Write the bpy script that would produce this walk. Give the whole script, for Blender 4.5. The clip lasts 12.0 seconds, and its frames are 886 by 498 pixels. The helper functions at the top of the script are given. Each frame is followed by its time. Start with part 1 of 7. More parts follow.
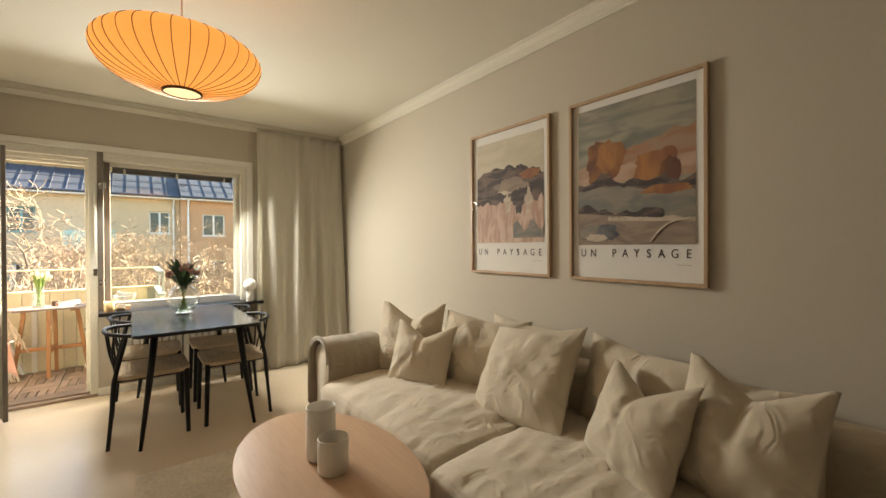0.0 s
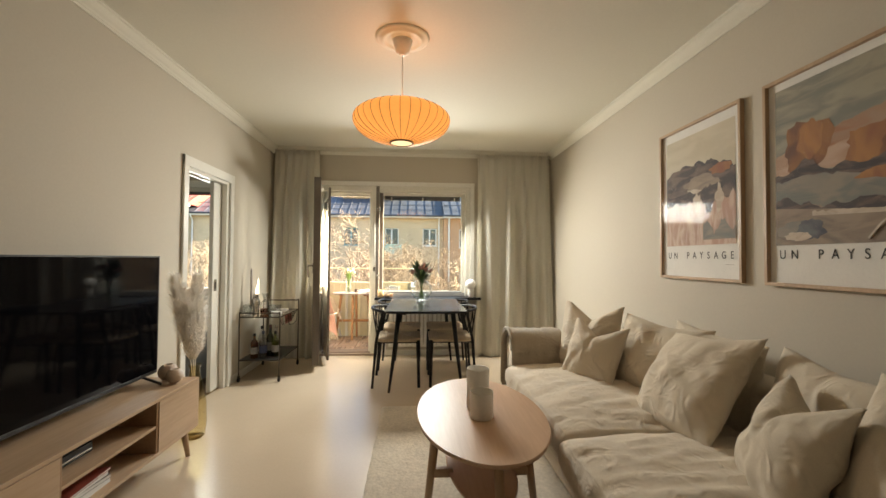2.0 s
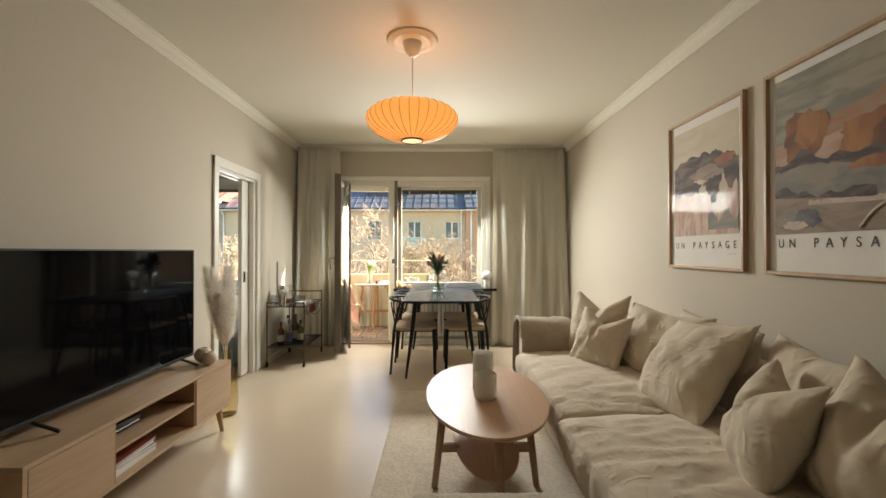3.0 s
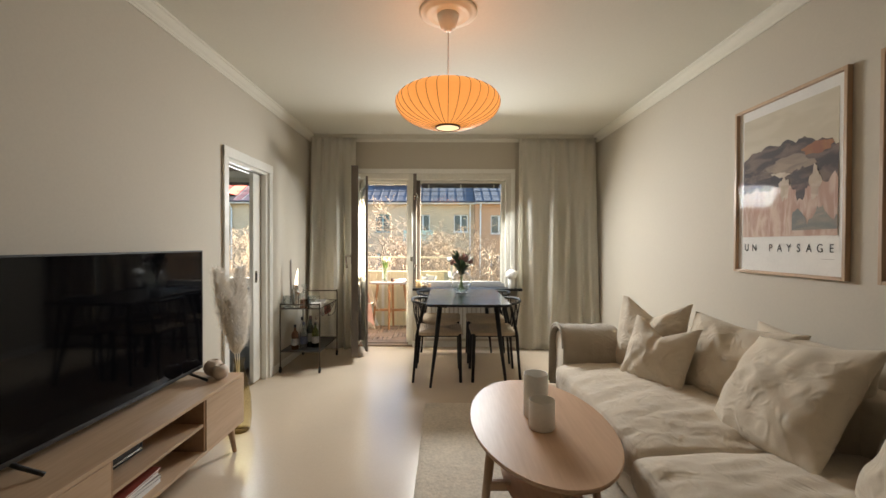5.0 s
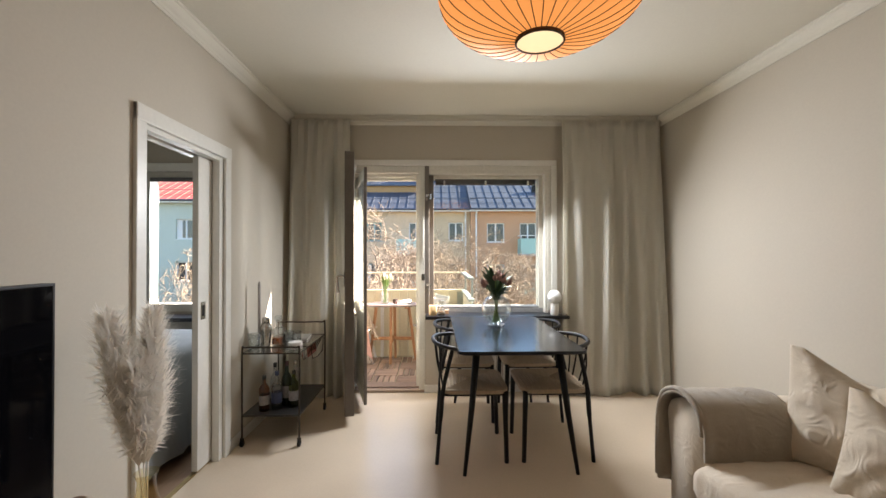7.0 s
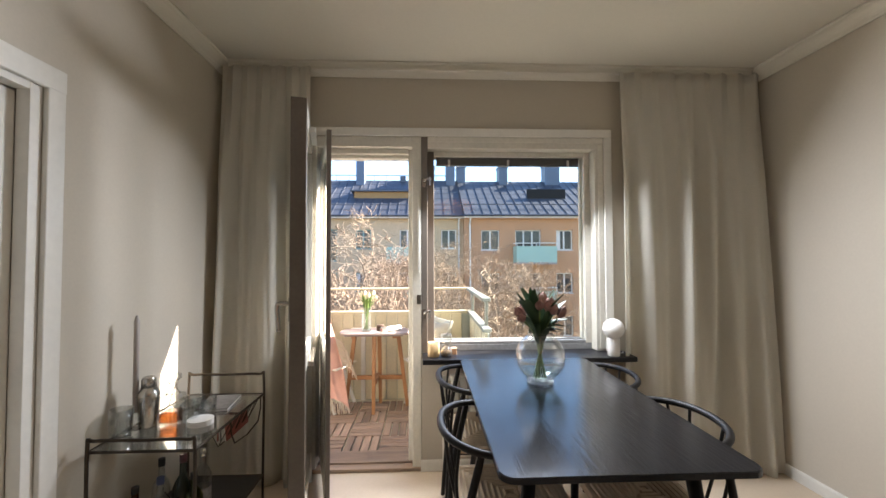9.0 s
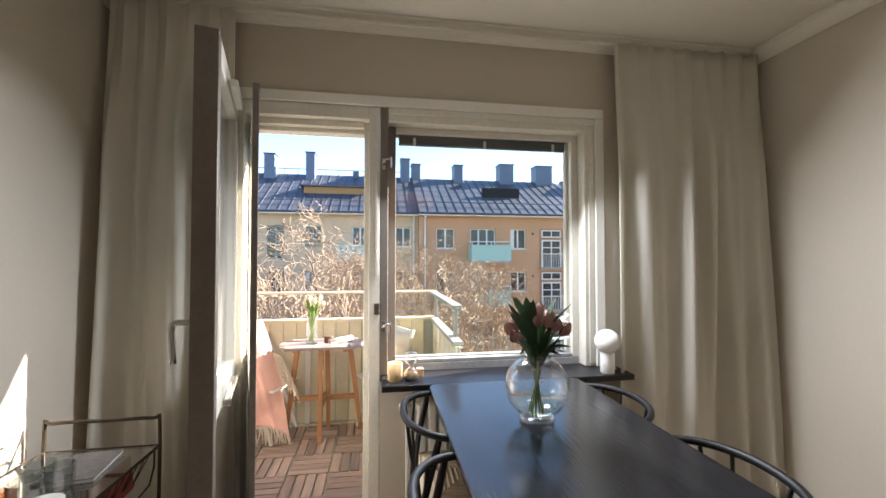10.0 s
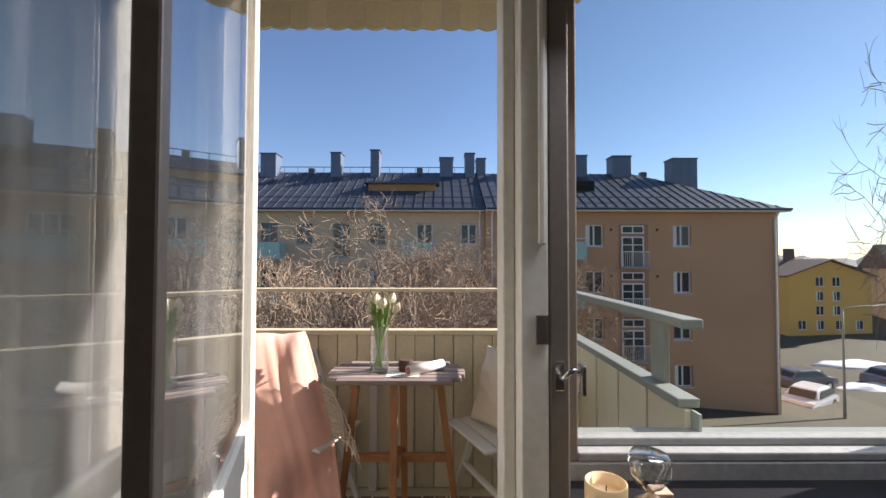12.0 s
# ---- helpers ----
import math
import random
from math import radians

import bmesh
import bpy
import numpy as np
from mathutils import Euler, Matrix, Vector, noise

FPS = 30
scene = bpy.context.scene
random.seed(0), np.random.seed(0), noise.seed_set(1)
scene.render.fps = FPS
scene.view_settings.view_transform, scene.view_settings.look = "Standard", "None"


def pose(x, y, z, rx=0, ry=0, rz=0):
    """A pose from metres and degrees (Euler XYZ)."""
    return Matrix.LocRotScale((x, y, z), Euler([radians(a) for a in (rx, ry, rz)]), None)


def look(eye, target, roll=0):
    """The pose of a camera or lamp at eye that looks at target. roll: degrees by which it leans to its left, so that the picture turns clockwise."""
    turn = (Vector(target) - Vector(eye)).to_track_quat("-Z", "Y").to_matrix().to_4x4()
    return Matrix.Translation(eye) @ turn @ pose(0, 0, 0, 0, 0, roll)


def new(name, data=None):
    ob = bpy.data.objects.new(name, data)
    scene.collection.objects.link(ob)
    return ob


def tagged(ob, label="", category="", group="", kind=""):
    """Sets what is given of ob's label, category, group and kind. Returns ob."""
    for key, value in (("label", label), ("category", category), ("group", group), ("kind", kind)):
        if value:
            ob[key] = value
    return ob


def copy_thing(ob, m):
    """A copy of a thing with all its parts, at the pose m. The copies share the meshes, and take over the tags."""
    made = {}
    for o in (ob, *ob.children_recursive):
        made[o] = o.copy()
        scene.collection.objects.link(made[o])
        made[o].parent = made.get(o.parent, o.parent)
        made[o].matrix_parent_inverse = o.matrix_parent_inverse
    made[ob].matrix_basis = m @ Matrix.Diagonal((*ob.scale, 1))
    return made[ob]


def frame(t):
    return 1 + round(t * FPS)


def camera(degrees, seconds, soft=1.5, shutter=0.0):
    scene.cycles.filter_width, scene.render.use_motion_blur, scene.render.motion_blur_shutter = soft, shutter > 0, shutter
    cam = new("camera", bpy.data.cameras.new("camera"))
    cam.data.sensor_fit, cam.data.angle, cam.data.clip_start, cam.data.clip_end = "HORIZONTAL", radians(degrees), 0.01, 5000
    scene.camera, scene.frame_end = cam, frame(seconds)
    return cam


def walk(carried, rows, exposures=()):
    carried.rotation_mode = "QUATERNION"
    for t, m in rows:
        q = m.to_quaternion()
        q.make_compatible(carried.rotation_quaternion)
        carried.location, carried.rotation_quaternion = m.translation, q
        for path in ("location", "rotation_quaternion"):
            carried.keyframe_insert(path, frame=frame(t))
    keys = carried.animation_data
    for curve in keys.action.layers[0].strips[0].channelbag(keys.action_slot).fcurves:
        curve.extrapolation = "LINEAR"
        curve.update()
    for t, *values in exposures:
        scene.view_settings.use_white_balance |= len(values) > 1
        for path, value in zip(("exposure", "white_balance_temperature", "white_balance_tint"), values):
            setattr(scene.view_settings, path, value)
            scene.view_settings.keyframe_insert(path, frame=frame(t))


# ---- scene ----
cam = camera(95.7, 12.0)
PATH = [
    (0, (0.262, 0.278, 1.273), (1.49, 1.856, 1.262), -0.3),
    (0.5, (0.43, 0.19, 1.263), (1.424, 1.925, 1.304), -0.3),
    (1, (0.497, 0.029, 1.249), (1.028, 1.956, 1.32), 0.1),
    (1.5, (0.516, -0.101, 1.225), (0.775, 1.88, 1.293), 0.5),
    (2, (0.521, -0.217, 1.204), (0.662, 1.778, 1.253), 0.4),
    (2.5, (0.562, -0.292, 1.194), (0.623, 1.707, 1.22), 0.1),
    (3, (0.604, -0.354, 1.197), (0.627, 1.646, 1.209), -0.0),
    (5, (0.418, -0.048, 1.249), (0.411, 1.952, 1.226), 0.2),
    (5.5, (0.364, 0.21, 1.284), (0.358, 2.21, 1.266), 0.0),
    (6, (0.252, 0.484, 1.297), (0.254, 2.484, 1.288), 0.2),
    (6.5, (0.166, 0.772, 1.3), (0.187, 2.772, 1.309), -0.0),
    (7, (0.126, 1.088, 1.297), (0.168, 3.088, 1.316), -0.1),
    (9, (0.062, 2.282, 1.313), (0.149, 4.28, 1.373), -0.2),
    (9.5, (0.053, 2.511, 1.311), (0.251, 4.5, 1.372), -0.0),
    (10, (0.028, 2.758, 1.324), (0.345, 4.732, 1.375), 0.0),
    (10.5, (-0.019, 3.047, 1.322), (0.301, 5.02, 1.369), -0.0),
    (11, (-0.047, 3.376, 1.289), (0.138, 5.367, 1.341), -0.0),
    (11.5, (-0.112, 3.711, 1.255), (-0.058, 5.71, 1.308), 0.0),
    (12, (-0.186, 4.031, 1.211), (-0.17, 6.03, 1.262), 0.1),
]
EXPOSURES = [(0.0, 3.45, 7900, 10), (3.0, 3.42, 7350, 10), (6.5, 3.2, 6600, 14), (9.0, 3.05, 6350, 16), (10.5, 2.9, 6300, 16), (11.2, 2.3, 6150, 17), (11.5, 1.9, 6150, 17), (12.0, 1.28, 6150, 18)]
walk(cam, [(t, look(eye, target, roll)) for t, eye, target, roll in PATH], EXPOSURES)

# ---- world, sun and large lights ----
SUN_DIR = Vector((1.0, 0.32, 0.55)).normalized()
world = bpy.data.worlds.new("sky")
scene.world = world
world.use_nodes = True
wn, wl = world.node_tree.nodes, world.node_tree.links
sky = wn.new("ShaderNodeTexSky")
sky.sky_type = "NISHITA"
sky.sun_disc = False
sky.sun_elevation = math.asin(SUN_DIR.z)
sky.sun_rotation = math.atan2(SUN_DIR.x, SUN_DIR.y)
sky.air_density, sky.dust_density, sky.ozone_density = 1.0, 0.12, 2.5
wl.new(sky.outputs["Color"], wn["Background"].inputs["Color"])
wn["Background"].inputs["Strength"].default_value = 0.066

sun = new("sun", bpy.data.lights.new("sun", "SUN"))
sun.data.energy, sun.data.angle, sun.data.color = 4.9, radians(0.55), (1.0, 0.90, 0.76)
sun.matrix_world = look(SUN_DIR * 50, (0, 0, 0))


def area_lamp(name, eye, target, sx, sy, watts, colour):
    lamp = new(name, bpy.data.lights.new(name, "AREA"))
    lamp.data.shape, lamp.data.size, lamp.data.size_y = "RECTANGLE", sx, sy
    lamp.data.energy, lamp.data.color = watts, colour
    lamp.matrix_world = look(eye, target)
    return lamp


area_lamp("window_daylight", (0.58, 4.700, 1.82), (0.58, 3.0, 0.45), 0.80, 0.30, 7.5, (0.90, 0.96, 1.0))
area_lamp("bedroom_daylight", (-2.06, 4.985, 1.78), (-2.5, 3.6, 0.3), 0.85, 0.30, 4.0, (0.84, 0.93, 1.0))
bulb = new("pendant_bulb_light", bpy.data.lights.new("pendant_bulb_light", "POINT"))
bulb.data.energy, bulb.data.shadow_soft_size, bulb.data.color = 0.17, 0.045, (1.0, 0.68, 0.36)
bulb.location = (0.435, 2.250, 2.11)


# ---- materials ----
def surface(name, colour, rough=0.6, vary=0.08, big=1.5, fine=60.0, bump=0.15, metal=0.0, bump_scale=None, coat=0.0, sheen=0.0,
            stretch=(1, 1, 1), spread=0.0, transmission=0.0, emit=0.0, dist=0.002, wrinkle=0.0, glow=0.0, spec=0.5):
    """Base colour varied at two scales in object space, with fine relief; spread varies it piece by piece."""
    m = bpy.data.materials.new(name)
    m.use_nodes = True
    n, l = m.node_tree.nodes, m.node_tree.links
    b = n["Principled BSDF"]
    b.inputs["Roughness"].default_value, b.inputs["Metallic"].default_value = rough, metal
    b.inputs["Coat Weight"].default_value, b.inputs["Sheen Weight"].default_value = coat, sheen
    b.inputs["Transmission Weight"].default_value, b.inputs["Specular IOR Level"].default_value = transmission, spec
    co = n.new("ShaderNodeTexCoord")
    mp = n.new("ShaderNodeMapping")
    mp.inputs["Scale"].default_value = stretch
    l.new(co.outputs["Object"], mp.inputs["Vector"])
    info = n.new("ShaderNodeObjectInfo")
    shift = n.new("ShaderNodeVectorMath")
    shift.operation = "ADD"
    mul = n.new("ShaderNodeMath")
    mul.operation = "MULTIPLY"
    mul.inputs[1].default_value = 17.0
    l.new(info.outputs["Random"], mul.inputs[0])
    l.new(mp.outputs["Vector"], shift.inputs[0])
    l.new(mul.outputs[0], shift.inputs[1])
    t1, t2 = n.new("ShaderNodeTexNoise"), n.new("ShaderNodeTexNoise")
    t1.inputs["Scale"].default_value, t1.inputs["Detail"].default_value = big, 4
    t2.inputs["Scale"].default_value, t2.inputs["Detail"].default_value = fine, 3
    l.new(shift.outputs[0], t1.inputs["Vector"])
    l.new(shift.outputs[0], t2.inputs["Vector"])
    add = n.new("ShaderNodeMath")
    add.operation = "ADD"
    l.new(t1.outputs["Fac"], add.inputs[0])
    l.new(t2.outputs["Fac"], add.inputs[1])
    rng = n.new("ShaderNodeMapRange")
    rng.inputs["From Min"].default_value, rng.inputs["From Max"].default_value = 0.6, 1.4
    rng.inputs["To Min"].default_value, rng.inputs["To Max"].default_value = 1 - vary, 1 + vary
    l.new(add.outputs[0], rng.inputs["Value"])
    value = rng.outputs["Result"]
    if spread:
        r2 = n.new("ShaderNodeMapRange")
        r2.inputs["To Min"].default_value, r2.inputs["To Max"].default_value = 1 - spread, 1 + spread
        l.new(info.outputs["Random"], r2.inputs["Value"])
        mm = n.new("ShaderNodeMath")
        mm.operation = "MULTIPLY"
        l.new(value, mm.inputs[0])
        l.new(r2.outputs["Result"], mm.inputs[1])
        value = mm.outputs[0]
    hsv = n.new("ShaderNodeVectorMath")
    hsv.operation = "SCALE"
    hsv.inputs[0].default_value = colour
    l.new(value, hsv.inputs["Scale"])
    l.new(hsv.outputs["Vector"], b.inputs["Base Color"])
    if bump:
        bp = n.new("ShaderNodeBump")
        bp.inputs["Strength"].default_value, bp.inputs["Distance"].default_value = bump, dist
        t3 = t2
        if bump_scale:
            t3 = n.new("ShaderNodeTexNoise")
            t3.inputs["Scale"].default_value, t3.inputs["Detail"].default_value = bump_scale, 3
            l.new(shift.outputs[0], t3.inputs["Vector"])
        l.new(t3.outputs["Fac"], bp.inputs["Height"])
        l.new(bp.outputs["Normal"], b.inputs["Normal"])
    if wrinkle:
        t4, bq = n.new("ShaderNodeTexNoise"), n.new("ShaderNodeBump")
        t4.inputs["Scale"].default_value, t4.inputs["Detail"].default_value, t4.inputs["Distortion"].default_value = 9.0, 5, 2.4
        t4.noise_type = "RIDGED_MULTIFRACTAL"
        bq.inputs["Strength"].default_value, bq.inputs["Distance"].default_value = wrinkle, 0.011
        l.new(shift.outputs[0], t4.inputs["Vector"])
        l.new(t4.outputs["Fac"], bq.inputs["Height"])
        if bump:
            l.new(bp.outputs["Normal"], bq.inputs["Normal"])
        l.new(bq.outputs["Normal"], b.inputs["Normal"])
    if glow:
        tl, ms = n.new("ShaderNodeBsdfTranslucent"), n.new("ShaderNodeMixShader")
        l.new(hsv.outputs["Vector"], tl.inputs["Color"])
        ms.inputs["Fac"].default_value = glow
        l.new(b.outputs[0], ms.inputs[1])
        l.new(tl.outputs[0], ms.inputs[2])
        l.new(ms.outputs[0], n["Material Output"].inputs["Surface"])
    if emit:
        b.inputs["Emission Color"].default_value = (*colour, 1)
        b.inputs["Emission Strength"].default_value = emit
    return m


def wood(name, colour, dark, rough=0.45, axis="Y", scale=9.0, bump=0.2, coat=0.0, spread=0.0, spec=0.5):
    """Long grain along one axis."""
    m = bpy.data.materials.new(name)
    m.use_nodes = True
    n, l = m.node_tree.nodes, m.node_tree.links
    b = n["Principled BSDF"]
    b.inputs["Roughness"].default_value, b.inputs["Coat Weight"].default_value = rough, coat
    b.inputs["Specular IOR Level"].default_value = spec
    co, mp = n.new("ShaderNodeTexCoord"), n.new("ShaderNodeMapping")
    mp.inputs["Scale"].default_value = [(0.09 if a == axis else 1.0) for a in "XYZ"]
    l.new(co.outputs["Object"], mp.inputs["Vector"])
    info = n.new("ShaderNodeObjectInfo")
    mul = n.new("ShaderNodeMath")
    mul.operation = "MULTIPLY"
    mul.inputs[1].default_value = 23.0
    l.new(info.outputs["Random"], mul.inputs[0])
    sh = n.new("ShaderNodeVectorMath")
    sh.operation = "ADD"
    l.new(mp.outputs["Vector"], sh.inputs[0])
    l.new(mul.outputs[0], sh.inputs[1])
    warp = n.new("ShaderNodeTexNoise")
    warp.inputs["Scale"].default_value, warp.inputs["Detail"].default_value, warp.inputs["Distortion"].default_value = scale, 5, 1.2
    fine = n.new("ShaderNodeTexNoise")
    fine.inputs["Scale"].default_value, fine.inputs["Detail"].default_value = scale * 14, 4
    for t in (warp, fine):
        l.new(sh.outputs[0], t.inputs["Vector"])
    mix = n.new("ShaderNodeMath")
    mix.operation = "MULTIPLY_ADD"
    mix.inputs[1].default_value = 0.55
    l.new(fine.outputs["Fac"], mix.inputs[0])
    l.new(warp.outputs["Fac"], mix.inputs[2])
    ramp = n.new("ShaderNodeValToRGB")
    ramp.color_ramp.elements[0].position, ramp.color_ramp.elements[1].position = 0.5, 0.95
    ramp.color_ramp.elements[0].color, ramp.color_ramp.elements[1].color = (*dark, 1), (*colour, 1)
    l.new(mix.outputs[0], ramp.inputs["Fac"])
    out = ramp.outputs["Color"]
    if spread:
        r2 = n.new("ShaderNodeMapRange")
        r2.inputs["To Min"].default_value, r2.inputs["To Max"].default_value = 1 - spread, 1 + spread
        l.new(info.outputs["Random"], r2.inputs["Value"])
        sc = n.new("ShaderNodeVectorMath")
        sc.operation = "SCALE"
        l.new(out, sc.inputs[0])
        l.new(r2.outputs["Result"], sc.inputs["Scale"])
        out = sc.outputs["Vector"]
    l.new(out, b.inputs["Base Color"])
    bp = n.new("ShaderNodeBump")
    bp.inputs["Strength"].default_value, bp.inputs["Distance"].default_value = bump, 0.002
    l.new(fine.outputs["Fac"], bp.inputs["Height"])
    l.new(bp.outputs["Normal"], b.inputs["Normal"])
    return m


def pane_glass(name, tint=(1, 1, 1), rough=0.0, base=0.04, rim=4.5, haze_mix=0.0):
    """Thin clear glass: clear through, with a mirror-like gloss that grows towards grazing."""
    m = bpy.data.materials.new(name)
    m.use_nodes = True
    n, l = m.node_tree.nodes, m.node_tree.links
    tr, gl, mx, lw = n.new("ShaderNodeBsdfTransparent"), n.new("ShaderNodeBsdfGlossy"), n.new("ShaderNodeMixShader"), n.new("ShaderNodeLayerWeight")
    tr.inputs["Color"].default_value = (*tint, 1)
    gl.inputs["Roughness"].default_value = rough
    pw, ma = n.new("ShaderNodeMath"), n.new("ShaderNodeMath")
    pw.operation, ma.operation = "POWER", "MULTIPLY_ADD"
    pw.inputs[1].default_value = rim
    ma.inputs[1].default_value, ma.inputs[2].default_value = 1 - base, base
    l.new(lw.outputs["Facing"], pw.inputs[0])
    l.new(pw.outputs[0], ma.inputs[0])
    l.new(ma.outputs[0], mx.inputs["Fac"])
    l.new(tr.outputs[0], mx.inputs[1])
    l.new(gl.outputs[0], mx.inputs[2])
    out = mx.outputs[0]
    # uneven white diffuse film that paints reflected haze and glow into the glass
    if haze_mix:
        df, md2 = n.new("ShaderNodeBsdfDiffuse"), n.new("ShaderNodeMixShader")
        tx, rg = n.new("ShaderNodeTexNoise"), n.new("ShaderNodeMapRange")
        tx.inputs["Scale"].default_value, tx.inputs["Detail"].default_value = 3.0, 5
        rg.inputs["From Min"].default_value, rg.inputs["From Max"].default_value = 0.35, 0.7
        rg.inputs["To Min"].default_value, rg.inputs["To Max"].default_value = 0.3 * haze_mix, 1.7 * haze_mix
        l.new(tx.outputs["Fac"], rg.inputs["Value"])
        l.new(rg.outputs["Result"], md2.inputs["Fac"])
        l.new(out, md2.inputs[1])
        l.new(df.outputs[0], md2.inputs[2])
        out = md2.outputs[0]
    l.new(out, n["Material Output"].inputs["Surface"])
    return m


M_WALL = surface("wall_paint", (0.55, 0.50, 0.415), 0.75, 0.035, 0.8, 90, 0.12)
# the beige of M_WALL, about a tenth darker
M_WALL_END = surface("darker_window_wall", (0.50, 0.45, 0.37), 0.75, 0.035, 0.8, 90, 0.12)
M_CEIL = surface("ceiling_paint", (0.73, 0.70, 0.61), 0.8, 0.03, 0.7, 70, 0.12)
M_WHITE = surface("white_gloss_paint", (0.74, 0.72, 0.66), 0.38, 0.05, 3.0, 40, 0.08)
M_SASH = surface("worn_window_paint", (0.66, 0.63, 0.55), 0.42, 0.10, 4.0, 50, 0.18)
# white sash foot coloured grey, dimming its sunlit glare through the paint
M_SASH_FOOT = surface("toned_down_sash_foot", (0.30, 0.30, 0.295), 0.8, 0.2, 6.0, 60, 0.2, spec=0.15)
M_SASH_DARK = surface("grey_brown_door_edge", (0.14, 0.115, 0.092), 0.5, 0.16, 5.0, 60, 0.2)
M_FLOOR = surface("beige_linoleum", (0.62, 0.51, 0.385), 0.26, 0.05, 2.2, 120, 0.05)
M_THRESHOLD = wood("worn_brown_threshold", (0.30, 0.21, 0.145), (0.17, 0.115, 0.08), 0.5, "X", 9, 0.3)
M_FLOOR2 = wood("bedroom_boards", (0.34, 0.22, 0.13), (0.20, 0.12, 0.07), 0.45)
M_SILL = surface("black_stone_sill", (0.016, 0.016, 0.018), 0.34, 0.25, 12, 160, 0.12, spec=0.25)
M_CURTAIN = surface("linen_curtain", (0.80, 0.77, 0.69), 0.9, 0.07, 3, 260, 0.35, sheen=0.2, stretch=(1, 1, 0.6), glow=0.48)
M_GLASS = pane_glass("window_glass", (0.97, 0.98, 0.97), base=0.015)
# door glass: white film imitates the milky look of its reflections
M_DOORGLASS = pane_glass("door_glass", (0.95, 0.97, 0.96), base=0.30, rim=3.0, haze_mix=0.035)
# dark brown paints backlit shade onto the pale frame's left edges
M_STILE = surface("shaded_brown_stile", (0.17, 0.145, 0.12), 0.5, 0.14, 5.0, 60, 0.2)
M_PICGLASS = pane_glass("picture_glass", (1, 1, 1), base=0.003, rim=13.0)
M_VASEGLASS = pane_glass("vase_glass", (0.96, 0.98, 0.98), base=0.10, rim=2.0, haze_mix=0.05)
M_CLEAR = pane_glass("clear_drinking_glass", (0.92, 0.94, 0.94), base=0.12, rim=2.0)
M_FROST = surface("frosted_candle_glass", (0.84, 0.82, 0.77), 0.35, 0.05, 9, 60, 0.1)
M_AMBERGLASS = pane_glass("amber_glass", (0.84, 0.76, 0.56), base=0.05)
M_WATER = pane_glass("water", (0.95, 0.98, 0.95), base=0.05)
M_BLACKWOOD = wood("black_stained_ash", (0.022, 0.022, 0.024), (0.008, 0.008, 0.010), 0.15, "Y", 7, 0.45, spec=0.26)
M_BLACK = surface("black_lacquer", (0.010, 0.009, 0.009), 0.5, 0.2, 6, 80, 0.08, spec=0.25)
M_ROPE = surface("woven_paper_cord", (0.50, 0.39, 0.27), 0.85, 0.16, 8, 130, 0.6, stretch=(1, 6, 1))
M_OAK = wood("pale_oak", (0.55, 0.39, 0.26), (0.43, 0.29, 0.18), 0.42, "Y", 6, 0.14)
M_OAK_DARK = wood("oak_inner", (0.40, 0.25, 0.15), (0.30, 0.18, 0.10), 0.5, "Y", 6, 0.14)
M_OAK_Z = wood("oak_upright", (0.52, 0.36, 0.23), (0.40, 0.26, 0.16), 0.42, "Z", 6, 0.14)
M_SOFA = surface("sand_linen_cover", (0.64, 0.55, 0.435), 0.92, 0.09, 5, 320, 0.5, sheen=0.15, wrinkle=0.48)
M_PILLOW = surface("beige_linen_pillow", (0.59, 0.505, 0.39), 0.92, 0.09, 6, 340, 0.5, sheen=0.15, wrinkle=0.65)
M_THROW = surface("taupe_wool_throw", (0.36, 0.305, 0.235), 0.95, 0.12, 8, 300, 0.7, sheen=0.3, wrinkle=0.4)
M_RUG = surface("grey_beige_rug", (0.60, 0.53, 0.43), 0.97, 0.22, 4, 55, 0.9, dist=0.006)
M_BOUCLE = surface("cream_boucle", (0.60, 0.54, 0.44), 0.97, 0.12, 14, 140, 1.0, dist=0.008)
M_TVSCREEN = surface("tv_screen", (0.003, 0.003, 0.004), 0.05, 0.1, 2, 10, 0.0, spec=0.14)
M_TVBODY = surface("tv_plastic", (0.012, 0.012, 0.013), 0.42, 0.2, 6, 90, 0.08)
M_CERAMIC = surface("matt_blush_ceramic", (0.60, 0.50, 0.42), 0.6, 0.12, 12, 90, 0.25)
M_PAMPAS = surface("pampas_plume", (0.95, 0.91, 0.85), 0.95, 0.08, 9, 60, 0.0, sheen=0.4, glow=0.55)
M_STEEL = surface("brushed_steel", (0.55, 0.53, 0.50), 0.22, 0.1, 10, 200, 0.08, metal=1.0)
M_BRASS = surface("aged_brass", (0.45, 0.34, 0.16), 0.35, 0.15, 10, 200, 0.1, metal=1.0)
M_CARTMETAL = surface("bronze_black_steel", (0.05, 0.038, 0.026), 0.38, 0.2, 12, 160, 0.1, metal=0.6)
M_SHELFBLACK = surface("perforated_black_shelf", (0.02, 0.018, 0.017), 0.5, 0.2, 8, 160, 0.1)
M_WHISKEY = pane_glass("whiskey", (0.58, 0.30, 0.11), base=0.05)
M_PAPER = surface("paper", (0.74, 0.72, 0.68), 0.75, 0.05, 8, 90, 0.05)
M_INK = surface("print_ink", (0.04, 0.038, 0.036), 0.7, 0.15, 9, 90, 0.0)
M_PLASTIC_WHITE = surface("white_plastic", (0.74, 0.72, 0.68), 0.45, 0.04, 5, 90, 0.03)
M_OPAL = surface("opal_glass", (0.80, 0.78, 0.74), 0.25, 0.03, 5, 60, 0.02)
M_CANDLE = surface("ivory_wax", (0.68, 0.46, 0.22), 0.5, 0.06, 8, 60, 0.08)
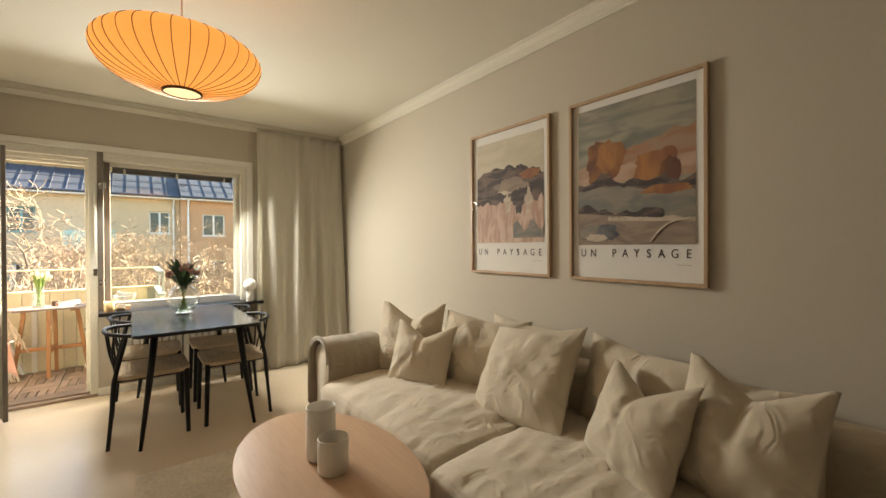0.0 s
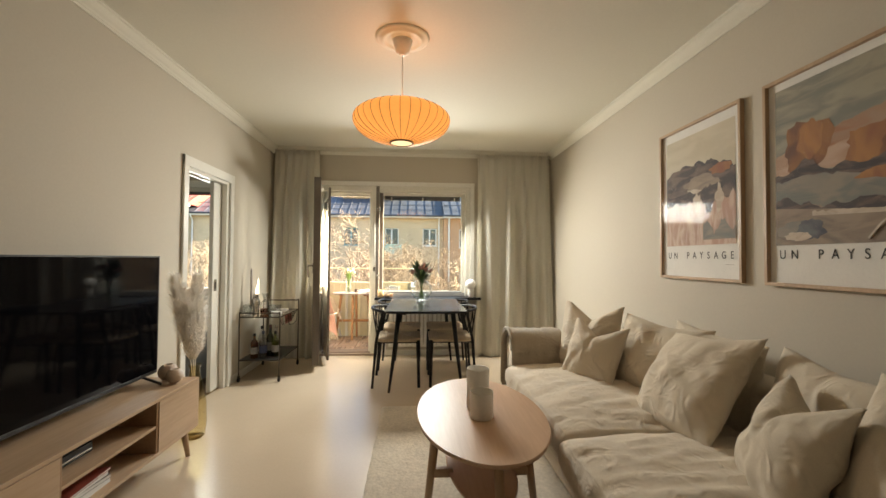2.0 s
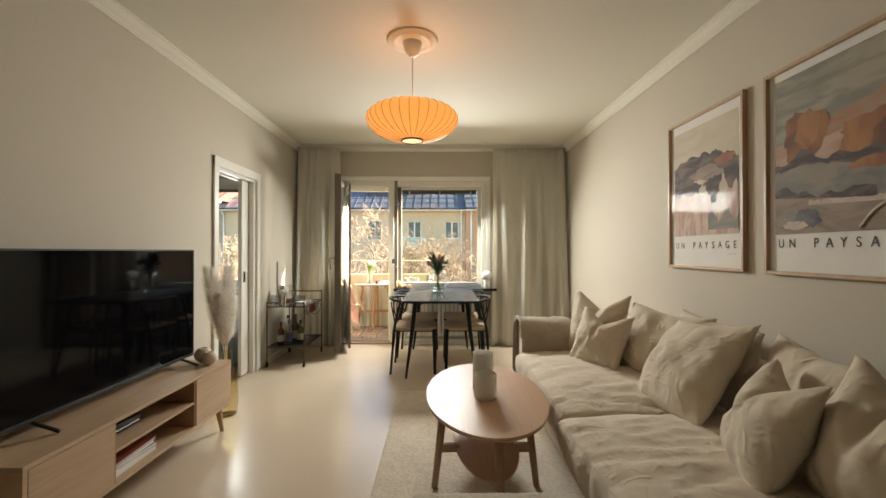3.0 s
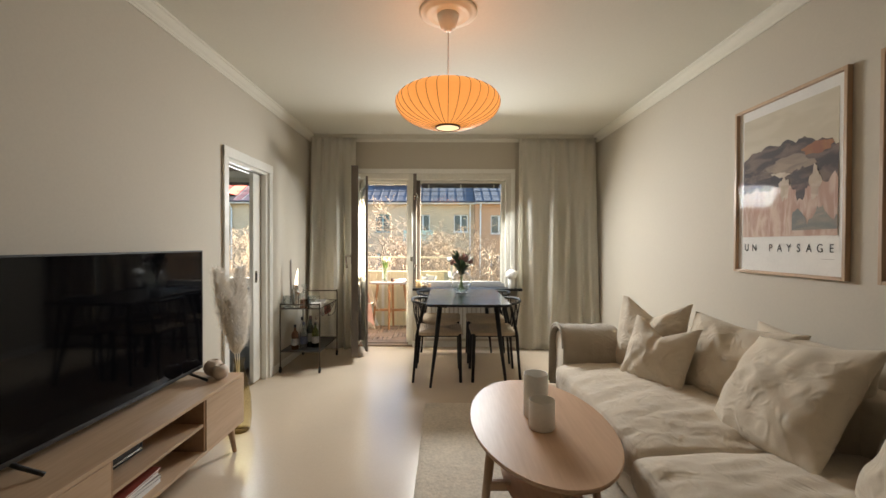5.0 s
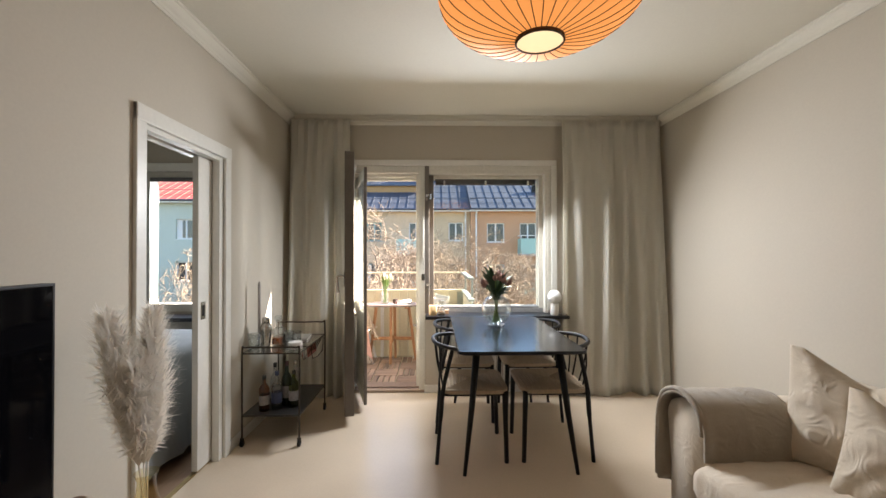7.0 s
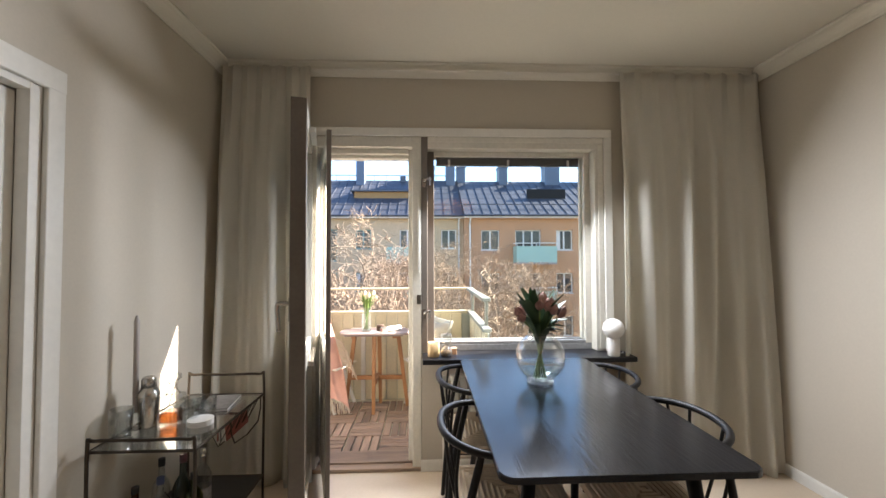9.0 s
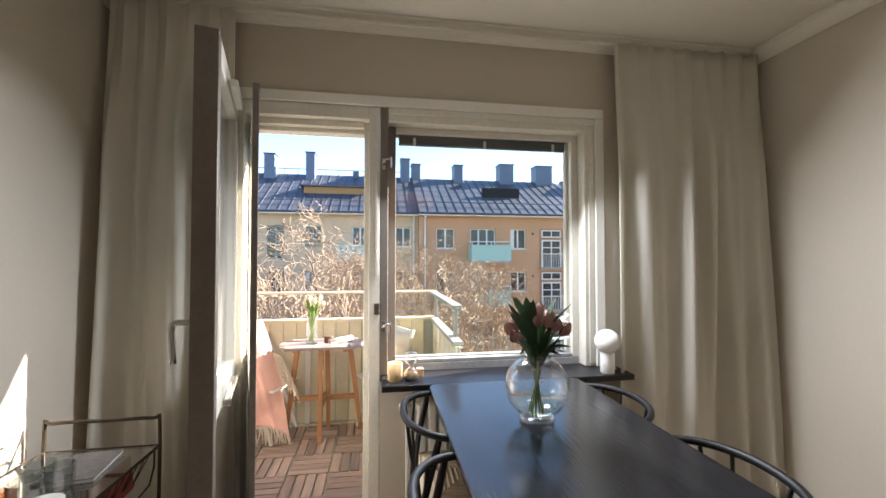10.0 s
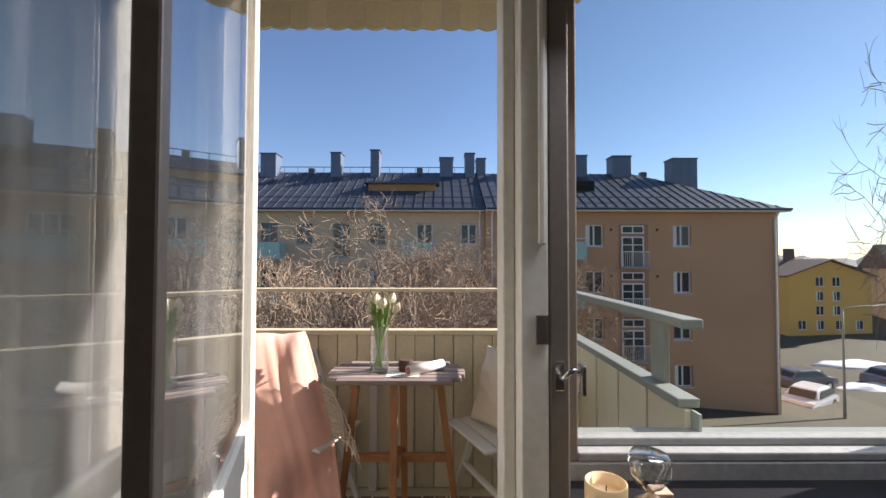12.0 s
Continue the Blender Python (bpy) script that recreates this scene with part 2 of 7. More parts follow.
M_GREYWAX = surface("grey_wax", (0.40, 0.36, 0.33), 0.5, 0.06, 8, 60, 0.08)
M_SAND = surface("hourglass_sand", (0.30, 0.20, 0.12), 0.9, 0.2, 60, 300, 0.4)
M_LEAF = surface("tulip_leaf", (0.035, 0.075, 0.028), 0.5, 0.25, 18, 90, 0.2)
M_LEAF_PALE = surface("pale_tulip_leaf", (0.16, 0.25, 0.06), 0.5, 0.25, 18, 90, 0.2)
M_STEM = surface("tulip_stem", (0.12, 0.18, 0.05), 0.5, 0.2, 18, 90, 0.1)
M_TULIP = surface("dusky_pink_tulip", (0.33, 0.18, 0.155), 0.6, 0.25, 22, 90, 0.15)
M_TULIP_WHITE = surface("white_tulip", (0.72, 0.66, 0.50), 0.6, 0.16, 22, 90, 0.15)
M_BED = surface("grey_bedspread", (0.20, 0.21, 0.21), 0.92, 0.12, 4, 150, 0.6, sheen=0.2)
M_PLASTER = surface("balcony_paint", (0.68, 0.615, 0.44), 0.7, 0.10, 2.5, 60, 0.25, spread=0.04)
M_PARAPET_OUT = surface("metal_parapet", (0.42, 0.45, 0.40), 0.5, 0.08, 2.5, 60, 0.1)
M_RAIL = surface("grey_green_rail", (0.27, 0.285, 0.255), 0.45, 0.1, 4, 60, 0.1)
M_DECK = wood("weathered_acacia", (0.38, 0.26, 0.18), (0.20, 0.135, 0.095), 0.65, "Y", 14, 0.5, spread=0.22)
M_ACACIA = wood("oiled_acacia", (0.42, 0.20, 0.08), (0.28, 0.13, 0.05), 0.5, "Z", 9, 0.3)
M_SLAT = wood("greyed_table_slats", (0.36, 0.29, 0.26), (0.20, 0.15, 0.14), 0.6, "X", 9, 0.3, spread=0.18)
M_CHAIRWHITE = surface("white_painted_wood", (0.72, 0.70, 0.64), 0.45, 0.06, 6, 60, 0.1)
M_PINK = surface("blush_wool_throw", (0.74, 0.43, 0.34), 0.95, 0.14, 7, 240, 0.7, sheen=0.3)
M_FRINGE = surface("cream_fringe", (0.66, 0.56, 0.45), 0.95, 0.12, 9, 160, 0.4)
M_CUSHION = surface("cream_cushion", (0.66, 0.58, 0.46), 0.92, 0.08, 6, 260, 0.4, sheen=0.15)
M_FACADE_O = surface("orange_render", (0.50, 0.285, 0.16), 0.9, 0.09, 0.35, 6, 0.3, dist=0.01)
M_FACADE_C = surface("cream_render", (0.56, 0.42, 0.27), 0.9, 0.10, 0.35, 6, 0.3, dist=0.01)
M_FACADE_G = surface("green_render", (0.46, 0.49, 0.41), 0.9, 0.09, 0.35, 6, 0.3, dist=0.01)
M_FACADE_Y = surface("yellow_render", (0.74, 0.43, 0.11), 0.9, 0.09, 0.35, 6, 0.3, dist=0.01)
M_ROOF = surface("standing_seam_roof", (0.070, 0.080, 0.100), 0.48, 0.22, 0.5, 5, 0.2, metal=0.35, dist=0.01)
M_ROOF_RED = surface("red_metal_roof", (0.42, 0.075, 0.055), 0.5, 0.14, 0.5, 5, 0.2, dist=0.01)
M_ROOF_BROWN = surface("brown_tile_roof", (0.13, 0.085, 0.07), 0.8, 0.2, 0.8, 7, 0.3, dist=0.01)
M_CHIMNEY = surface("blue_grey_sheet_chimney", (0.105, 0.14, 0.20), 0.5, 0.16, 0.9, 9, 0.2, metal=0.2)
M_EXTGLASS = surface("dark_house_window", (0.03, 0.035, 0.04), 0.06, 0.4, 0.8, 4, 0.0)
M_EXTFRAME = surface("white_window_frame", (0.70, 0.69, 0.66), 0.5, 0.05, 2, 20, 0.05)
M_EXTTEAL = surface("teal_window_frame", (0.13, 0.27, 0.27), 0.5, 0.08, 2, 20, 0.05)
M_BALC = surface("mint_balcony_sheet", (0.33, 0.50, 0.44), 0.55, 0.08, 1, 12, 0.1)
M_BAY_PANEL = surface("dark_bay_render", (0.36, 0.20, 0.125), 0.9, 0.1, 0.6, 8, 0.2)
M_DORMER = surface("dormer_wood", (0.32, 0.18, 0.06), 0.6, 0.1, 1, 14, 0.2)
M_BARK = surface("grey_bark", (0.17, 0.13, 0.095), 0.9, 0.25, 3, 30, 0.5)
M_TWIG = surface("brown_twigs", (0.30, 0.225, 0.155), 0.9, 0.3, 2, 20, 0.2)
M_ASPHALT = surface("asphalt", (0.06, 0.058, 0.056), 0.9, 0.2, 0.2, 9, 0.3)
M_GRASS = surface("winter_grass", (0.075, 0.066, 0.04), 0.95, 0.35, 0.25, 5, 0.5)
M_SNOW = surface("old_snow", (0.72, 0.74, 0.76), 0.7, 0.08, 0.9, 9, 0.5)
M_KERB = surface("granite_kerb", (0.30, 0.29, 0.28), 0.8, 0.15, 2, 30, 0.2)
M_CAR_WHITE = surface("white_car_paint", (0.72, 0.72, 0.72), 0.2, 0.02, 2, 20, 0.0, coat=0.6)
M_CAR_GREY = surface("grey_car_paint", (0.16, 0.16, 0.17), 0.22, 0.05, 2, 20, 0.0, coat=0.6)
M_TYRE = surface("tyre_rubber", (0.02, 0.02, 0.02), 0.85, 0.2, 6, 60, 0.2)
M_FAR = surface("far_woods", (0.11, 0.105, 0.10), 0.95, 0.3, 0.08, 0.8, 0.0)
M_BLIND = surface("grey_blind_slats", (0.12, 0.12, 0.12), 0.5, 0.12, 8, 90, 0.05)
M_BASKET = surface("dark_wicker", (0.09, 0.05, 0.03), 0.8, 0.25, 30, 160, 0.5)
M_BURGUNDY = surface("burgundy_foil", (0.075, 0.02, 0.022), 0.35, 0.2, 20, 90, 0.05)
M_RED_PRINT = surface("magazine_cover_red", (0.32, 0.07, 0.05), 0.35, 0.4, 30, 90, 0.0)
M_GREY_PRINT = surface("magazine_cover_grey", (0.22, 0.21, 0.20), 0.35, 0.4, 24, 90, 0.0)


# ---- mesh helpers ----
def mesh_of(name, bm, mat, smooth=False):
    me = bpy.data.meshes.new(name)
    bmesh.ops.recalc_face_normals(bm, faces=bm.faces)
    if smooth:
        for f in bm.faces:
            f.smooth = True
    bm.to_mesh(me)
    bm.free()
    for m in (mat if isinstance(mat, (list, tuple)) else [mat]):
        me.materials.append(m)
    return me


def part(name, bm, mat, parent=None, label="", smooth=False, at=None):
    ob = new(name, mesh_of(name, bm, mat, smooth))
    if parent is not None:
        ob.parent = parent
    if at is not None:
        ob.matrix_basis = at
    if label:
        ob["label"] = label
    return ob


def thing(name, m, label, category, group="", kind=""):
    return tagged(place(new(name), m), label, category, group, kind)


def place(ob, m):
    ob.matrix_basis = m
    return ob


def solid(name, bm, mat, label, category, m=None, group="", kind="", smooth=False):
    return tagged(part(name, bm, mat, None, "", smooth, m), label, category, group, kind)


def box(x0, x1, y0, y1, z0, z1, bevel=0.0, bm=None, segs=2):
    own = bmesh.new()
    bmesh.ops.create_cube(own, size=1)
    for v in own.verts:
        v.co = Vector(((x0 + x1) / 2 + v.co.x * (x1 - x0), (y0 + y1) / 2 + v.co.y * (y1 - y0), (z0 + z1) / 2 + v.co.z * (z1 - z0)))
    if bevel:
        bmesh.ops.bevel(own, geom=list(own.edges), offset=bevel, segments=segs, affect="EDGES", profile=0.5)
    return own if bm is None else join(bm, own)


def join(bm, other, m=None):
    if m is not None:
        other.transform(m)
    tmp = bpy.data.meshes.new("tmp")
    other.to_mesh(tmp)
    other.free()
    bm.from_mesh(tmp)
    bpy.data.meshes.remove(tmp)
    return bm


def tube(points, radius, segs=8, bm=None, closed=False):
    """A round bar along points; radius a number or one per point."""
    bm = bm or bmesh.new()
    pts = [Vector(p) for p in points]
    n = len(pts)
    rad = radius if isinstance(radius, (list, tuple)) else [radius] * n
    rings, ref = [], None
    for i, p in enumerate(pts):
        a = pts[(i - 1) % n] if (closed or i > 0) else p
        c = pts[(i + 1) % n] if (closed or i < n - 1) else p
        d = (c - a).normalized()
        if ref is None:
            ref = d.orthogonal().normalized()
        ref = (ref - d * ref.dot(d)).normalized() if (ref - d * ref.dot(d)).length > 1e-6 else d.orthogonal().normalized()
        s = d.cross(ref)
        rings.append([bm.verts.new(p + (ref * math.cos(k * math.tau / segs) + s * math.sin(k * math.tau / segs)) * rad[i]) for k in range(segs)])
    for i in range(n if closed else n - 1):
        a, c = rings[i], rings[(i + 1) % n]
        for k in range(segs):
            bm.faces.new((a[k], a[(k + 1) % segs], c[(k + 1) % segs], c[k]))
    if not closed:
        bm.faces.new(list(reversed(rings[0])))
        bm.faces.new(rings[-1])
    return bm


def lathe(profile, segs=32, bm=None, cx=0.0, cy=0.0, cap=True):
    """Turns (radius, height) pairs round the upright axis."""
    bm = bm or bmesh.new()
    rings = [[bm.verts.new((cx + r * math.cos(k * math.tau / segs), cy + r * math.sin(k * math.tau / segs), z)) for k in range(segs)] for r, z in profile]
    for a, c in zip(rings, rings[1:]):
        for k in range(segs):
            bm.faces.new((a[k], a[(k + 1) % segs], c[(k + 1) % segs], c[k]))
    if cap:
        bm.faces.new(list(reversed(rings[0])))
        bm.faces.new(rings[-1])
    return bm


def smooth_path(points, steps=6):
    """Catmull-Rom through points."""
    p = [Vector(q) for q in points]
    p = [2 * p[0] - p[1]] + p + [2 * p[-1] - p[-2]]
    out = []
    for i in range(1, len(p) - 2):
        for s in range(steps):
            t = s / steps
            a, b, c, d = p[i - 1], p[i], p[i + 1], p[i + 2]
            out.append(0.5 * ((2 * b) + (c - a) * t + (2 * a - 5 * b + 4 * c - d) * t * t + (3 * b - a - 3 * c + d) * t ** 3))
    return out + [p[-2]]


def holed(u0, u1, w0, w1, holes, thick, bm=None):
    """An upright slab along X, thick along Y, with rectangular holes (u0, u1, w0, w1) right through it."""
    bm = bm or bmesh.new()
    us = sorted({u0, u1, *[h[0] for h in holes], *[h[1] for h in holes]})
    ws = sorted({w0, w1, *[h[2] for h in holes], *[h[3] for h in holes]})
    full = lambda i, j: 0 <= i < len(us) - 1 and 0 <= j < len(ws) - 1 and not any(
        h[0] <= us[i] and us[i + 1] <= h[1] and h[2] <= ws[j] and ws[j + 1] <= h[3] for h in holes)
    cache = {}

    def v(i, j, k):
        if (i, j, k) not in cache:
            cache[i, j, k] = bm.verts.new((us[i], k * thick, ws[j]))
        return cache[i, j, k]
    for i in range(len(us) - 1):
        for j in range(len(ws) - 1):
            if not full(i, j):
                continue
            bm.faces.new((v(i, j, 0), v(i + 1, j, 0), v(i + 1, j + 1, 0), v(i, j + 1, 0)))
            bm.faces.new((v(i, j, 1), v(i, j + 1, 1), v(i + 1, j + 1, 1), v(i + 1, j, 1)))
            for di, dj, a, b in ((-1, 0, (i, j), (i, j + 1)), (1, 0, (i + 1, j), (i + 1, j + 1)), (0, -1, (i, j), (i + 1, j)), (0, 1, (i, j + 1), (i + 1, j + 1))):
                if not full(i + di, j + dj):
                    bm.faces.new((v(*a, 0), v(*b, 0), v(*b, 1), v(*a, 1)))
    return bm


def extrude_profile(profile, length, bm=None):
    """A closed (y, z) profile run along X from 0 to length."""
    bm = bm or bmesh.new()
    a = [bm.verts.new((0, y, z)) for y, z in profile]
    b = [bm.verts.new((length, y, z)) for y, z in profile]
    n = len(profile)
    for k in range(n):
        bm.faces.new((a[k], a[(k + 1) % n], b[(k + 1) % n], b[k]))
    bm.faces.new(list(reversed(a)))
    bm.faces.new(b)
    return bm


# ---- the flat: walls, floor, ceiling ----
# YB: unseen back wall, set far behind to lessen bounced light
XL, XR, YF, YB, ZC = -1.22, 2.27, 4.84, -4.2, 2.57
WT = 0.24            # outer wall
Z90 = Matrix.Rotation(radians(90), 4, "Z")


def setting(name, bm, mat, label, category, m=None, smooth=False):
    return solid(name, bm, mat, label, category, m, kind="structure", smooth=smooth)


DOOR = (-0.709, 0.036, 0.0, 2.112)
WIN = (0.036, 1.221, 0.699, 2.112)
BWIN = (-2.62, -1.50, 0.76, 2.05)
setting("wall_north", holed(-4.2, XR + 0.1, -0.1, 2.8, [DOOR, WIN, BWIN], WT), [M_WALL_END], "darker beige wall round the window", "wall", pose(0, YF, 0))
setting("wall_east", box(XR, XR + 0.12, YB, YF, -0.1, 2.8), M_WALL, "plain warm beige painted wall behind the sofa", "wall")
setting("wall_west", holed(YB, YF, -0.1, 2.8, [(2.962, 3.670, -0.1, 1.920)], 0.13), M_WALL, "warm beige painted wall with an opening to the bedroom", "wall",
        Matrix.Translation((XL, 0, 0)) @ Z90)
setting("wall_south", box(-4.2, XR + 0.12, YB - 0.12, YB, -0.1, 2.8), M_WALL, "plain beige painted wall", "wall")
setting("wall_bedroom_west", box(-4.3, -4.2, YB, YF + WT, -0.1, 2.8), M_WALL, "plain beige bedroom wall", "wall")
setting("floor", box(XL - 0.065, XR, YB, YF, -0.1, 0.0), M_FLOOR, "pale beige linoleum floor with a soft sheen", "floor")
setting("floor_bedroom", box(-4.2, XL - 0.069, YB, YF, -0.1, -0.004), M_FLOOR2, "brown wooden bedroom floor", "floor")
setting("ceiling", box(-4.2, XR, YB, YF, ZC, ZC + 0.1), M_CEIL, "cream white painted ceiling", "ceiling")

CORNICE = [(0, 0), (0, -0.078), (0.009, -0.078), (0.013, -0.068), (0.017, -0.066), (0.023, -0.056), (0.036, -0.044), (0.047, -0.028), (0.052, -0.015), (0.057, -0.014), (0.062, -0.010), (0.062, 0)]


def run(name, profile, p, q, mat, label, category):
    """A moulding from p to q; its y points to the left of the way."""
    p, q = Vector(p), Vector(q)
    ang = math.degrees(math.atan2(q.y - p.y, q.x - p.x))
    return setting(name, extrude_profile(profile, (q - p).length), mat, label, category, pose(*p, 0, 0, ang))


run("cornice", CORNICE, (XR - 0.001, YB, ZC - 0.001), (XR - 0.001, YF, ZC - 0.001), M_CEIL, "cream moulded plaster cornice", "cornice")
run("cornice", CORNICE, (XL + 0.001, YF, ZC - 0.001), (XL + 0.001, YB, ZC - 0.001), M_CEIL, "cream moulded plaster cornice", "cornice")
run("cornice", CORNICE, (XR - 0.064, YF - 0.001, ZC - 0.002), (XL + 0.064, YF - 0.001, ZC - 0.002), M_CEIL, "cream moulded plaster cornice", "cornice")
SKIRT = [(0, 0), (0.012, 0), (0.012, 0.055), (0.008, 0.065), (0, 0.068)]
run("baseboard", SKIRT, (XR - 0.001, YB, 0), (XR - 0.001, YF, 0), M_WHITE, "low white painted baseboard", "baseboard")
run("baseboard", SKIRT, (XL + 0.001, YF, 0), (XL + 0.001, 3.735, 0), M_WHITE, "low white painted baseboard", "baseboard")
run("baseboard", SKIRT, (XL + 0.001, 2.90, 0), (XL + 0.001, YB, 0), M_WHITE, "low white painted baseboard", "baseboard")
run("baseboard", SKIRT, (XR - 0.014, YF - 0.001, 0), (0.03, YF - 0.001, 0), M_WHITE, "low white painted baseboard", "baseboard")

# bedroom doorway: architrave, lining, pocket door, brass threshold strip
arch = thing("door_1", pose(XL, 0, 0), "white painted doorway casing of the bedroom opening", "door frame", kind="structure")
part("architrave", box(0.001, 0.020, 2.900, 2.965, 0, 1.977, 0.004), M_WHITE, arch)
part("architrave", box(0.001, 0.020, 3.668, 3.735, 0, 1.977, 0.004), M_WHITE, arch)
part("architrave", box(0.002, 0.022, 2.900, 3.735, 1.900, 1.978, 0.004), M_WHITE, arch)
part("lining", box(-0.128, 0.0, 2.963, 2.977, 0, 1.902, 0.002), M_WHITE, arch)
part("lining", box(-0.045, 0.0, 3.626, 3.669, 0, 1.902, 0.002), M_WHITE, arch)
part("lining", box(-0.128, -0.088, 3.626, 3.669, 0, 1.902, 0.002), M_WHITE, arch)
part("lining", box(-0.050, 0.0, 2.977, 3.626, 1.877, 1.919, 0.002), M_WHITE, arch)
part("lining", box(-0.128, -0.086, 2.977, 3.626, 1.877, 1.919, 0.002), M_WHITE, arch)
pocket = thing("sliding_door", pose(XL - 0.067, 3.546, 0), "white sliding door pushed nearly all the way into its pocket", "door")
part("leaf", box(-0.018, 0.018, -0.06, 0.085, 0.012, 1.873, 0.003), M_WHITE, pocket)
pull = part("flush_pull", box(0.018, 0.0215, -0.035, 0.012, 0.90, 1.005, 0.002), M_STEEL, pocket, "steel flush pull")
# raised black plate draws in the shade of the pull's hollow
part("recess", box(0.0215, 0.0225, -0.024, 0.001, 0.92, 0.985), M_BLACK, pull)
setting("threshold_strip", box(XL - 0.085, XL - 0.055, 2.978, 3.625, 0.0, 0.006, 0.002), M_BRASS, "narrow brass strip in the bedroom doorway", "threshold")

# ---- balcony door frame and window frame ----
frame1 = thing("window_1", pose(0.036, YF, 0), "white painted frame of the window and balcony door", "window", kind="structure")
def bar(name, x0, x1, y0, y1, z0, z1, mat=M_SASH, parent=frame1, bevel=0.004, label=""):
    return part(name, box(x0, x1, y0, y1, z0, z1, bevel), mat, parent, label)
# casing on the room side
bar("casing", -0.800, 1.238, -0.018, -0.001, 2.112, 2.165, M_WHITE)
bar("casing", 1.186, 1.238, -0.019, -0.002, 0.732, 2.111, M_WHITE)
bar("casing", -0.800, -0.746, -0.019, -0.002, 0.0, 2.111, M_WHITE)
# fixed frame of the balcony door
bar("door_jamb", -0.744, -0.661, 0.0, 0.16, 0.02, 2.111)
bar("door_jamb", -0.058, -0.002, 0.0, 0.16, 0.02, 2.111)
bar("door_head", -0.661, -0.058, 0.0, 0.16, 2.045, 2.111)
bar("rebate", -0.085, -0.058, 0.06, 0.15, 0.036, 2.045)
bar("rebate", -0.661, -0.085, 0.045, 0.15, 2.012, 2.045)
bar("rebate", -0.661, -0.085, 0.085, 0.155, 1.990, 2.012)
bar("door_sill", -0.744, -0.002, -0.012, 0.24, 0.001, 0.024, M_THRESHOLD)
bar("door_sill_step", -0.661, -0.058, 0.05, 0.20, 0.024, 0.036, M_THRESHOLD)
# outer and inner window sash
# left jamb takes the painted shade; the right one keeps the frame's colour
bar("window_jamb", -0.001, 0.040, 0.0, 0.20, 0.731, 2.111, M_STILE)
bar("window_jamb", 1.128, 1.184, 0.0, 0.20, 0.731, 2.111)
bar("window_stop", 1.1485, 1.1845, -0.008, -0.0005, 0.746, 2.074)
bar("window_stop", 0.042, 1.1845, -0.009, -0.0005, 2.076, 2.111)
bar("window_head", 0.040, 1.128, 0.0, 0.20, 2.038, 2.111)
bar("window_foot", 0.040, 1.128, 0.075, 0.20, 0.701, 0.768, M_SASH_FOOT)
for y0, y1 in ((0.076, 0.110), (0.150, 0.185)):
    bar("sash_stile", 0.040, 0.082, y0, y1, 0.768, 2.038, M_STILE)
    bar("sash_stile", 1.088, 1.128, y0, y1, 0.768, 2.038)
    bar("sash_rail", 0.082, 1.088, y0, y1, 2.006, 2.038)
    bar("sash_rail", 0.082, 1.088, y0, y1, 0.768, 0.788, M_SASH_FOOT)
    pn = part("pane", box(0.078, 1.092, (y0 + y1) / 2 - 0.002, (y0 + y1) / 2 + 0.002, 0.784, 2.011), M_GLASS, frame1, "clear window glass")
    pn.visible_shadow = False
bar("outer_sill", 0.0, 1.184, 0.201, 0.30, 0.735, 0.752, M_RAIL, label="grey sheet metal outer sill")
# hardware on the middle post
def stay(z):
    h = part("stay_hook", tube(smooth_path([(0.018, -0.004, z), (0.018, -0.030, z + 0.004), (0.034, -0.036, z + 0.02), (0.052, -0.032, z + 0.012)]), 0.005), M_STEEL, frame1, "steel window catch", smooth=True)
    part("catch_plate", box(0.008, 0.028, -0.004, 0.0, z - 0.03, z + 0.03, 0.0015), M_STEEL, h)
    part("catch_knob", box(0.048, 0.058, -0.044, -0.018, z - 0.028, z + 0.030, 0.003), M_STEEL, h)
stay(0.978); stay(1.815)
rod = part("lock_rod", box(-0.024, -0.010, -0.014, -0.001, 1.24, 1.76, 0.004), M_SASH, frame1, "long white painted lock rod")
part("lock_plate", box(-0.030, -0.004, -0.006, -0.0005, 1.04, 1.10, 0.002), M_STEEL, frame1)
# blind rolled up at the top, between the sashes
blind = thing("venetian_blind", pose(0.621, YF + 0.130, 2.006), "grey venetian blind pulled up under the window head", "blind")
for i in range(7):
    part("slat", box(-0.485, 0.485, -0.012, 0.012, -0.010 - i * 0.0045, -0.008 - i * 0.0045), M_BLIND, blind)
part("head_rail", box(-0.488, 0.488, -0.013, 0.013, -0.006, 0.018, 0.002), M_BLIND, blind)
part("bottom_rail", box(-0.486, 0.486, -0.013, 0.013, -0.052, -0.040, 0.003), M_BLIND, blind)
for x in (-0.40, 0.0, 0.41):
    part("clip", box(x - 0.008, x + 0.008, -0.017, -0.012, -0.058, -0.012, 0.001), M_PLASTIC_WHITE, blind)

# black window sill and radiator
sill_slab = box(0.044, 1.338, 4.662, YF - 0.001, 0.700, 0.730, 0.004)
box(0.0415, 1.2135, YF - 0.003, YF + 0.074, 0.701, 0.7295, 0, sill_slab)
setting("window_sill", sill_slab, M_SILL, "black stone window sill", "window sill")
rad = thing("radiator", pose(0.66, YF - 0.075, 0.11), "white ribbed panel radiator below the window sill", "radiator")
for i in range(17):
    part("rib", box(-0.44 + i * 0.0535, -0.44 + i * 0.0535 + 0.040, -0.030, 0.030, 0.02, 0.50, 0.008), M_WHITE, rad)
part("header", box(-0.45, 0.47, -0.020, 0.020, 0.47, 0.505, 0.008), M_WHITE, rad)
part("header", box(-0.45, 0.47, -0.020, 0.020, 0.01, 0.045, 0.008), M_WHITE, rad)
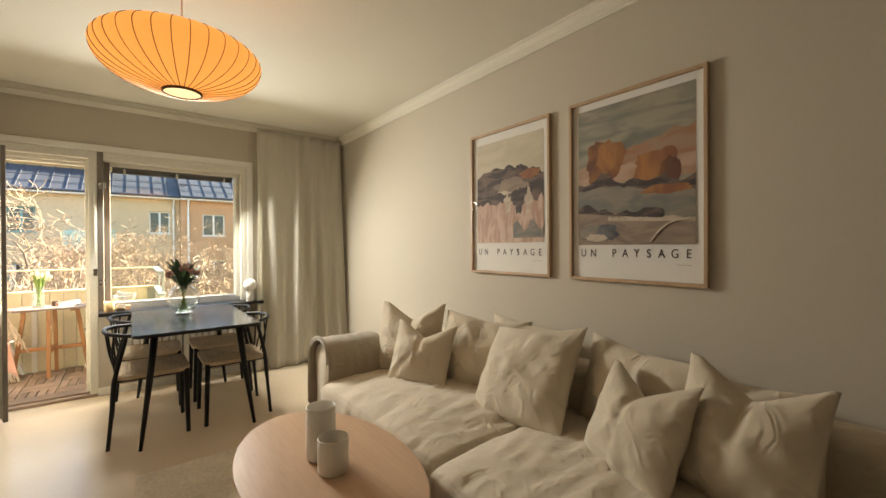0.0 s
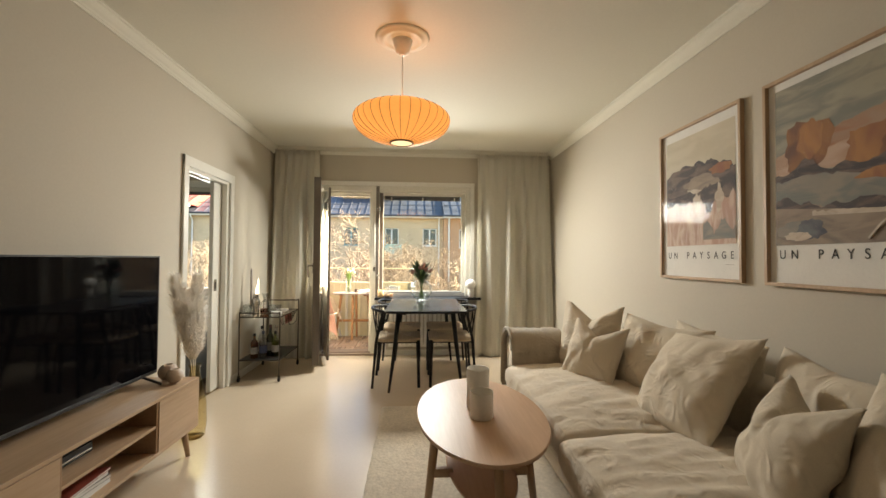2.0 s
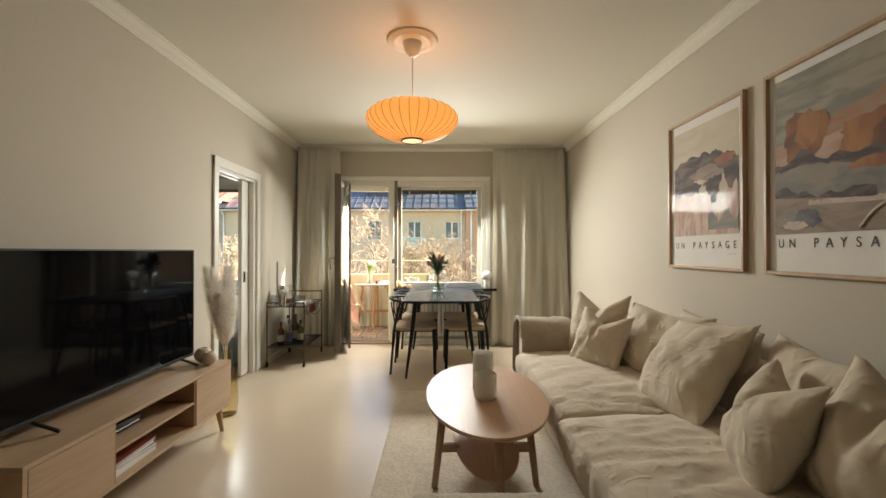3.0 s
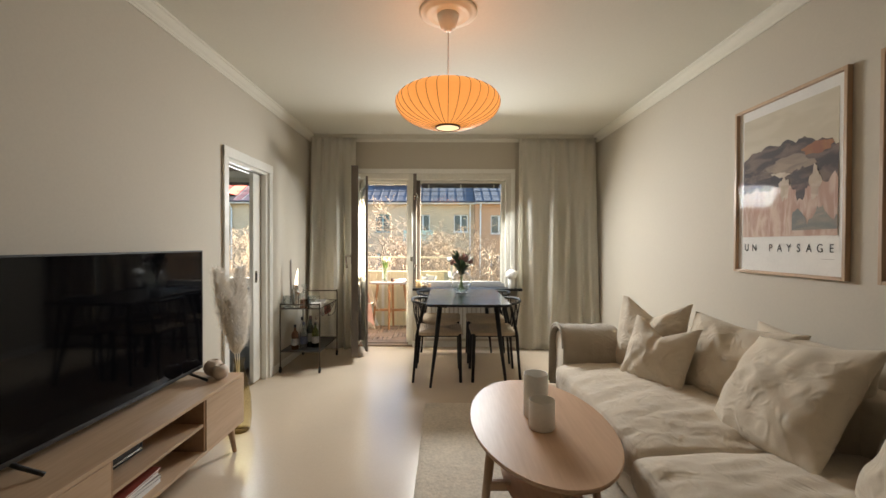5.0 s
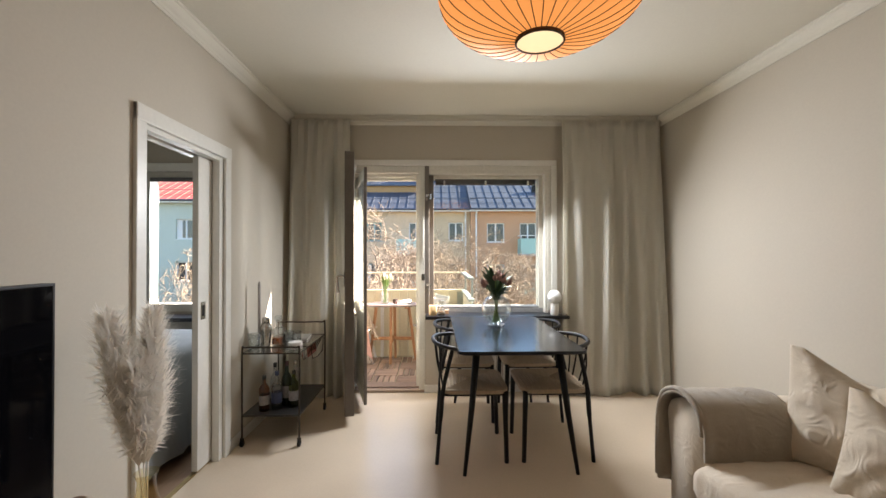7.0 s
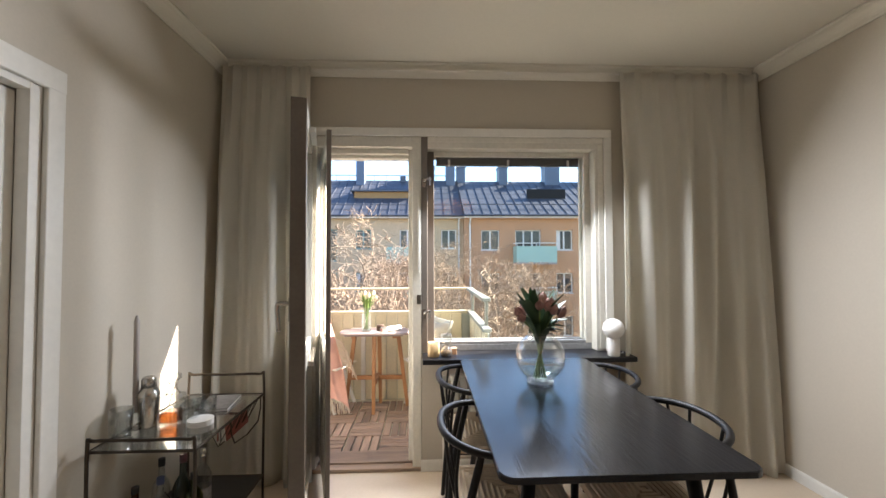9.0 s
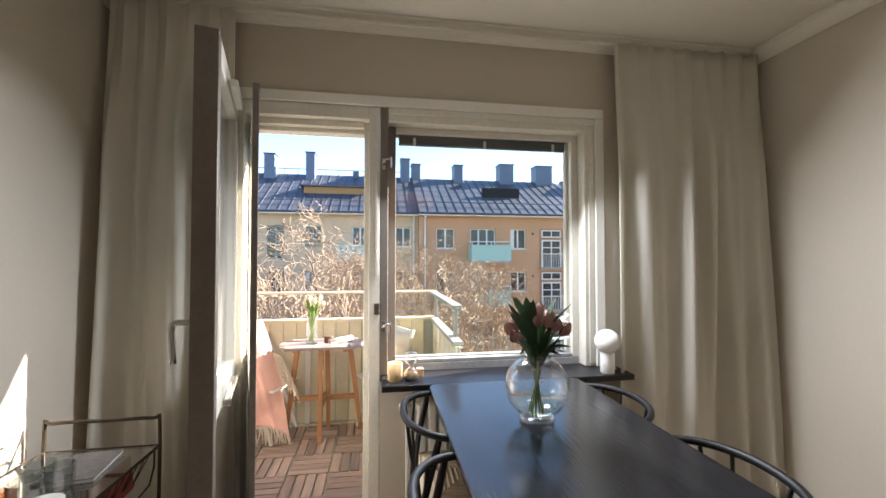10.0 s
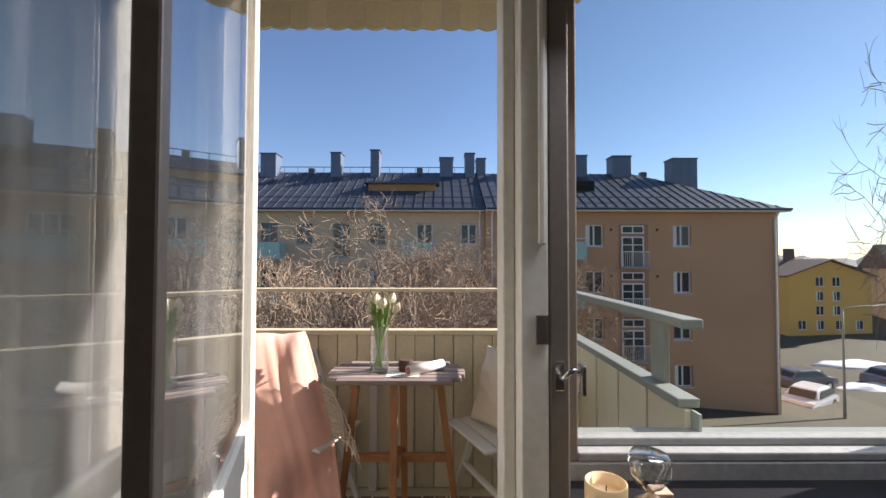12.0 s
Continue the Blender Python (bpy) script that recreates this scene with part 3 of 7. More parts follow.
part("valve", tube([(-0.45, 0, 0.48), (-0.50, 0, 0.48), (-0.53, 0, 0.48)], [0.010, 0.020, 0.020], 12), M_PLASTIC_WHITE, rad, smooth=True)
part("pipe", tube([(-0.49, 0, 0.48), (-0.49, 0, -0.11)], 0.008, 10), M_WHITE, rad, smooth=True)
part("bracket", box(-0.3, -0.27, 0.03, 0.073, 0.1, 0.14), M_WHITE, rad)
part("bracket", box(0.3, 0.33, 0.03, 0.073, 0.1, 0.14), M_WHITE, rad)


# ---- balcony door: heavy inner leaf and thin outer leaf, both swung into the room ----
def door_leaf(name, hinge, ang, width, thick, z0, z1, stile, mat, edge_mat, label, panel_top):
    d = thing(name, pose(hinge[0], hinge[1], 0, 0, 0, ang), label, "door")
    part("stile", box(0, stile, 0, thick, z0, z1, 0.003), mat, d)
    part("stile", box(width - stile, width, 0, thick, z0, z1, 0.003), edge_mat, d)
    part("top_rail", box(stile, width - stile, 0.001, thick - 0.001, z1 - 0.09, z1, 0.003), mat, d)
    part("lock_rail", box(stile, width - stile, 0.001, thick - 0.001, panel_top - 0.07, panel_top, 0.003), mat, d)
    part("bottom_rail", box(stile, width - stile, 0.001, thick - 0.001, z0, z0 + 0.10, 0.003), mat, d)
    part("panel", box(stile, width - stile, thick * 0.3, thick * 0.7, z0 + 0.10, panel_top - 0.07), mat, d)
    g = part("pane", box(stile - 0.004, width - stile + 0.004, thick * 0.5 - 0.002, thick * 0.5 + 0.002, panel_top - 0.004, z1 - 0.086), M_DOORGLASS, d, "clear glass pane")
    g.visible_shadow = False
    return d


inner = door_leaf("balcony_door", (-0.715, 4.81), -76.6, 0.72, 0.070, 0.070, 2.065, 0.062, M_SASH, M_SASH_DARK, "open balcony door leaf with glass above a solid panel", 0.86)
handle = part("door_handle", tube(smooth_path([(0.67, -0.002, 1.12), (0.67, -0.045, 1.122), (0.676, -0.056, 1.10), (0.70, -0.045, 1.00)]), 0.010, 10), M_STEEL, inner, "chrome lever handle", smooth=True)
part("escutcheon", box(0.655, 0.690, -0.006, 0.0, 1.04, 1.15, 0.002), M_STEEL, handle)
part("ventilation_bar", box(0.16, 0.50, 0.070, 0.098, 0.785, 0.810, 0.004), M_STEEL, inner, "bright metal draught bar")
part("closer_bar", box(0.15, 0.42, 0.070, 0.10, 2.00, 2.03, 0.004), M_WHITE, inner)
for z in (0.35, 1.1, 1.85):
    part("hinge", lathe([(0.008, z - 0.04), (0.008, z + 0.04)], 10, None, 0.0, -0.006), M_STEEL, inner, smooth=True)
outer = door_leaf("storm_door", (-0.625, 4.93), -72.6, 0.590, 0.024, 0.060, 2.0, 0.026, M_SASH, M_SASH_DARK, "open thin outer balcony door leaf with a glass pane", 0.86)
for z in (0.62, 0.66, 1.95):
    part("screw", lathe([(0.004, 0), (0.004, 0.002)], 8), M_STEEL, outer, at=pose(0.577, 0.024, z, -90))


# ---- bedroom seen through the opening ----
bw = thing("window_2", pose(0, YF, 0), "white painted bedroom window", "window", kind="structure")
part("casing", box(-2.70, -1.42, -0.018, -0.001, 2.05, 2.13, 0.003), M_WHITE, bw)
part("casing", box(-2.70, -2.62, -0.019, -0.002, 0.76, 2.05, 0.003), M_WHITE, bw)
part("casing", box(-1.50, -1.42, -0.019, -0.002, 0.76, 2.05, 0.003), M_WHITE, bw)
for x0, x1 in ((-2.619, -2.50), (-1.62, -1.501)):
    part("sash_stile", box(x0, x1, 0.0, 0.12, 0.762, 2.049, 0.003), M_SASH, bw)
part("sash_rail", box(-2.50, -1.62, 0.0, 0.12, 1.98, 2.049, 0.003), M_SASH, bw)
part("sash_rail", box(-2.50, -1.62, 0.0, 0.12, 0.762, 0.83, 0.003), M_SASH, bw)
g = part("pane", box(-2.505, -1.615, 0.05, 0.054, 0.825, 1.985), M_GLASS, bw, "clear window glass")
g.visible_shadow = False
part("roller_blind", box(-2.49, -1.63, -0.02, 0.0, 1.955, 1.995, 0.006), M_BLIND, bw, "grey rolled up blind")
setting("bedroom_sill", box(-2.75, -1.40, 4.62, YF - 0.001, 0.70, 0.735, 0.004), M_SILL, "black stone bedroom window sill", "window sill")


def drape(x0, x1, y0, y1, top, bottom, seed, fold=0.02):
    """A bedspread: a soft top whose sides hang down in folds."""
    bm = bmesh.new()
    nx, ny = 40, 40
    vs = {}
    for i in range(nx + 1):
        for j in range(ny + 1):
            u, v = -0.30 + 1.6 * i / nx, -0.30 + 1.6 * j / ny
            x, y = x0 + (x1 - x0) * min(max(u, 0), 1), y0 + (y1 - y0) * min(max(v, 0), 1)
            over = max(-u, u - 1, -v, v - 1, 0) / 0.30
            z = top - (top - bottom) * over ** 0.9 + 0.012 * noise.noise(Vector((x * 4, y * 4, seed)))
            w = fold * over * math.sin(23 * (x + y) + 3 * noise.noise(Vector((x * 2, y * 2, seed + 4))))
            x += (0.07 * over + w) * (1 if u > 1 else -1 if u < 0 else 0)
            y += (0.07 * over + w) * (1 if v > 1 else -1 if v < 0 else 0)
            vs[i, j] = bm.verts.new((x, y, z))
    for i in range(nx):
        for j in range(ny):
            bm.faces.new((vs[i, j], vs[i + 1, j], vs[i + 1, j + 1], vs[i, j + 1]))
    return bm


bed = thing("bed", pose(-2.32, 3.52, 0), "bed under a grey bedspread that hangs in folds", "bed")
spread = part("bedspread", drape(-0.80, 0.80, -0.95, 0.98, 0.67, 0.06, 3.0), M_BED, bed, smooth=True)
part("mattress", box(-0.78, 0.78, -0.93, 0.96, 0.26, 0.65, 0.05), M_CUSHION, bed)
part("bed_frame", box(-0.76, 0.76, -0.9, 0.8, 0.10, 0.26, 0.01), M_OAK_DARK, bed)
for x in (-0.7, 0.7):
    for y in (-0.85, 0.75):
        part("leg", box(x - 0.03, x + 0.03, y - 0.03, y + 0.03, -0.004, 0.10, 0.004), M_OAK_DARK, bed)


# ---- living room ----
def pillow(w, h, d, seed, chop=0.0, pinch=0.055, n=60):
    """A stuffed cushion in X and Z, thick along Y; chop presses a notch into its upper edge."""
    bm = bmesh.new()
    grid = {}
    for side in (0, 1):
        for i in range(n + 1):
            for j in range(n + 1):
                u, v = -1 + 2 * i / n, -1 + 2 * j / n
                edge = i in (0, n) or j in (0, n)
                if side and edge:
                    grid[1, i, j] = grid[0, i, j]
                    continue
                x = w / 2 * u * (1 - pinch * (1 - v * v))
                z = h / 2 * v * (1 - pinch * (1 - u * u))
                puff = (max(0, 1 - abs(u) ** 2.2) * max(0, 1 - abs(v) ** 2.2)) ** 0.62
                up = max(0.0, (v + 0.15) / 1.15)
                cut = chop * max(0.0, 1 - (((u - 0.05) / 0.86) ** 2 + 0.006) ** 0.5) * up ** 1.15
                z -= cut * h
                puff *= 1 - 0.45 * math.exp(-((u - 0.05) / 0.10) ** 2) * up ** 0.8 * min(1, chop * 5)
                q = Vector((x * 5.2, z * 5.2, seed * 3.1 + side * 9))
                fold = Vector(((x * 0.8 + z) * 7, (z - 0.8 * x) * 2.6, seed * 1.7 + side * 5))
                crease = 0.5 - abs(noise.noise(q * 0.8 + Vector((0, 0, 2)))) + 0.35 * noise.noise(q * 2.3) + 0.55 * (0.35 - abs(noise.noise(fold)))
                rays = math.sin(7 * math.atan2(v, u) + 5 * noise.noise(q)) * (u * u + v * v) * 0.5
                y = (d / 2 * puff + 0.036 * crease * puff + 0.018 * rays * puff) * (-1 if side == 0 else 1)
                y += 0.02 * noise.noise(Vector((x * 3, z * 3, seed)))
                grid[side, i, j] = bm.verts.new((x, y, z))
    for side in (0, 1):
        for i in range(n):
            for j in range(n):
                f = [grid[side, i, j], grid[side, i + 1, j], grid[side, i + 1, j + 1], grid[side, i, j + 1]]
                bm.faces.new(f if side == 0 else list(reversed(f)))
    return bm


def seat_cushion(x0, x1, y0, y1, z0, z1, seed):
    """A loose slipcovered seat: bulged, with folds running from front to back."""
    bm = bmesh.new()
    bmesh.ops.create_cube(bm, size=1)
    bmesh.ops.subdivide_edges(bm, edges=list(bm.edges), cuts=43, use_grid_fill=True)
    for v in bm.verts:
        c = v.co * 2
        k = 1 - 0.10 * (max(abs(c.x), abs(c.y), abs(c.z)) ** 4) * sum(abs(a) ** 8 for a in c) / 3
        u = Vector((c.x * (1 - 0.030 * (abs(c.y) ** 6 + abs(c.z) ** 4)), c.y * (1 - 0.022 * (abs(c.x) ** 6 + abs(c.z) ** 4)), c.z * (1 - 0.16 * (abs(c.x) ** 6 + abs(c.y) ** 6))))
        p = Vector(((x0 + x1) / 2 + u.x * (x1 - x0) / 2, (y0 + y1) / 2 + u.y * (y1 - y0) / 2, (z0 + z1) / 2 + u.z * (z1 - z0) / 2))
        if c.z > -0.5:
            bend = 0.5 * noise.noise(Vector((p.x * 1.7, p.y * 1.3, seed)))
            f = noise.noise(Vector((p.x * 1.6 + seed, (p.y + 0.16 * p.x + 0.12 * bend) * 23, seed * 2)))
            g = noise.noise(Vector((p.x * 3.0, (p.y - 0.25 * p.x) * 44, seed * 5)))
            h = (0.5 - abs(f)) * 0.020 + 0.011 * g
            if c.z > 0.9:
                p.z += h + 0.028 * (1 - c.x ** 2) * (1 - c.y ** 2)
            elif c.x < -0.9:
                p.x -= 0.8 * h
        v.co = p
    return bm


sofa = thing("sofa", Matrix.Diagonal((1, 1, 0.95, 1)), "long sand coloured slipcovered sofa along the wall", "sofa")
part("base", seat_cushion(1.28, 2.16, 0.36, 2.76, 0.035, 0.30, 9.3), M_SOFA, sofa, smooth=True)
part("seat_cushion", seat_cushion(1.190, 2.12, 1.555, 2.755, 0.255, 0.455, 1.7), M_SOFA, sofa, "wrinkled linen seat cushion", smooth=True)
part("seat_cushion", seat_cushion(1.150, 2.12, 0.36, 1.545, 0.255, 0.462, 5.2), M_SOFA, sofa, "wrinkled linen seat cushion", smooth=True)
part("back", box(2.06, 2.245, 0.07, 3.07, 0.10, 0.70, 0.06, segs=4), M_SOFA, sofa, smooth=True)
def armrest(y0, y1):
    b = bmesh.new()
    n = 18
    prof = [((y0 + y1) / 2 + (y1 - y0) / 2 * 1.12 * math.cos(math.pi * k / n), 0.53 + 0.125 * math.sin(math.pi * k / n)) for k in range(n + 1)]
    prof += [(y0 + 0.01, 0.30), (y0 + 0.01, 0.04), (y1 - 0.01, 0.04), (y1 - 0.01, 0.30)]
    rings = []
    for s in range(13):
        x = 1.285 + (2.10 - 1.285) * s / 12
        rings.append([b.verts.new((x + 0.004 * noise.noise(Vector((x * 9, y * 9, z * 9))), y, z + 0.008 * noise.noise(Vector((x * 5, y * 8, 4))))) for y, z in prof])
    for p, q in zip(rings, rings[1:]):
        for k in range(len(prof)):
            b.faces.new((p[k], p[(k + 1) % len(prof)], q[(k + 1) % len(prof)], q[k]))
    b.faces.new(rings[0])
    b.faces.new(list(reversed(rings[-1])))
    return b
part("armrest", armrest(2.77, 3.05), M_SOFA, sofa, smooth=True)
part("armrest", armrest(0.07, 0.35), M_SOFA, sofa, smooth=True)
for x in (1.34, 2.15):
    for y in (0.2, 2.9):
        part("foot", lathe([(0.022, 0.0), (0.028, 0.045)], 12, None, x, y), M_BLACK, sofa)

# throw folded over the far armrest
def throw_over():
    b = bmesh.new()
    prof = []
    for k in range(41):
        s = k / 40
        if s < 0.22:
            y, z = 2.748, 0.44 + (0.535 - 0.44) * s / 0.22
        elif s < 0.62:
            a = math.pi * (1 - (s - 0.22) / 0.40)
            y, z = 2.915 + 0.168 * math.cos(a), 0.54 + 0.142 * math.sin(a)
        else:
            y, z = 3.085 + 0.012 * (s - 0.62), 0.54 - (0.54 - 0.17) * (s - 0.62) / 0.38
        prof.append((y, z))
    vs = {}
    for i in range(25):
        x = 1.262 + 0.40 * i / 24
        for k, (y, z) in enumerate(prof):
            w = 0.010 * noise.noise(Vector((x * 7, k * 0.13, 2.0))) + 0.006 * noise.noise(Vector((x * 22, k * 0.06, 5.0)))
            vs[i, k] = b.verts.new((x - (0.012 if i == 0 else 0), y + w, z + w))
    for i in range(24):
        for k in range(40):
            b.faces.new((vs[i, k], vs[i + 1, k], vs[i + 1, k + 1], vs[i, k + 1]))
    return b
throw = tagged(part("throw", throw_over(), M_THROW, smooth=True, at=Matrix.Diagonal((1, 1, 0.95, 1))), "taupe wool throw folded over the sofa's armrest", "throw")
md = throw.modifiers.new("thick", "SOLIDIFY")
md.thickness, md.offset = 0.014, 1
roll = part("folded_edge", tube(smooth_path([(1.257, 2.763, 0.545), (1.257, 2.79, 0.645), (1.257, 2.915, 0.700), (1.257, 3.045, 0.65), (1.257, 3.097, 0.53), (1.257, 3.11, 0.36), (1.257, 3.11, 0.19)], 5), 0.013, 10), M_THROW, throw, smooth=True)

def put_pillow(w, h, d, seed, chop, at, yaw, lean, spin, label, mat=M_PILLOW):
    tagged(part("pillow", pillow(w, h, d, seed, chop), mat, None, "", True, pose(at[0] - 0.04, at[1] - 0.045, at[2] * 0.95, lean, 0, yaw) @ pose(0, 0, 0, 0, spin, 0)), label, "pillow", "pillows on the sofa")
put_pillow(0.50, 0.48, 0.18, 1, 0.24, (1.81, 2.640, 0.690), -62, -16, 0, "large beige linen pillow with a pressed notch, by the armrest")
put_pillow(0.42, 0.39, 0.16, 2, 0.24, (1.73, 2.385, 0.640), -64, -24, 2, "small beige linen pillow with a notch, in front of another")
put_pillow(0.60, 0.46, 0.20, 3, 0.05, (2.00, 2.130, 0.655), -72, -20, 2, "large beige linen back pillow leaning on the wall side")
put_pillow(0.62, 0.46, 0.19, 8, 0.02, (2.12, 1.86, 0.635), -88, -10, 3, "beige linen back cushion of the sofa")
put_pillow(0.58, 0.54, 0.20, 4, 0.03, (1.89, 1.685, 0.655), -94, -36, -10, "large creased beige pillow set aslant")
put_pillow(0.60, 0.44, 0.19, 5, 0.04, (2.04, 1.19, 0.645), -103, -14, 2, "large beige linen back pillow")
put_pillow(0.44, 0.42, 0.17, 6, 0.24, (1.775, 1.06, 0.640), -114, -28, -3, "small pale linen pillow with a notch")
put_pillow(0.42, 0.46, 0.20, 7, 0.20, (1.85, 0.75, 0.680), -98, -16, 3, "large pale linen pillow with a deep notch")
put_pillow(0.56, 0.44, 0.18, 9, 0.05, (2.06, 0.84, 0.600), -96, -10, 0, "beige linen back pillow")

# posters
def text_mesh(body, size, spacing=1.0):
    cu = bpy.data.curves.new("letters", "FONT")
    cu.body, cu.size, cu.space_character, cu.extrude = body, size, spacing, 0.0004
    cu.align_x = "CENTER"
    tmp = bpy.data.objects.new("letters", cu)
    me = bpy.data.meshes.new_from_object(tmp)
    bpy.data.objects.remove(tmp)
    return me


def paint(name, colour, other, scale=5.0, stretch=(1, 1, 1), lo=0.4, hi=0.6):
    """Two washes of printed colour blended in brushed patches."""
    m = bpy.data.materials.new(name)
    m.use_nodes = True
    n, l = m.node_tree.nodes, m.node_tree.links
    co, mp, t = n.new("ShaderNodeTexCoord"), n.new("ShaderNodeMapping"), n.new("ShaderNodeTexNoise")
    mp.inputs["Scale"].default_value = stretch
    l.new(co.outputs["Object"], mp.inputs["Vector"])
    l.new(mp.outputs["Vector"], t.inputs["Vector"])
    t.inputs["Scale"].default_value, t.inputs["Detail"].default_value, t.inputs["Distortion"].default_value = scale, 6, 0.8
    r = n.new("ShaderNodeValToRGB")
    r.color_ramp.elements[0].position, r.color_ramp.elements[1].position = lo, hi
    r.color_ramp.elements[0].color, r.color_ramp.elements[1].color = (*colour, 1), (*other, 1)
    l.new(t.outputs["Fac"], r.inputs["Fac"])
    l.new(r.outputs["Color"], n["Principled BSDF"].inputs["Base Color"])
    n["Principled BSDF"].inputs["Roughness"].default_value = 0.7
    return m


A_SKY = paint("art_grey_sky", (0.34, 0.31, 0.24), (0.20, 0.20, 0.175), 4, (1, 1, 4))
A_SKY2 = paint("art_cream_sky", (0.56, 0.50, 0.39), (0.50, 0.44, 0.33), 4, (1, 1, 3))
A_GLOW = paint("art_orange_haze", (0.36, 0.17, 0.095), (0.36, 0.24, 0.17), 5, (1, 1, 3))
A_PEACH = paint("art_peach_glow", (0.50, 0.34, 0.25), (0.40, 0.24, 0.16), 5, (1, 1, 3))
A_ROCK = paint("art_rust_rock", (0.30, 0.13, 0.045), (0.15, 0.06, 0.035), 8, (1, 1, 0.5))
A_ROCK2 = paint("art_ochre_rock", (0.40, 0.18, 0.06), (0.26, 0.10, 0.05), 8, (1, 1, 0.5))
A_DARK = paint("art_dark_hill", (0.055, 0.04, 0.04), (0.16, 0.11, 0.085), 7, (1, 1, 3), 0.45, 0.62)
A_SLATE = paint("art_slate_field", (0.17, 0.17, 0.155), (0.27, 0.23, 0.185), 5, (1, 1, 3))
A_TAN = paint("art_tan_field", (0.31, 0.235, 0.175), (0.20, 0.15, 0.12), 5, (1, 1, 3))
A_PALE = paint("art_pale_stroke", (0.55, 0.46, 0.37), (0.44, 0.35, 0.27), 9, (1, 1, 2))
A_INDIGO = paint("art_indigo", (0.06, 0.06, 0.075), (0.14, 0.14, 0.15), 8, (1, 1, 2))
A_PINK = paint("art_pink_wash", (0.56, 0.42, 0.34), (0.42, 0.26, 0.20), 6, (4, 1, 1))


def blot(cx, cz, rx, rz, layer, seed, rough=0.18, n=40, power=2.0, bottom=None):
    """A flat painted patch with an uneven outline, on the print's plane."""
    b = bmesh.new()
    vs = []
    for k in range(n):
        a = k * math.tau / n
        c, s = math.cos(a), math.sin(a)
        r = 1 + rough * noise.noise(Vector((c * 1.7, s * 1.7, seed))) + rough * 0.5 * noise.noise(Vector((c * 5, s * 5, seed + 3)))
        x = cx + rx * r * math.copysign(abs(c) ** (2 / power), c)
        z = cz + rz * r * math.copysign(abs(s) ** (2 / power), s)
        vs.append(b.verts.new((x, -0.0004 * layer, z)))
    b.faces.new(vs)
    return b


def band(x0, x1, base, ridge, layer, seed, amp=0.03, n=36, freq=6.0):
    """A strip of painted land: a level foot and an uneven upper edge."""
    b = bmesh.new()
    lo = [b.verts.new((x0 + (x1 - x0) * k / n, -0.0004 * layer, base(k / n) if callable(base) else base)) for k in range(n + 1)]
    hi = [b.verts.new((x0 + (x1 - x0) * k / n, -0.0004 * layer, ridge(k / n) + amp * noise.noise(Vector((k / n * freq, seed, 0))) + amp * 0.4 * noise.noise(Vector((k / n * freq * 4, seed, 5))))) for k in range(n + 1)]
    for k in range(n):
        b.faces.new((lo[k], lo[k + 1], hi[k + 1], hi[k]))
    return b


def poster(y_mid, z_mid, w, h, label):
    p = thing("framed_poster", pose(XR - 0.004, y_mid, z_mid, 0, 0, -90), label, "poster", "framed posters")
    f = 0.017
    part("frame_bar", box(-w / 2, -w / 2 + f, -0.024, 0.002, -h / 2, h / 2, 0.002), M_OAK_Z, p)
    part("frame_bar", box(w / 2 - f, w / 2, -0.024, 0.002, -h / 2, h / 2, 0.002), M_OAK_Z, p)
    part("frame_bar", box(-w / 2 + f, w / 2 - f, -0.024, 0.002, h / 2 - f, h / 2, 0.002), M_OAK_Z, p)
    part("frame_bar", box(-w / 2 + f, w / 2 - f, -0.024, 0.002, -h / 2, -h / 2 + f, 0.002), M_OAK_Z, p)
    part("print", box(-w / 2 + f, w / 2 - f, -0.003, 0.0, -h / 2 + f, h / 2 - f), M_PAPER, p, "white art print")
    g = part("glazing", box(-w / 2 + f, w / 2 - f, -0.018, -0.0165, -h / 2 + f, h / 2 - f), M_PICGLASS, p, "reflecting picture glass")
    g.visible_shadow = False
    for k, letter in enumerate("UN PAYSAGE"):
        if letter != " ":
            t = new("letter", text_mesh(letter, 0.060))
            t.data.materials.append(M_INK)
            t.parent, t.matrix_basis = p, pose(-0.268 + 0.0595 * k, -0.0042, -h / 2 + 0.130, 90) @ Matrix.Diagonal((0.80, 1, 1, 1))
    part("signature_bar", box(0.215, 0.280, -0.0038, -0.0032, -h / 2 + 0.096, -h / 2 + 0.0985), M_GREYWAX, p)
    return p


def layers(p, items):
    for name, bm, mat in items:
        bm.transform(Matrix.Translation((0, -0.0036, 0)))
        part(name, bm, mat, p)


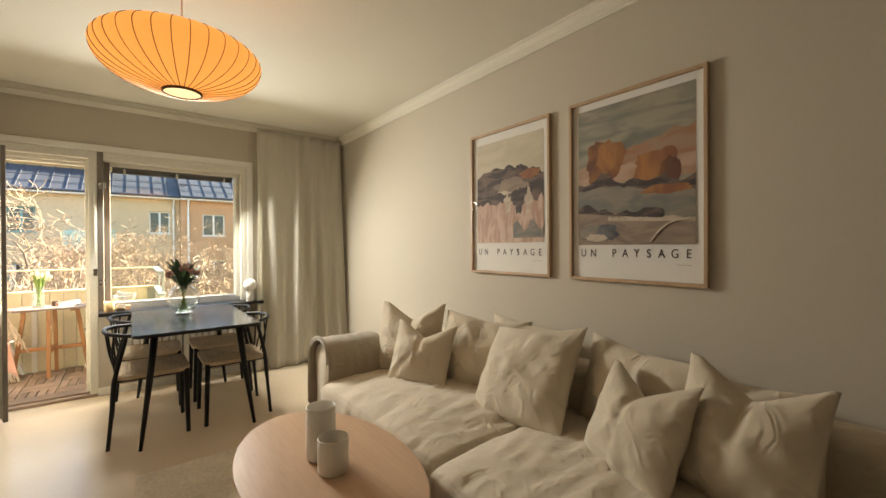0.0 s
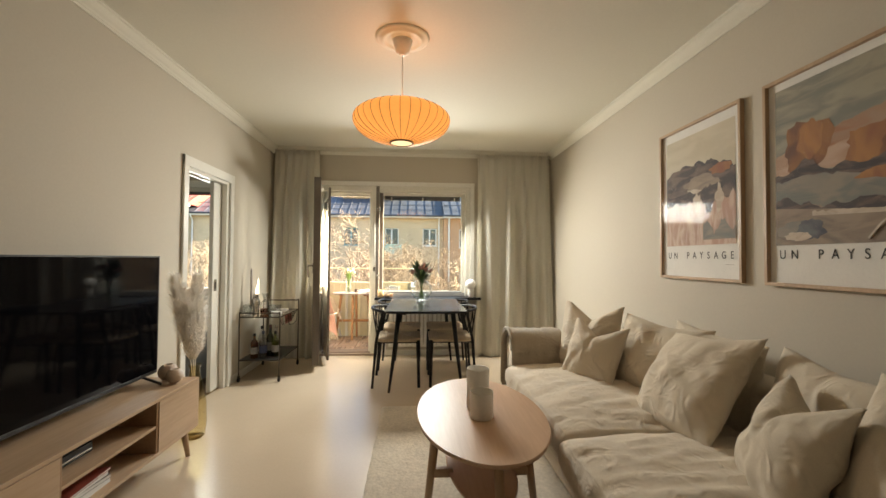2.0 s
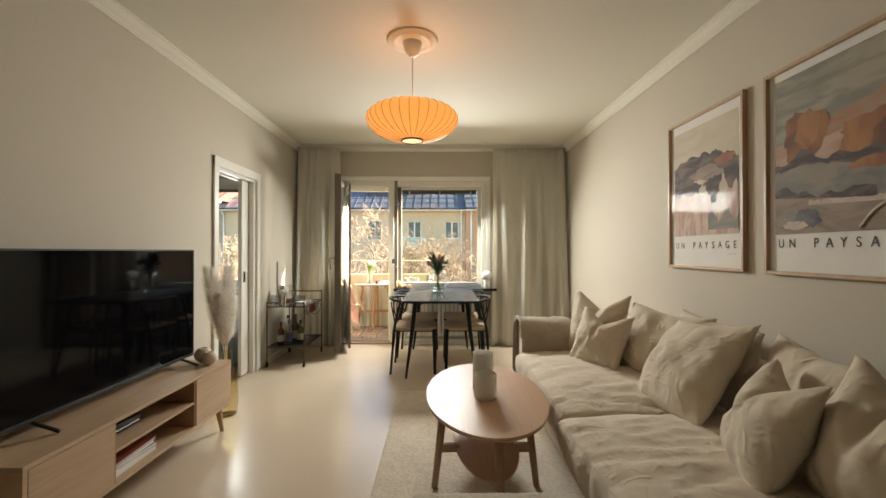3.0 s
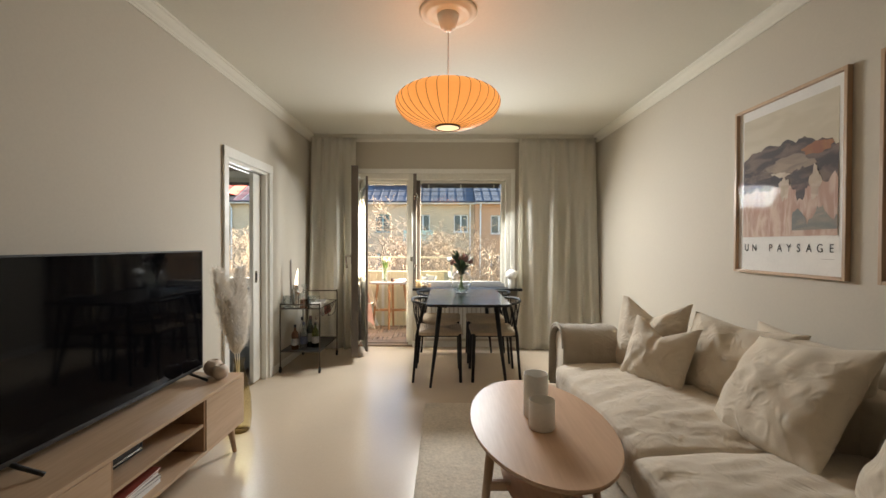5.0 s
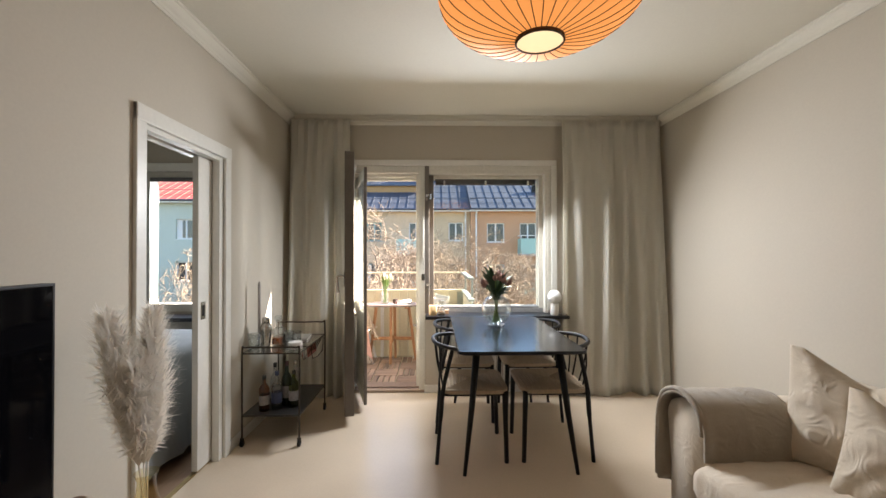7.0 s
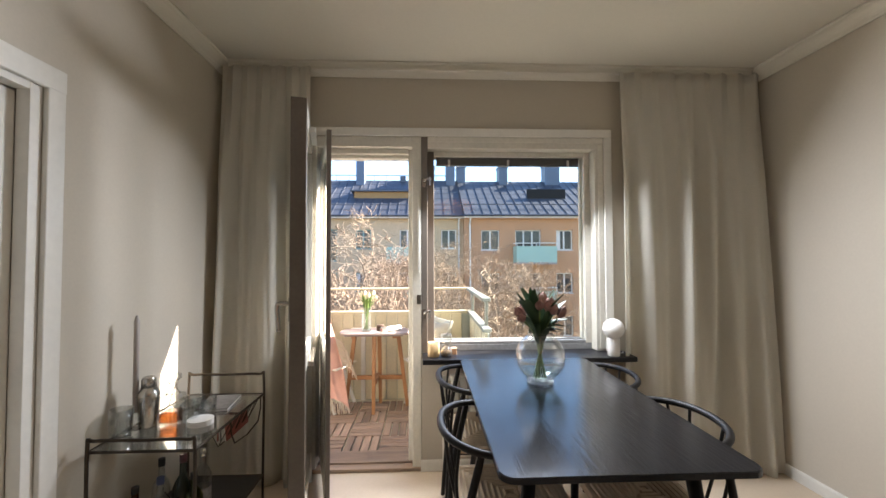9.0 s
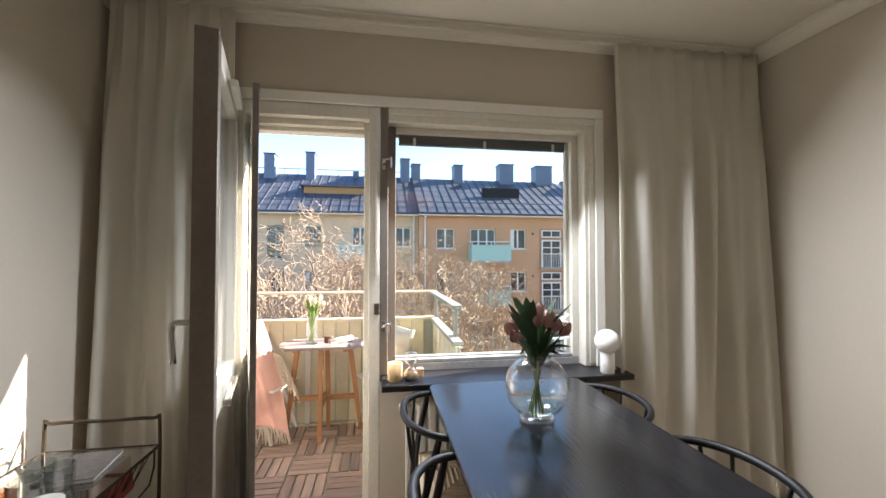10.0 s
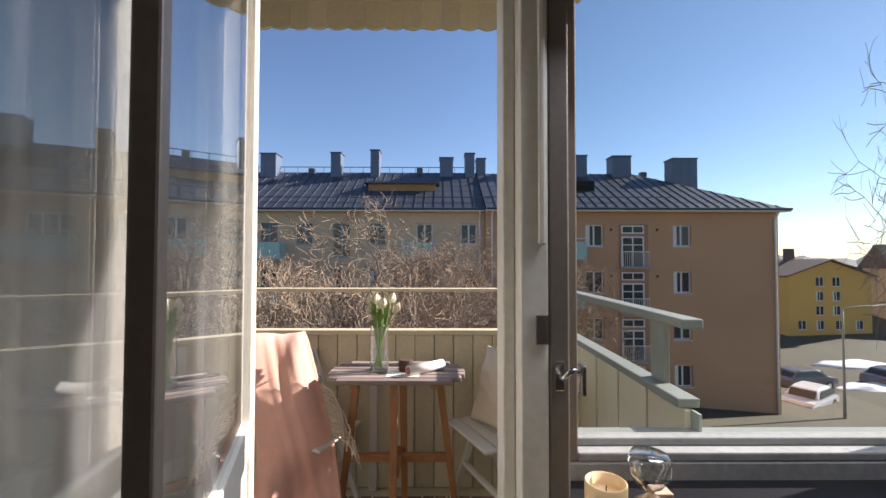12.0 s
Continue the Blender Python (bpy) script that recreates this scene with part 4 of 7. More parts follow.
pa = poster(1.297, 1.579, 0.700, 0.988, "oak framed abstract landscape poster with rust coloured rocks")
S = 0.298
layers(pa, [
    ("sky_wash", band(-S, S, -0.30, lambda t: 0.44, 1, 1, 0.0), A_SKY),
    ("haze", band(-0.10, S, 0.10, lambda t: 0.17 + 0.09 * t, 2, 7, 0.03), A_GLOW),
    ("haze", band(-S, S, 0.02, lambda t: 0.12, 3, 5, 0.03), A_PEACH),
    ("rock", blot(-0.145, 0.145, 0.105, 0.115, 4, 11, 0.35, power=2.6), A_ROCK),
    ("rock", blot(-0.13, 0.17, 0.055, 0.08, 5, 12, 0.4), A_ROCK2),
    ("rock", blot(0.125, 0.075, 0.105, 0.085, 5, 13, 0.35, power=2.4), A_ROCK2),
    ("rock", blot(0.19, 0.05, 0.05, 0.07, 6, 14, 0.4), A_ROCK),
    ("dark_hill", band(-S, S, -0.08, lambda t: 0.03 + 0.02 * math.sin(6 * t), 7, 17, 0.05), A_DARK),
    ("slate_field", band(-S, S, -0.30, lambda t: -0.005 - 0.03 * t + 0.02 * math.sin(5 * t), 8, 19, 0.03), A_SLATE),
    ("ochre_strip", blot(0.17, -0.035, 0.115, 0.022, 9, 21, 0.3), A_ROCK2),
    ("tan_field", band(-S, S, -0.30, lambda t: -0.10 - 0.09 * t, 10, 23, 0.04), A_TAN),
    ("dark_ridge", band(-S, 0.16, lambda t: -0.125 - 0.05 * t, lambda t: -0.10 - 0.045 * t + 0.02 * math.sin(9 * t), 11, 25, 0.03), A_DARK),
    ("pale_stroke", band(-0.12, S, lambda t: -0.175 - 0.02 * t, lambda t: -0.155 - 0.02 * t, 12, 27, 0.02), A_PALE),
    ("slate_patch", blot(-0.20, -0.235, 0.085, 0.045, 12, 29, 0.3), A_SLATE),
    ("indigo_patch", blot(-0.13, -0.235, 0.065, 0.045, 13, 31, 0.4), A_INDIGO),
    ("pale_patch", blot(-0.19, -0.262, 0.06, 0.02, 14, 33, 0.35), A_PALE),
    ("pale_arc", tube(smooth_path([(0.10, -0.0055, -0.285), (0.15, -0.0055, -0.225), (0.21, -0.0055, -0.19), (0.28, -0.0055, -0.18)]), [0.006] * 19, 4), A_PALE),
])
pb = poster(2.136, 1.579, 0.705, 0.986, "oak framed abstract landscape poster with dark hills")
layers(pb, [
    ("sky_wash", band(-S, S, -0.28, lambda t: 0.42, 1, 41, 0.0), A_SKY2),
    ("dark_hill", band(-S, S, 0.00, lambda t: 0.14 + 0.10 * math.sin(2.6 * t + 0.4), 2, 43, 0.05), A_DARK),
    ("tan_slope", blot(0.03, 0.10, 0.15, 0.045, 3, 45, 0.4), A_TAN),
    ("tan_slope", blot(0.19, 0.16, 0.08, 0.03, 3, 46, 0.4), A_ROCK2),
    ("pale_slope", blot(-0.08, 0.055, 0.10, 0.022, 4, 47, 0.4), A_PALE),
    ("dark_hill", band(-S, S, -0.06, lambda t: 0.045 + 0.05 * math.sin(7 * t), 5, 49, 0.06), A_DARK),
    ("pink_wash", band(-S, S, -0.28, lambda t: -0.01, 6, 51, 0.05, freq=14), A_PINK),
    ("dark_fall", blot(0.10, 0.0, 0.05, 0.075, 7, 53, 0.5), A_DARK),
    ("pale_fall", blot(0.0, -0.02, 0.03, 0.07, 8, 55, 0.5), A_PALE),
    ("pale_fall", blot(0.18, -0.02, 0.03, 0.08, 8, 57, 0.5), A_PALE),
    ("indigo_trees", band(0.05, S, -0.25, lambda t: -0.17 + 0.03 * math.sin(12 * t), 9, 59, 0.05, freq=18), A_SLATE),
])

# curtains
def curtain(width, top, bottom, folds, depth, seed, lean=0.0, flare=0.0, n=160, rows=36):
    b = bmesh.new()
    vs = {}
    for i in range(n + 1):
        u = i / n
        for j in range(rows + 1):
            v = j / rows
            z = top + (bottom - top) * v
            soft = noise.noise(Vector((u * 5 + seed, v * 1.1, seed)))
            down = min(1.0, v / 0.30)
            down = down * down * (3 - 2 * down)
            ph = math.tau * folds * (u + 0.02 * soft * v)
            pleat = 0.6 * depth * math.sin(ph) * (0.8 + 0.4 * noise.noise(Vector((u * 9, 0.3, seed))))
            wave = noise.noise(Vector((u * folds * 1.25 + 0.35 * v + 0.25 * soft, seed * 1.3, 0.55 * v)))
            wave2 = noise.noise(Vector((u * folds * 2.1 - 0.3 * v, seed * 2.7 + 0.8 * v, 4)))
            hang_y = depth * (4.0 * wave + 1.4 * wave2) * (0.8 + 0.5 * v) - 0.03
            y = pleat * (1 - 0.8 * down) + hang_y * down
            kick = max(0.0, (v - 0.93) / 0.07) ** 2
            y -= 0.022 * kick * (0.6 + wave)
            x = width * u + 0.006 * math.sin(2 * ph) * (1 - down) + flare * v * v * (u - 0.5) + lean * v + 0.014 * soft * v
            if j == 0:
                z += 0.006 * math.cos(ph)
            vs[i, j] = b.verts.new((x, y, z))
    for i in range(n):
        for j in range(rows):
            b.faces.new((vs[i, j], vs[i + 1, j], vs[i + 1, j + 1], vs[i, j + 1]))
    return b
def hang(m, *a, label="", **k):
    c = tagged(part("curtain", curtain(*a, **k), M_CURTAIN, None, "", True, m), label, "curtain", "curtains")
    s = c.modifiers.new("thick", "SOLIDIFY")
    s.thickness = 0.003
hang(pose(1.305, 4.757, 0), 0.912, 2.515, 0.006, 8, 0.026, 3.0, flare=0.10, label="full length off-white linen curtain hanging in folds by the corner")
hang(pose(-1.175, 4.757, 0), 0.53, 2.515, 0.006, 6, 0.026, 7.0, flare=0.06, label="full length off-white linen curtain behind the open balcony door")
track = thing("curtain_track", pose(0, 4.785, 2.520), "slim white curtain track below the cornice", "curtain rail")
part("rail", box(-1.21, 2.26, -0.010, 0.010, -0.008, 0.008, 0.003), M_CEIL, track)
for x in (-1.0, 0.6, 1.9):
    part("bracket", box(x - 0.010, x + 0.010, 0.010, 0.052, -0.006, 0.006), M_CEIL, track)

# pendant lamp
lamp = thing("pendant_lamp", pose(0.435, 2.250, 0), "lit saucer shaped pendant lamp with a ribbed amber shade", "lamp")
part("ceiling_rose", lathe([(0.165, ZC), (0.165, ZC - 0.006), (0.15, ZC - 0.012), (0.135, ZC - 0.012), (0.128, ZC - 0.020), (0.11, ZC - 0.022), (0.10, ZC - 0.016), (0.085, ZC - 0.018), (0.02, ZC - 0.018)], 48), M_CEIL, lamp, "moulded plaster ceiling rose", smooth=True)
part("canopy", lathe([(0.062, ZC - 0.018), (0.060, ZC - 0.03), (0.042, ZC - 0.09), (0.022, ZC - 0.092), (0.022, ZC - 0.105), (0.004, ZC - 0.107)], 32), M_PLASTIC_WHITE, lamp, smooth=True)
part("cord", tube([(0, 0, ZC - 0.10), (0, 0, 2.13)], 0.0028, 8), M_PLASTIC_WHITE, lamp)
M_SHADE = surface("amber_lamp_shade", (1.0, 0.38, 0.095), 0.6, 0.06, 6, 60, 0.1, emit=0.088)
prof = []
for k in range(25):
    a = math.pi * k / 24
    prof.append((max(0.066, 0.297 * math.sin(a) ** 0.90), 2.056 + (0.094 if a < 1.57 else 0.138) * math.cos(a)))
SR = 32
shade = part("shade", lathe([(r, z) for r, z in prof], 128, cap=False), M_SHADE, lamp, "ribbed amber shade, glowing", smooth=True)
for v in shade.data.vertices:
    a = math.atan2(v.co.y, v.co.x)
    k = 1 + 0.016 * (abs(math.sin(a * SR / 2)) - 0.6)
    v.co.x *= k
    v.co.y *= k
for i in range(SR):
    a = i * math.tau / SR
    part("rib", tube([(r * 1.0005 * math.cos(a), r * 1.0005 * math.sin(a), z) for r, z in prof], 0.0014, 4), M_BASKET, shade)
part("bottom_ring", lathe([(0.066, 1.924), (0.072, 1.920), (0.072, 1.912), (0.066, 1.910)], 40, cap=False), M_BASKET, shade)
M_BULB = surface("lit_diffuser", (1.0, 0.74, 0.42), 0.6, 0.02, 6, 60, 0.0, emit=0.12)
part("diffuser", lathe([(0.067, 1.919), (0.0675, 1.916)], 40), M_BULB, lamp, "bright diffuser disc")

# dining table
tbl = thing("dining_table", pose(0.631, 3.997, 0), "black stained wooden dining table with splayed round legs", "table")
def rounded_top(w, d, r, z0, z1, n=8):
    b = bmesh.new()
    pts = []
    for cx, cy, a0 in ((w / 2 - r, d / 2 - r, 0), (-w / 2 + r, d / 2 - r, 90), (-w / 2 + r, -d / 2 + r, 180), (w / 2 - r, -d / 2 + r, 270)):
        for k in range(n + 1):
            a = radians(a0 + 90 * k / n)
            pts.append((cx + r * math.cos(a), cy + r * math.sin(a)))
    ch = 0.006
    rings = []
    for inset, z in ((0.012, z0), (0.0, z0 + ch), (0.0, z1 - ch / 2), (0.003, z1)):
        rings.append([b.verts.new((x * (1 - 2 * inset / w), y * (1 - 2 * inset / d), z)) for x, y in pts])
    for p, q in zip(rings, rings[1:]):
        for k in range(len(pts)):
            b.faces.new((p[k], p[(k + 1) % len(pts)], q[(k + 1) % len(pts)], q[k]))
    b.faces.new(list(reversed(rings[0])))
    b.faces.new(rings[-1])
    return b
part("tabletop", rounded_top(0.742, 1.290, 0.045, 0.713, 0.737), M_BLACKWOOD, tbl)
for sx in (-1, 1):
    part("apron", box(sx * 0.25 - 0.011, sx * 0.25 + 0.011, -0.50, 0.50, 0.672, 0.712, 0.003), M_BLACK, tbl)
    for sy in (-1, 1):
        part("leg", tube([(sx * 0.332, sy * 0.568, 0.0), (sx * 0.280, sy * 0.515, 0.42), (sx * 0.250, sy * 0.475, 0.713)], [0.011, 0.019, 0.023], 14), M_BLACK, tbl, smooth=True)

# dining chairs: horseshoe rail, spindles, woven seat
def dining_chair():
    c = thing("dining_chair", pose(0, 0, 0), "black wooden armchair with a curved rail and woven cord seat", "chair", "chairs round the dining table")
    seat = rounded_top(0.45, 0.42, 0.07, 0.425, 0.455, 5)
    s = part("seat", seat, M_ROPE, c, "woven natural paper cord seat", smooth=False)
    for q in range(4):
        b = bmesh.new()
        hx, hy = 0.215, 0.20
        cor = [(-hx, -hy), (hx, -hy), (hx, hy), (-hx, hy)]
        p0, p1 = cor[q], cor[(q + 1) % 4]
        for k in range(9):
            t = 0.1 + 0.1 * k
            a = [(p0[0] * t, p0[1] * t, 0.460 - 0.007 * t), (p1[0] * t, p1[1] * t, 0.460 - 0.007 * t)]
            tube(a, 0.008, 5, b)
        part("cord_panel", b, M_ROPE, s)
    legs = {(-1, -1): (-0.20, -0.185), (1, -1): (0.20, -0.185), (-1, 1): (-0.205, 0.19), (1, 1): (0.205, 0.19)}
    for (sx, sy), (x, y) in legs.items():
        if sy < 0:
            part("leg", tube([(x, y - 0.012, 0.0), (x, y, 0.44)], [0.014, 0.017], 12), M_BLACK, c, smooth=True)
        else:
            part("leg", tube(smooth_path([(x * 1.02, y + 0.045, 0.0), (x, y + 0.02, 0.30), (x * 1.04, y + 0.005, 0.46), (x * 1.13, y - 0.05, 0.703)]), [0.012] * 6 + [0.015] * 6 + [0.013] * 6 + [0.011], 12), M_BLACK, c, smooth=True)
    part("seat_rail", tube([(-0.20, -0.19, 0.425), (0.20, -0.19, 0.425), (0.20, 0.19, 0.425), (-0.20, 0.19, 0.425)], 0.013, 10, closed=True), M_BLACK, c, smooth=True)
    rail = smooth_path([(-0.240, -0.070, 0.690), (-0.247, 0.035, 0.703), (-0.218, 0.155, 0.714), (-0.13, 0.234, 0.722), (0, 0.258, 0.726), (0.13, 0.234, 0.722), (0.218, 0.155, 0.714), (0.247, 0.035, 0.703), (0.240, -0.070, 0.690)], 6)
    part("top_rail", tube(rail, [0.0105 + 0.003 * math.sin(math.pi * k / (len(rail) - 1)) for k in range(len(rail))], 12), M_BLACK, c, "curved black horseshoe rail", smooth=True)
    for sx in (-1, 1):
        part("spindle", tube(smooth_path([(sx * 0.06, 0.195, 0.44), (sx * 0.075, 0.228, 0.58), (sx * 0.092, 0.246, 0.718)]), 0.006, 8), M_BLACK, c, smooth=True)
        part("spindle", tube(smooth_path([(sx * 0.135, 0.195, 0.44), (sx * 0.155, 0.212, 0.58), (sx * 0.172, 0.202, 0.714)]), 0.006, 8), M_BLACK, c, smooth=True)
    return c
chair = dining_chair()
place(chair, pose(0.373, 3.770, 0, 0, 0, 90))
copy_thing(chair, pose(0.383, 4.36, 0, 0, 0, 88))
copy_thing(chair, pose(0.875, 3.775, 0, 0, 0, -90))
copy_thing(chair, pose(0.872, 4.36, 0, 0, 0, -91))


# tulips
def tulip_head(h, r, open_=0.0):
    b = bmesh.new()
    for k in range(6):
        a = k * math.tau / 6 + (0.5 if k % 2 else 0)
        rr = r * (1.0 if k % 2 else 0.9)
        vs = []
        for i in range(6):
            t = i / 5
            w = math.sin(math.pi * min(1, t * 0.92 + 0.06)) * 0.75 * rr
            rad = rr * math.sin(math.pi * (0.10 + 0.80 * t)) * (1 + open_ * t)
            vs.append([b.verts.new((rad * math.cos(a) - s * w * math.sin(a), rad * math.sin(a) + s * w * math.cos(a), h * t)) for s in (-1, -0.4, 0.4, 1)])
        for p, q in zip(vs, vs[1:]):
            for i in range(3):
                b.faces.new((p[i], p[i + 1], q[i + 1], q[i]))
    return b


def leaf_blade(points, width):
    b = bmesh.new()
    pts = smooth_path(points, 5)
    n = len(pts) - 1
    rows = []
    for i, p in enumerate(pts):
        d = (pts[min(i + 1, n)] - pts[max(i - 1, 0)]).normalized()
        s = d.cross(Vector((0, 0, 1)))
        s = s.normalized() if s.length > 1e-3 else Vector((1, 0, 0))
        u = s.cross(d)
        w = width * (math.sin(math.pi * (0.10 + 0.90 * i / n)) ** 0.7)
        rows.append([b.verts.new(p + s * w * k + u * (0.35 * w * abs(k))) for k in (-1, 0, 1)])
    for p, q in zip(rows, rows[1:]):
        for k in (0, 1):
            b.faces.new((p[k], p[k + 1], q[k + 1], q[k]))
    return b


def bouquet(parent, base, neck, top, count, seed, flower, leafmat, stemmat, head=(0.055, 0.020), spread=0.1, leaves=10, leaf_w=0.020):
    rnd = random.Random(seed)
    for i in range(count):
        a = i * 2.4 + rnd.random() * 0.4
        r = spread * (0.35 + 0.65 * rnd.random())
        tip = Vector((r * math.cos(a), r * math.sin(a), top - 0.08 * (r / spread) - 0.05 * rnd.random()))
        pts = [(-0.35 * r * math.cos(a), -0.35 * r * math.sin(a), base), (0.02 * math.cos(a), 0.02 * math.sin(a), neck), tuple(tip)]
        part("stem", tube(smooth_path(pts, 4), 0.0035, 6), stemmat, parent, smooth=True)
        d = (tip - Vector(pts[1])).normalized()
        part("flower_head", tulip_head(head[0] * (0.85 + 0.3 * rnd.random()), head[1]), flower, parent, smooth=True, at=Matrix.Translation(tip) @ d.to_track_quat("Z", "Y").to_matrix().to_4x4())
    for i in range(leaves):
        a = i * 2.1 + 0.8 + rnd.random()
        r = spread * (0.6 + 0.6 * rnd.random())
        z1 = top + 0.055 - 0.22 * rnd.random()
        part("leaf", leaf_blade([(0.012 * math.cos(a), 0.012 * math.sin(a), neck - 0.03), (0.5 * r * math.cos(a), 0.5 * r * math.sin(a), neck + 0.5 * (z1 - neck) + 0.02), (r * math.cos(a + 0.2), r * math.sin(a + 0.2), z1 - (0.03 if i % 3 == 0 else 0))], leaf_w * (0.8 + 0.5 * rnd.random())), leafmat, parent, smooth=True)


vase = thing("flower_vase", pose(0.597, 4.155, 0.737), "round clear glass vase of dusky pink tulips on the table", "vase")
ball = []
for k in range(19):
    a = math.pi * (0.16 + 0.70 * k / 18)
    ball.append((0.114 * math.sin(a), 0.128 - 0.112 * math.cos(a)))
part("bowl", lathe([(0.052, 0.001), (0.058, 0.006), (0.055, 0.022)] + ball + [(0.052, 0.232), (0.056, 0.245)], 48, cap=False), M_VASEGLASS, vase, "clear spherical glass bowl", smooth=True)
part("foot", lathe([(0.058, 0.0), (0.062, 0.004), (0.060, 0.020), (0.050, 0.024)], 48), M_VASEGLASS, vase, smooth=True)
part("water", lathe([(0.050, 0.026), (0.085, 0.052), (0.100, 0.078), (0.102, 0.084)], 40), M_WATER, vase, smooth=True)
bouquet(vase, 0.03, 0.215, 0.41, 11, 4, M_TULIP, M_LEAF, M_STEM, (0.054, 0.019), 0.112, 36, 0.024)

# things on the window sill
tl = thing("table_lamp", pose(1.215, 4.712, 0.730), "small white table lamp with a globe on a cylinder base", "lamp")
part("base", lathe([(0.034, 0), (0.036, 0.003), (0.036, 0.105), (0.033, 0.108)], 32), M_PLASTIC_WHITE, tl, smooth=True)
part("globe", lathe([(0.063 * math.sin(math.pi * k / 20) + 0.0005, 0.163 - 0.063 * math.cos(math.pi * k / 20)) for k in range(21)], 40), M_OPAL, tl, "opal glass globe", smooth=True)
part("power_cord", tube(smooth_path([(0.03, 0.02, 0.01), (0.08, 0.05, 0.004), (0.10, 0.09, 0.003)]), 0.0025, 6), M_PLASTIC_WHITE, tl)
cd = thing("candle", pose(0.110, 4.752, 0.730) @ Matrix.Scale(0.88, 4), "ivory pillar candle in a glass on the black sill", "candle")
part("glass", lathe([(0.038, 0.0), (0.041, 0.004), (0.041, 0.098), (0.037, 0.099), (0.037, 0.075)], 32, cap=True), M_CANDLE, cd, smooth=True)
part("wick", tube([(0, 0, 0.075), (0.001, 0, 0.090)], 0.0012, 5), M_BLACK, cd)
hg = thing("hourglass", pose(0.188, 4.752, 0.730), "glass hourglass with brown sand on the black sill", "hourglass")
part("glass", lathe([(0.030, 0.0), (0.036, 0.012), (0.036, 0.035), (0.022, 0.055), (0.004, 0.068), (0.022, 0.081), (0.036, 0.103), (0.036, 0.125), (0.030, 0.136)], 32), M_CLEAR, hg, smooth=True)
part("sand", lathe([(0.028, 0.004), (0.033, 0.014), (0.033, 0.030), (0.002, 0.040)], 28), M_SAND, hg, smooth=True)
sb = thing("small_box", pose(0.238, 4.810, 0.730), "tiny brown wooden box on the black sill", "box")
part("body", box(-0.016, 0.016, -0.016, 0.016, 0, 0.032, 0.002), M_OAK_DARK, sb)
part("lid", box(-0.017, 0.017, -0.017, 0.017, 0.032, 0.040, 0.002), M_OAK, sb)

# coffee table, rug, candles, pouf
def ellipse_slab(rx, ry, z0, z1, n=72, soft=0.006):
    b = bmesh.new()
    rings = [[b.verts.new(((rx - i) * math.cos(k * math.tau / n), (ry - i) * math.sin(k * math.tau / n), z)) for k in range(n)] for i, z in ((0.03, z0), (0.004, z0 + soft), (0, z1 - soft), (0.004, z1))]
    for p, q in zip(rings, rings[1:]):
        for k in range(n):
            b.faces.new((p[k], p[(k + 1) % n], q[(k + 1) % n], q[k]))
    b.faces.new(list(reversed(rings[0])))
    b.faces.new(rings[-1])
    return b
M_COFFEE = wood("coffee_table_oak", (0.60, 0.40, 0.27), (0.50, 0.32, 0.21), 0.38, "Y", 5, 0.12, spec=0.18)
ct = thing("coffee_table", pose(0.850, 1.777, 0), "oval pale oak coffee table with a lower shelf, on the rug", "coffee table")
part("tabletop", ellipse_slab(0.313, 0.536, 0.430, 0.452), M_COFFEE, ct)
part("lower_shelf", ellipse_slab(0.165, 0.40, 0.190, 0.205), M_COFFEE, ct, "small oval lower shelf")
for x, y, tx, ty in ((-0.265, -0.10, -0.215, -0.07), (0.25, -0.10, 0.205, -0.07), (0.03, -0.40, 0.02, -0.34), (0.0, 0.42, 0.0, 0.36)):
    part("leg", tube([(x, y, 0.012), (tx, ty, 0.432)], [0.016, 0.023], 14), M_OAK_Z, ct, smooth=True)
for x0, x1 in ((-0.235, -0.14), (0.14, 0.225)):
    part("brace", box(x0, x1, -0.10, -0.07, 0.180, 0.220, 0.004), M_OAK, ct)
def jar(m, r, h, label):
    j = thing("candle_holder", m, label, "candle holder", "candle holders on the coffee table")
    part("glass", lathe([(r * 0.93, 0.0), (r, 0.006), (r, h - 0.004), (r * 0.98, h), (r * 0.93, h - 0.002), (r * 0.92, h - 0.05), (r * 0.3, h - 0.055)], 40), M_FROST, j, smooth=True)
    part("wax", lathe([(r * 0.90, h - 0.053), (r * 0.90, h - 0.045), (r * 0.1, h - 0.044)], 32), M_CANDLE, j, smooth=True)
jar(pose(0.846, 1.815, 0.452), 0.056, 0.200, "tall frosted glass candle holder on the coffee table")
jar(pose(0.845, 1.692, 0.452), 0.056, 0.125, "short frosted glass candle holder on the coffee table")

def pile(x0, x1, y0, y1, h, nx, ny, seed):
    b = bmesh.new()
    vs = {}
    for i in range(nx + 1):
        for j in range(ny + 1):
            x, y = x0 + (x1 - x0) * i / nx, y0 + (y1 - y0) * j / ny
            e = i in (0, nx) or j in (0, ny)
            vs[i, j] = b.verts.new((x + (0.004 * noise.noise(Vector((y * 20, x * 20, seed))) if e else 0), y, 0.001 if e else h + 0.0035 * noise.noise(Vector((x * 16, y * 16, seed)))))
    for i in range(nx):
        for j in range(ny):
            b.faces.new((vs[i, j], vs[i + 1, j], vs[i + 1, j + 1], vs[i, j + 1]))
    return b
solid("rug", pile(0.270, 2.0, 0.10, 3.09, 0.011, 90, 150, 6), M_RUG, "thick grey beige woven rug on the floor", "rug", smooth=True)
pf = thing("pouf", pose(0.75, 0.76, 0), "cream boucle pouf with a rounded top on the rug", "pouf")
part("body", box(-0.26, 0.26, -0.26, 0.26, 0.03, 0.395, 0.055, segs=5), M_BOUCLE, pf, smooth=True)
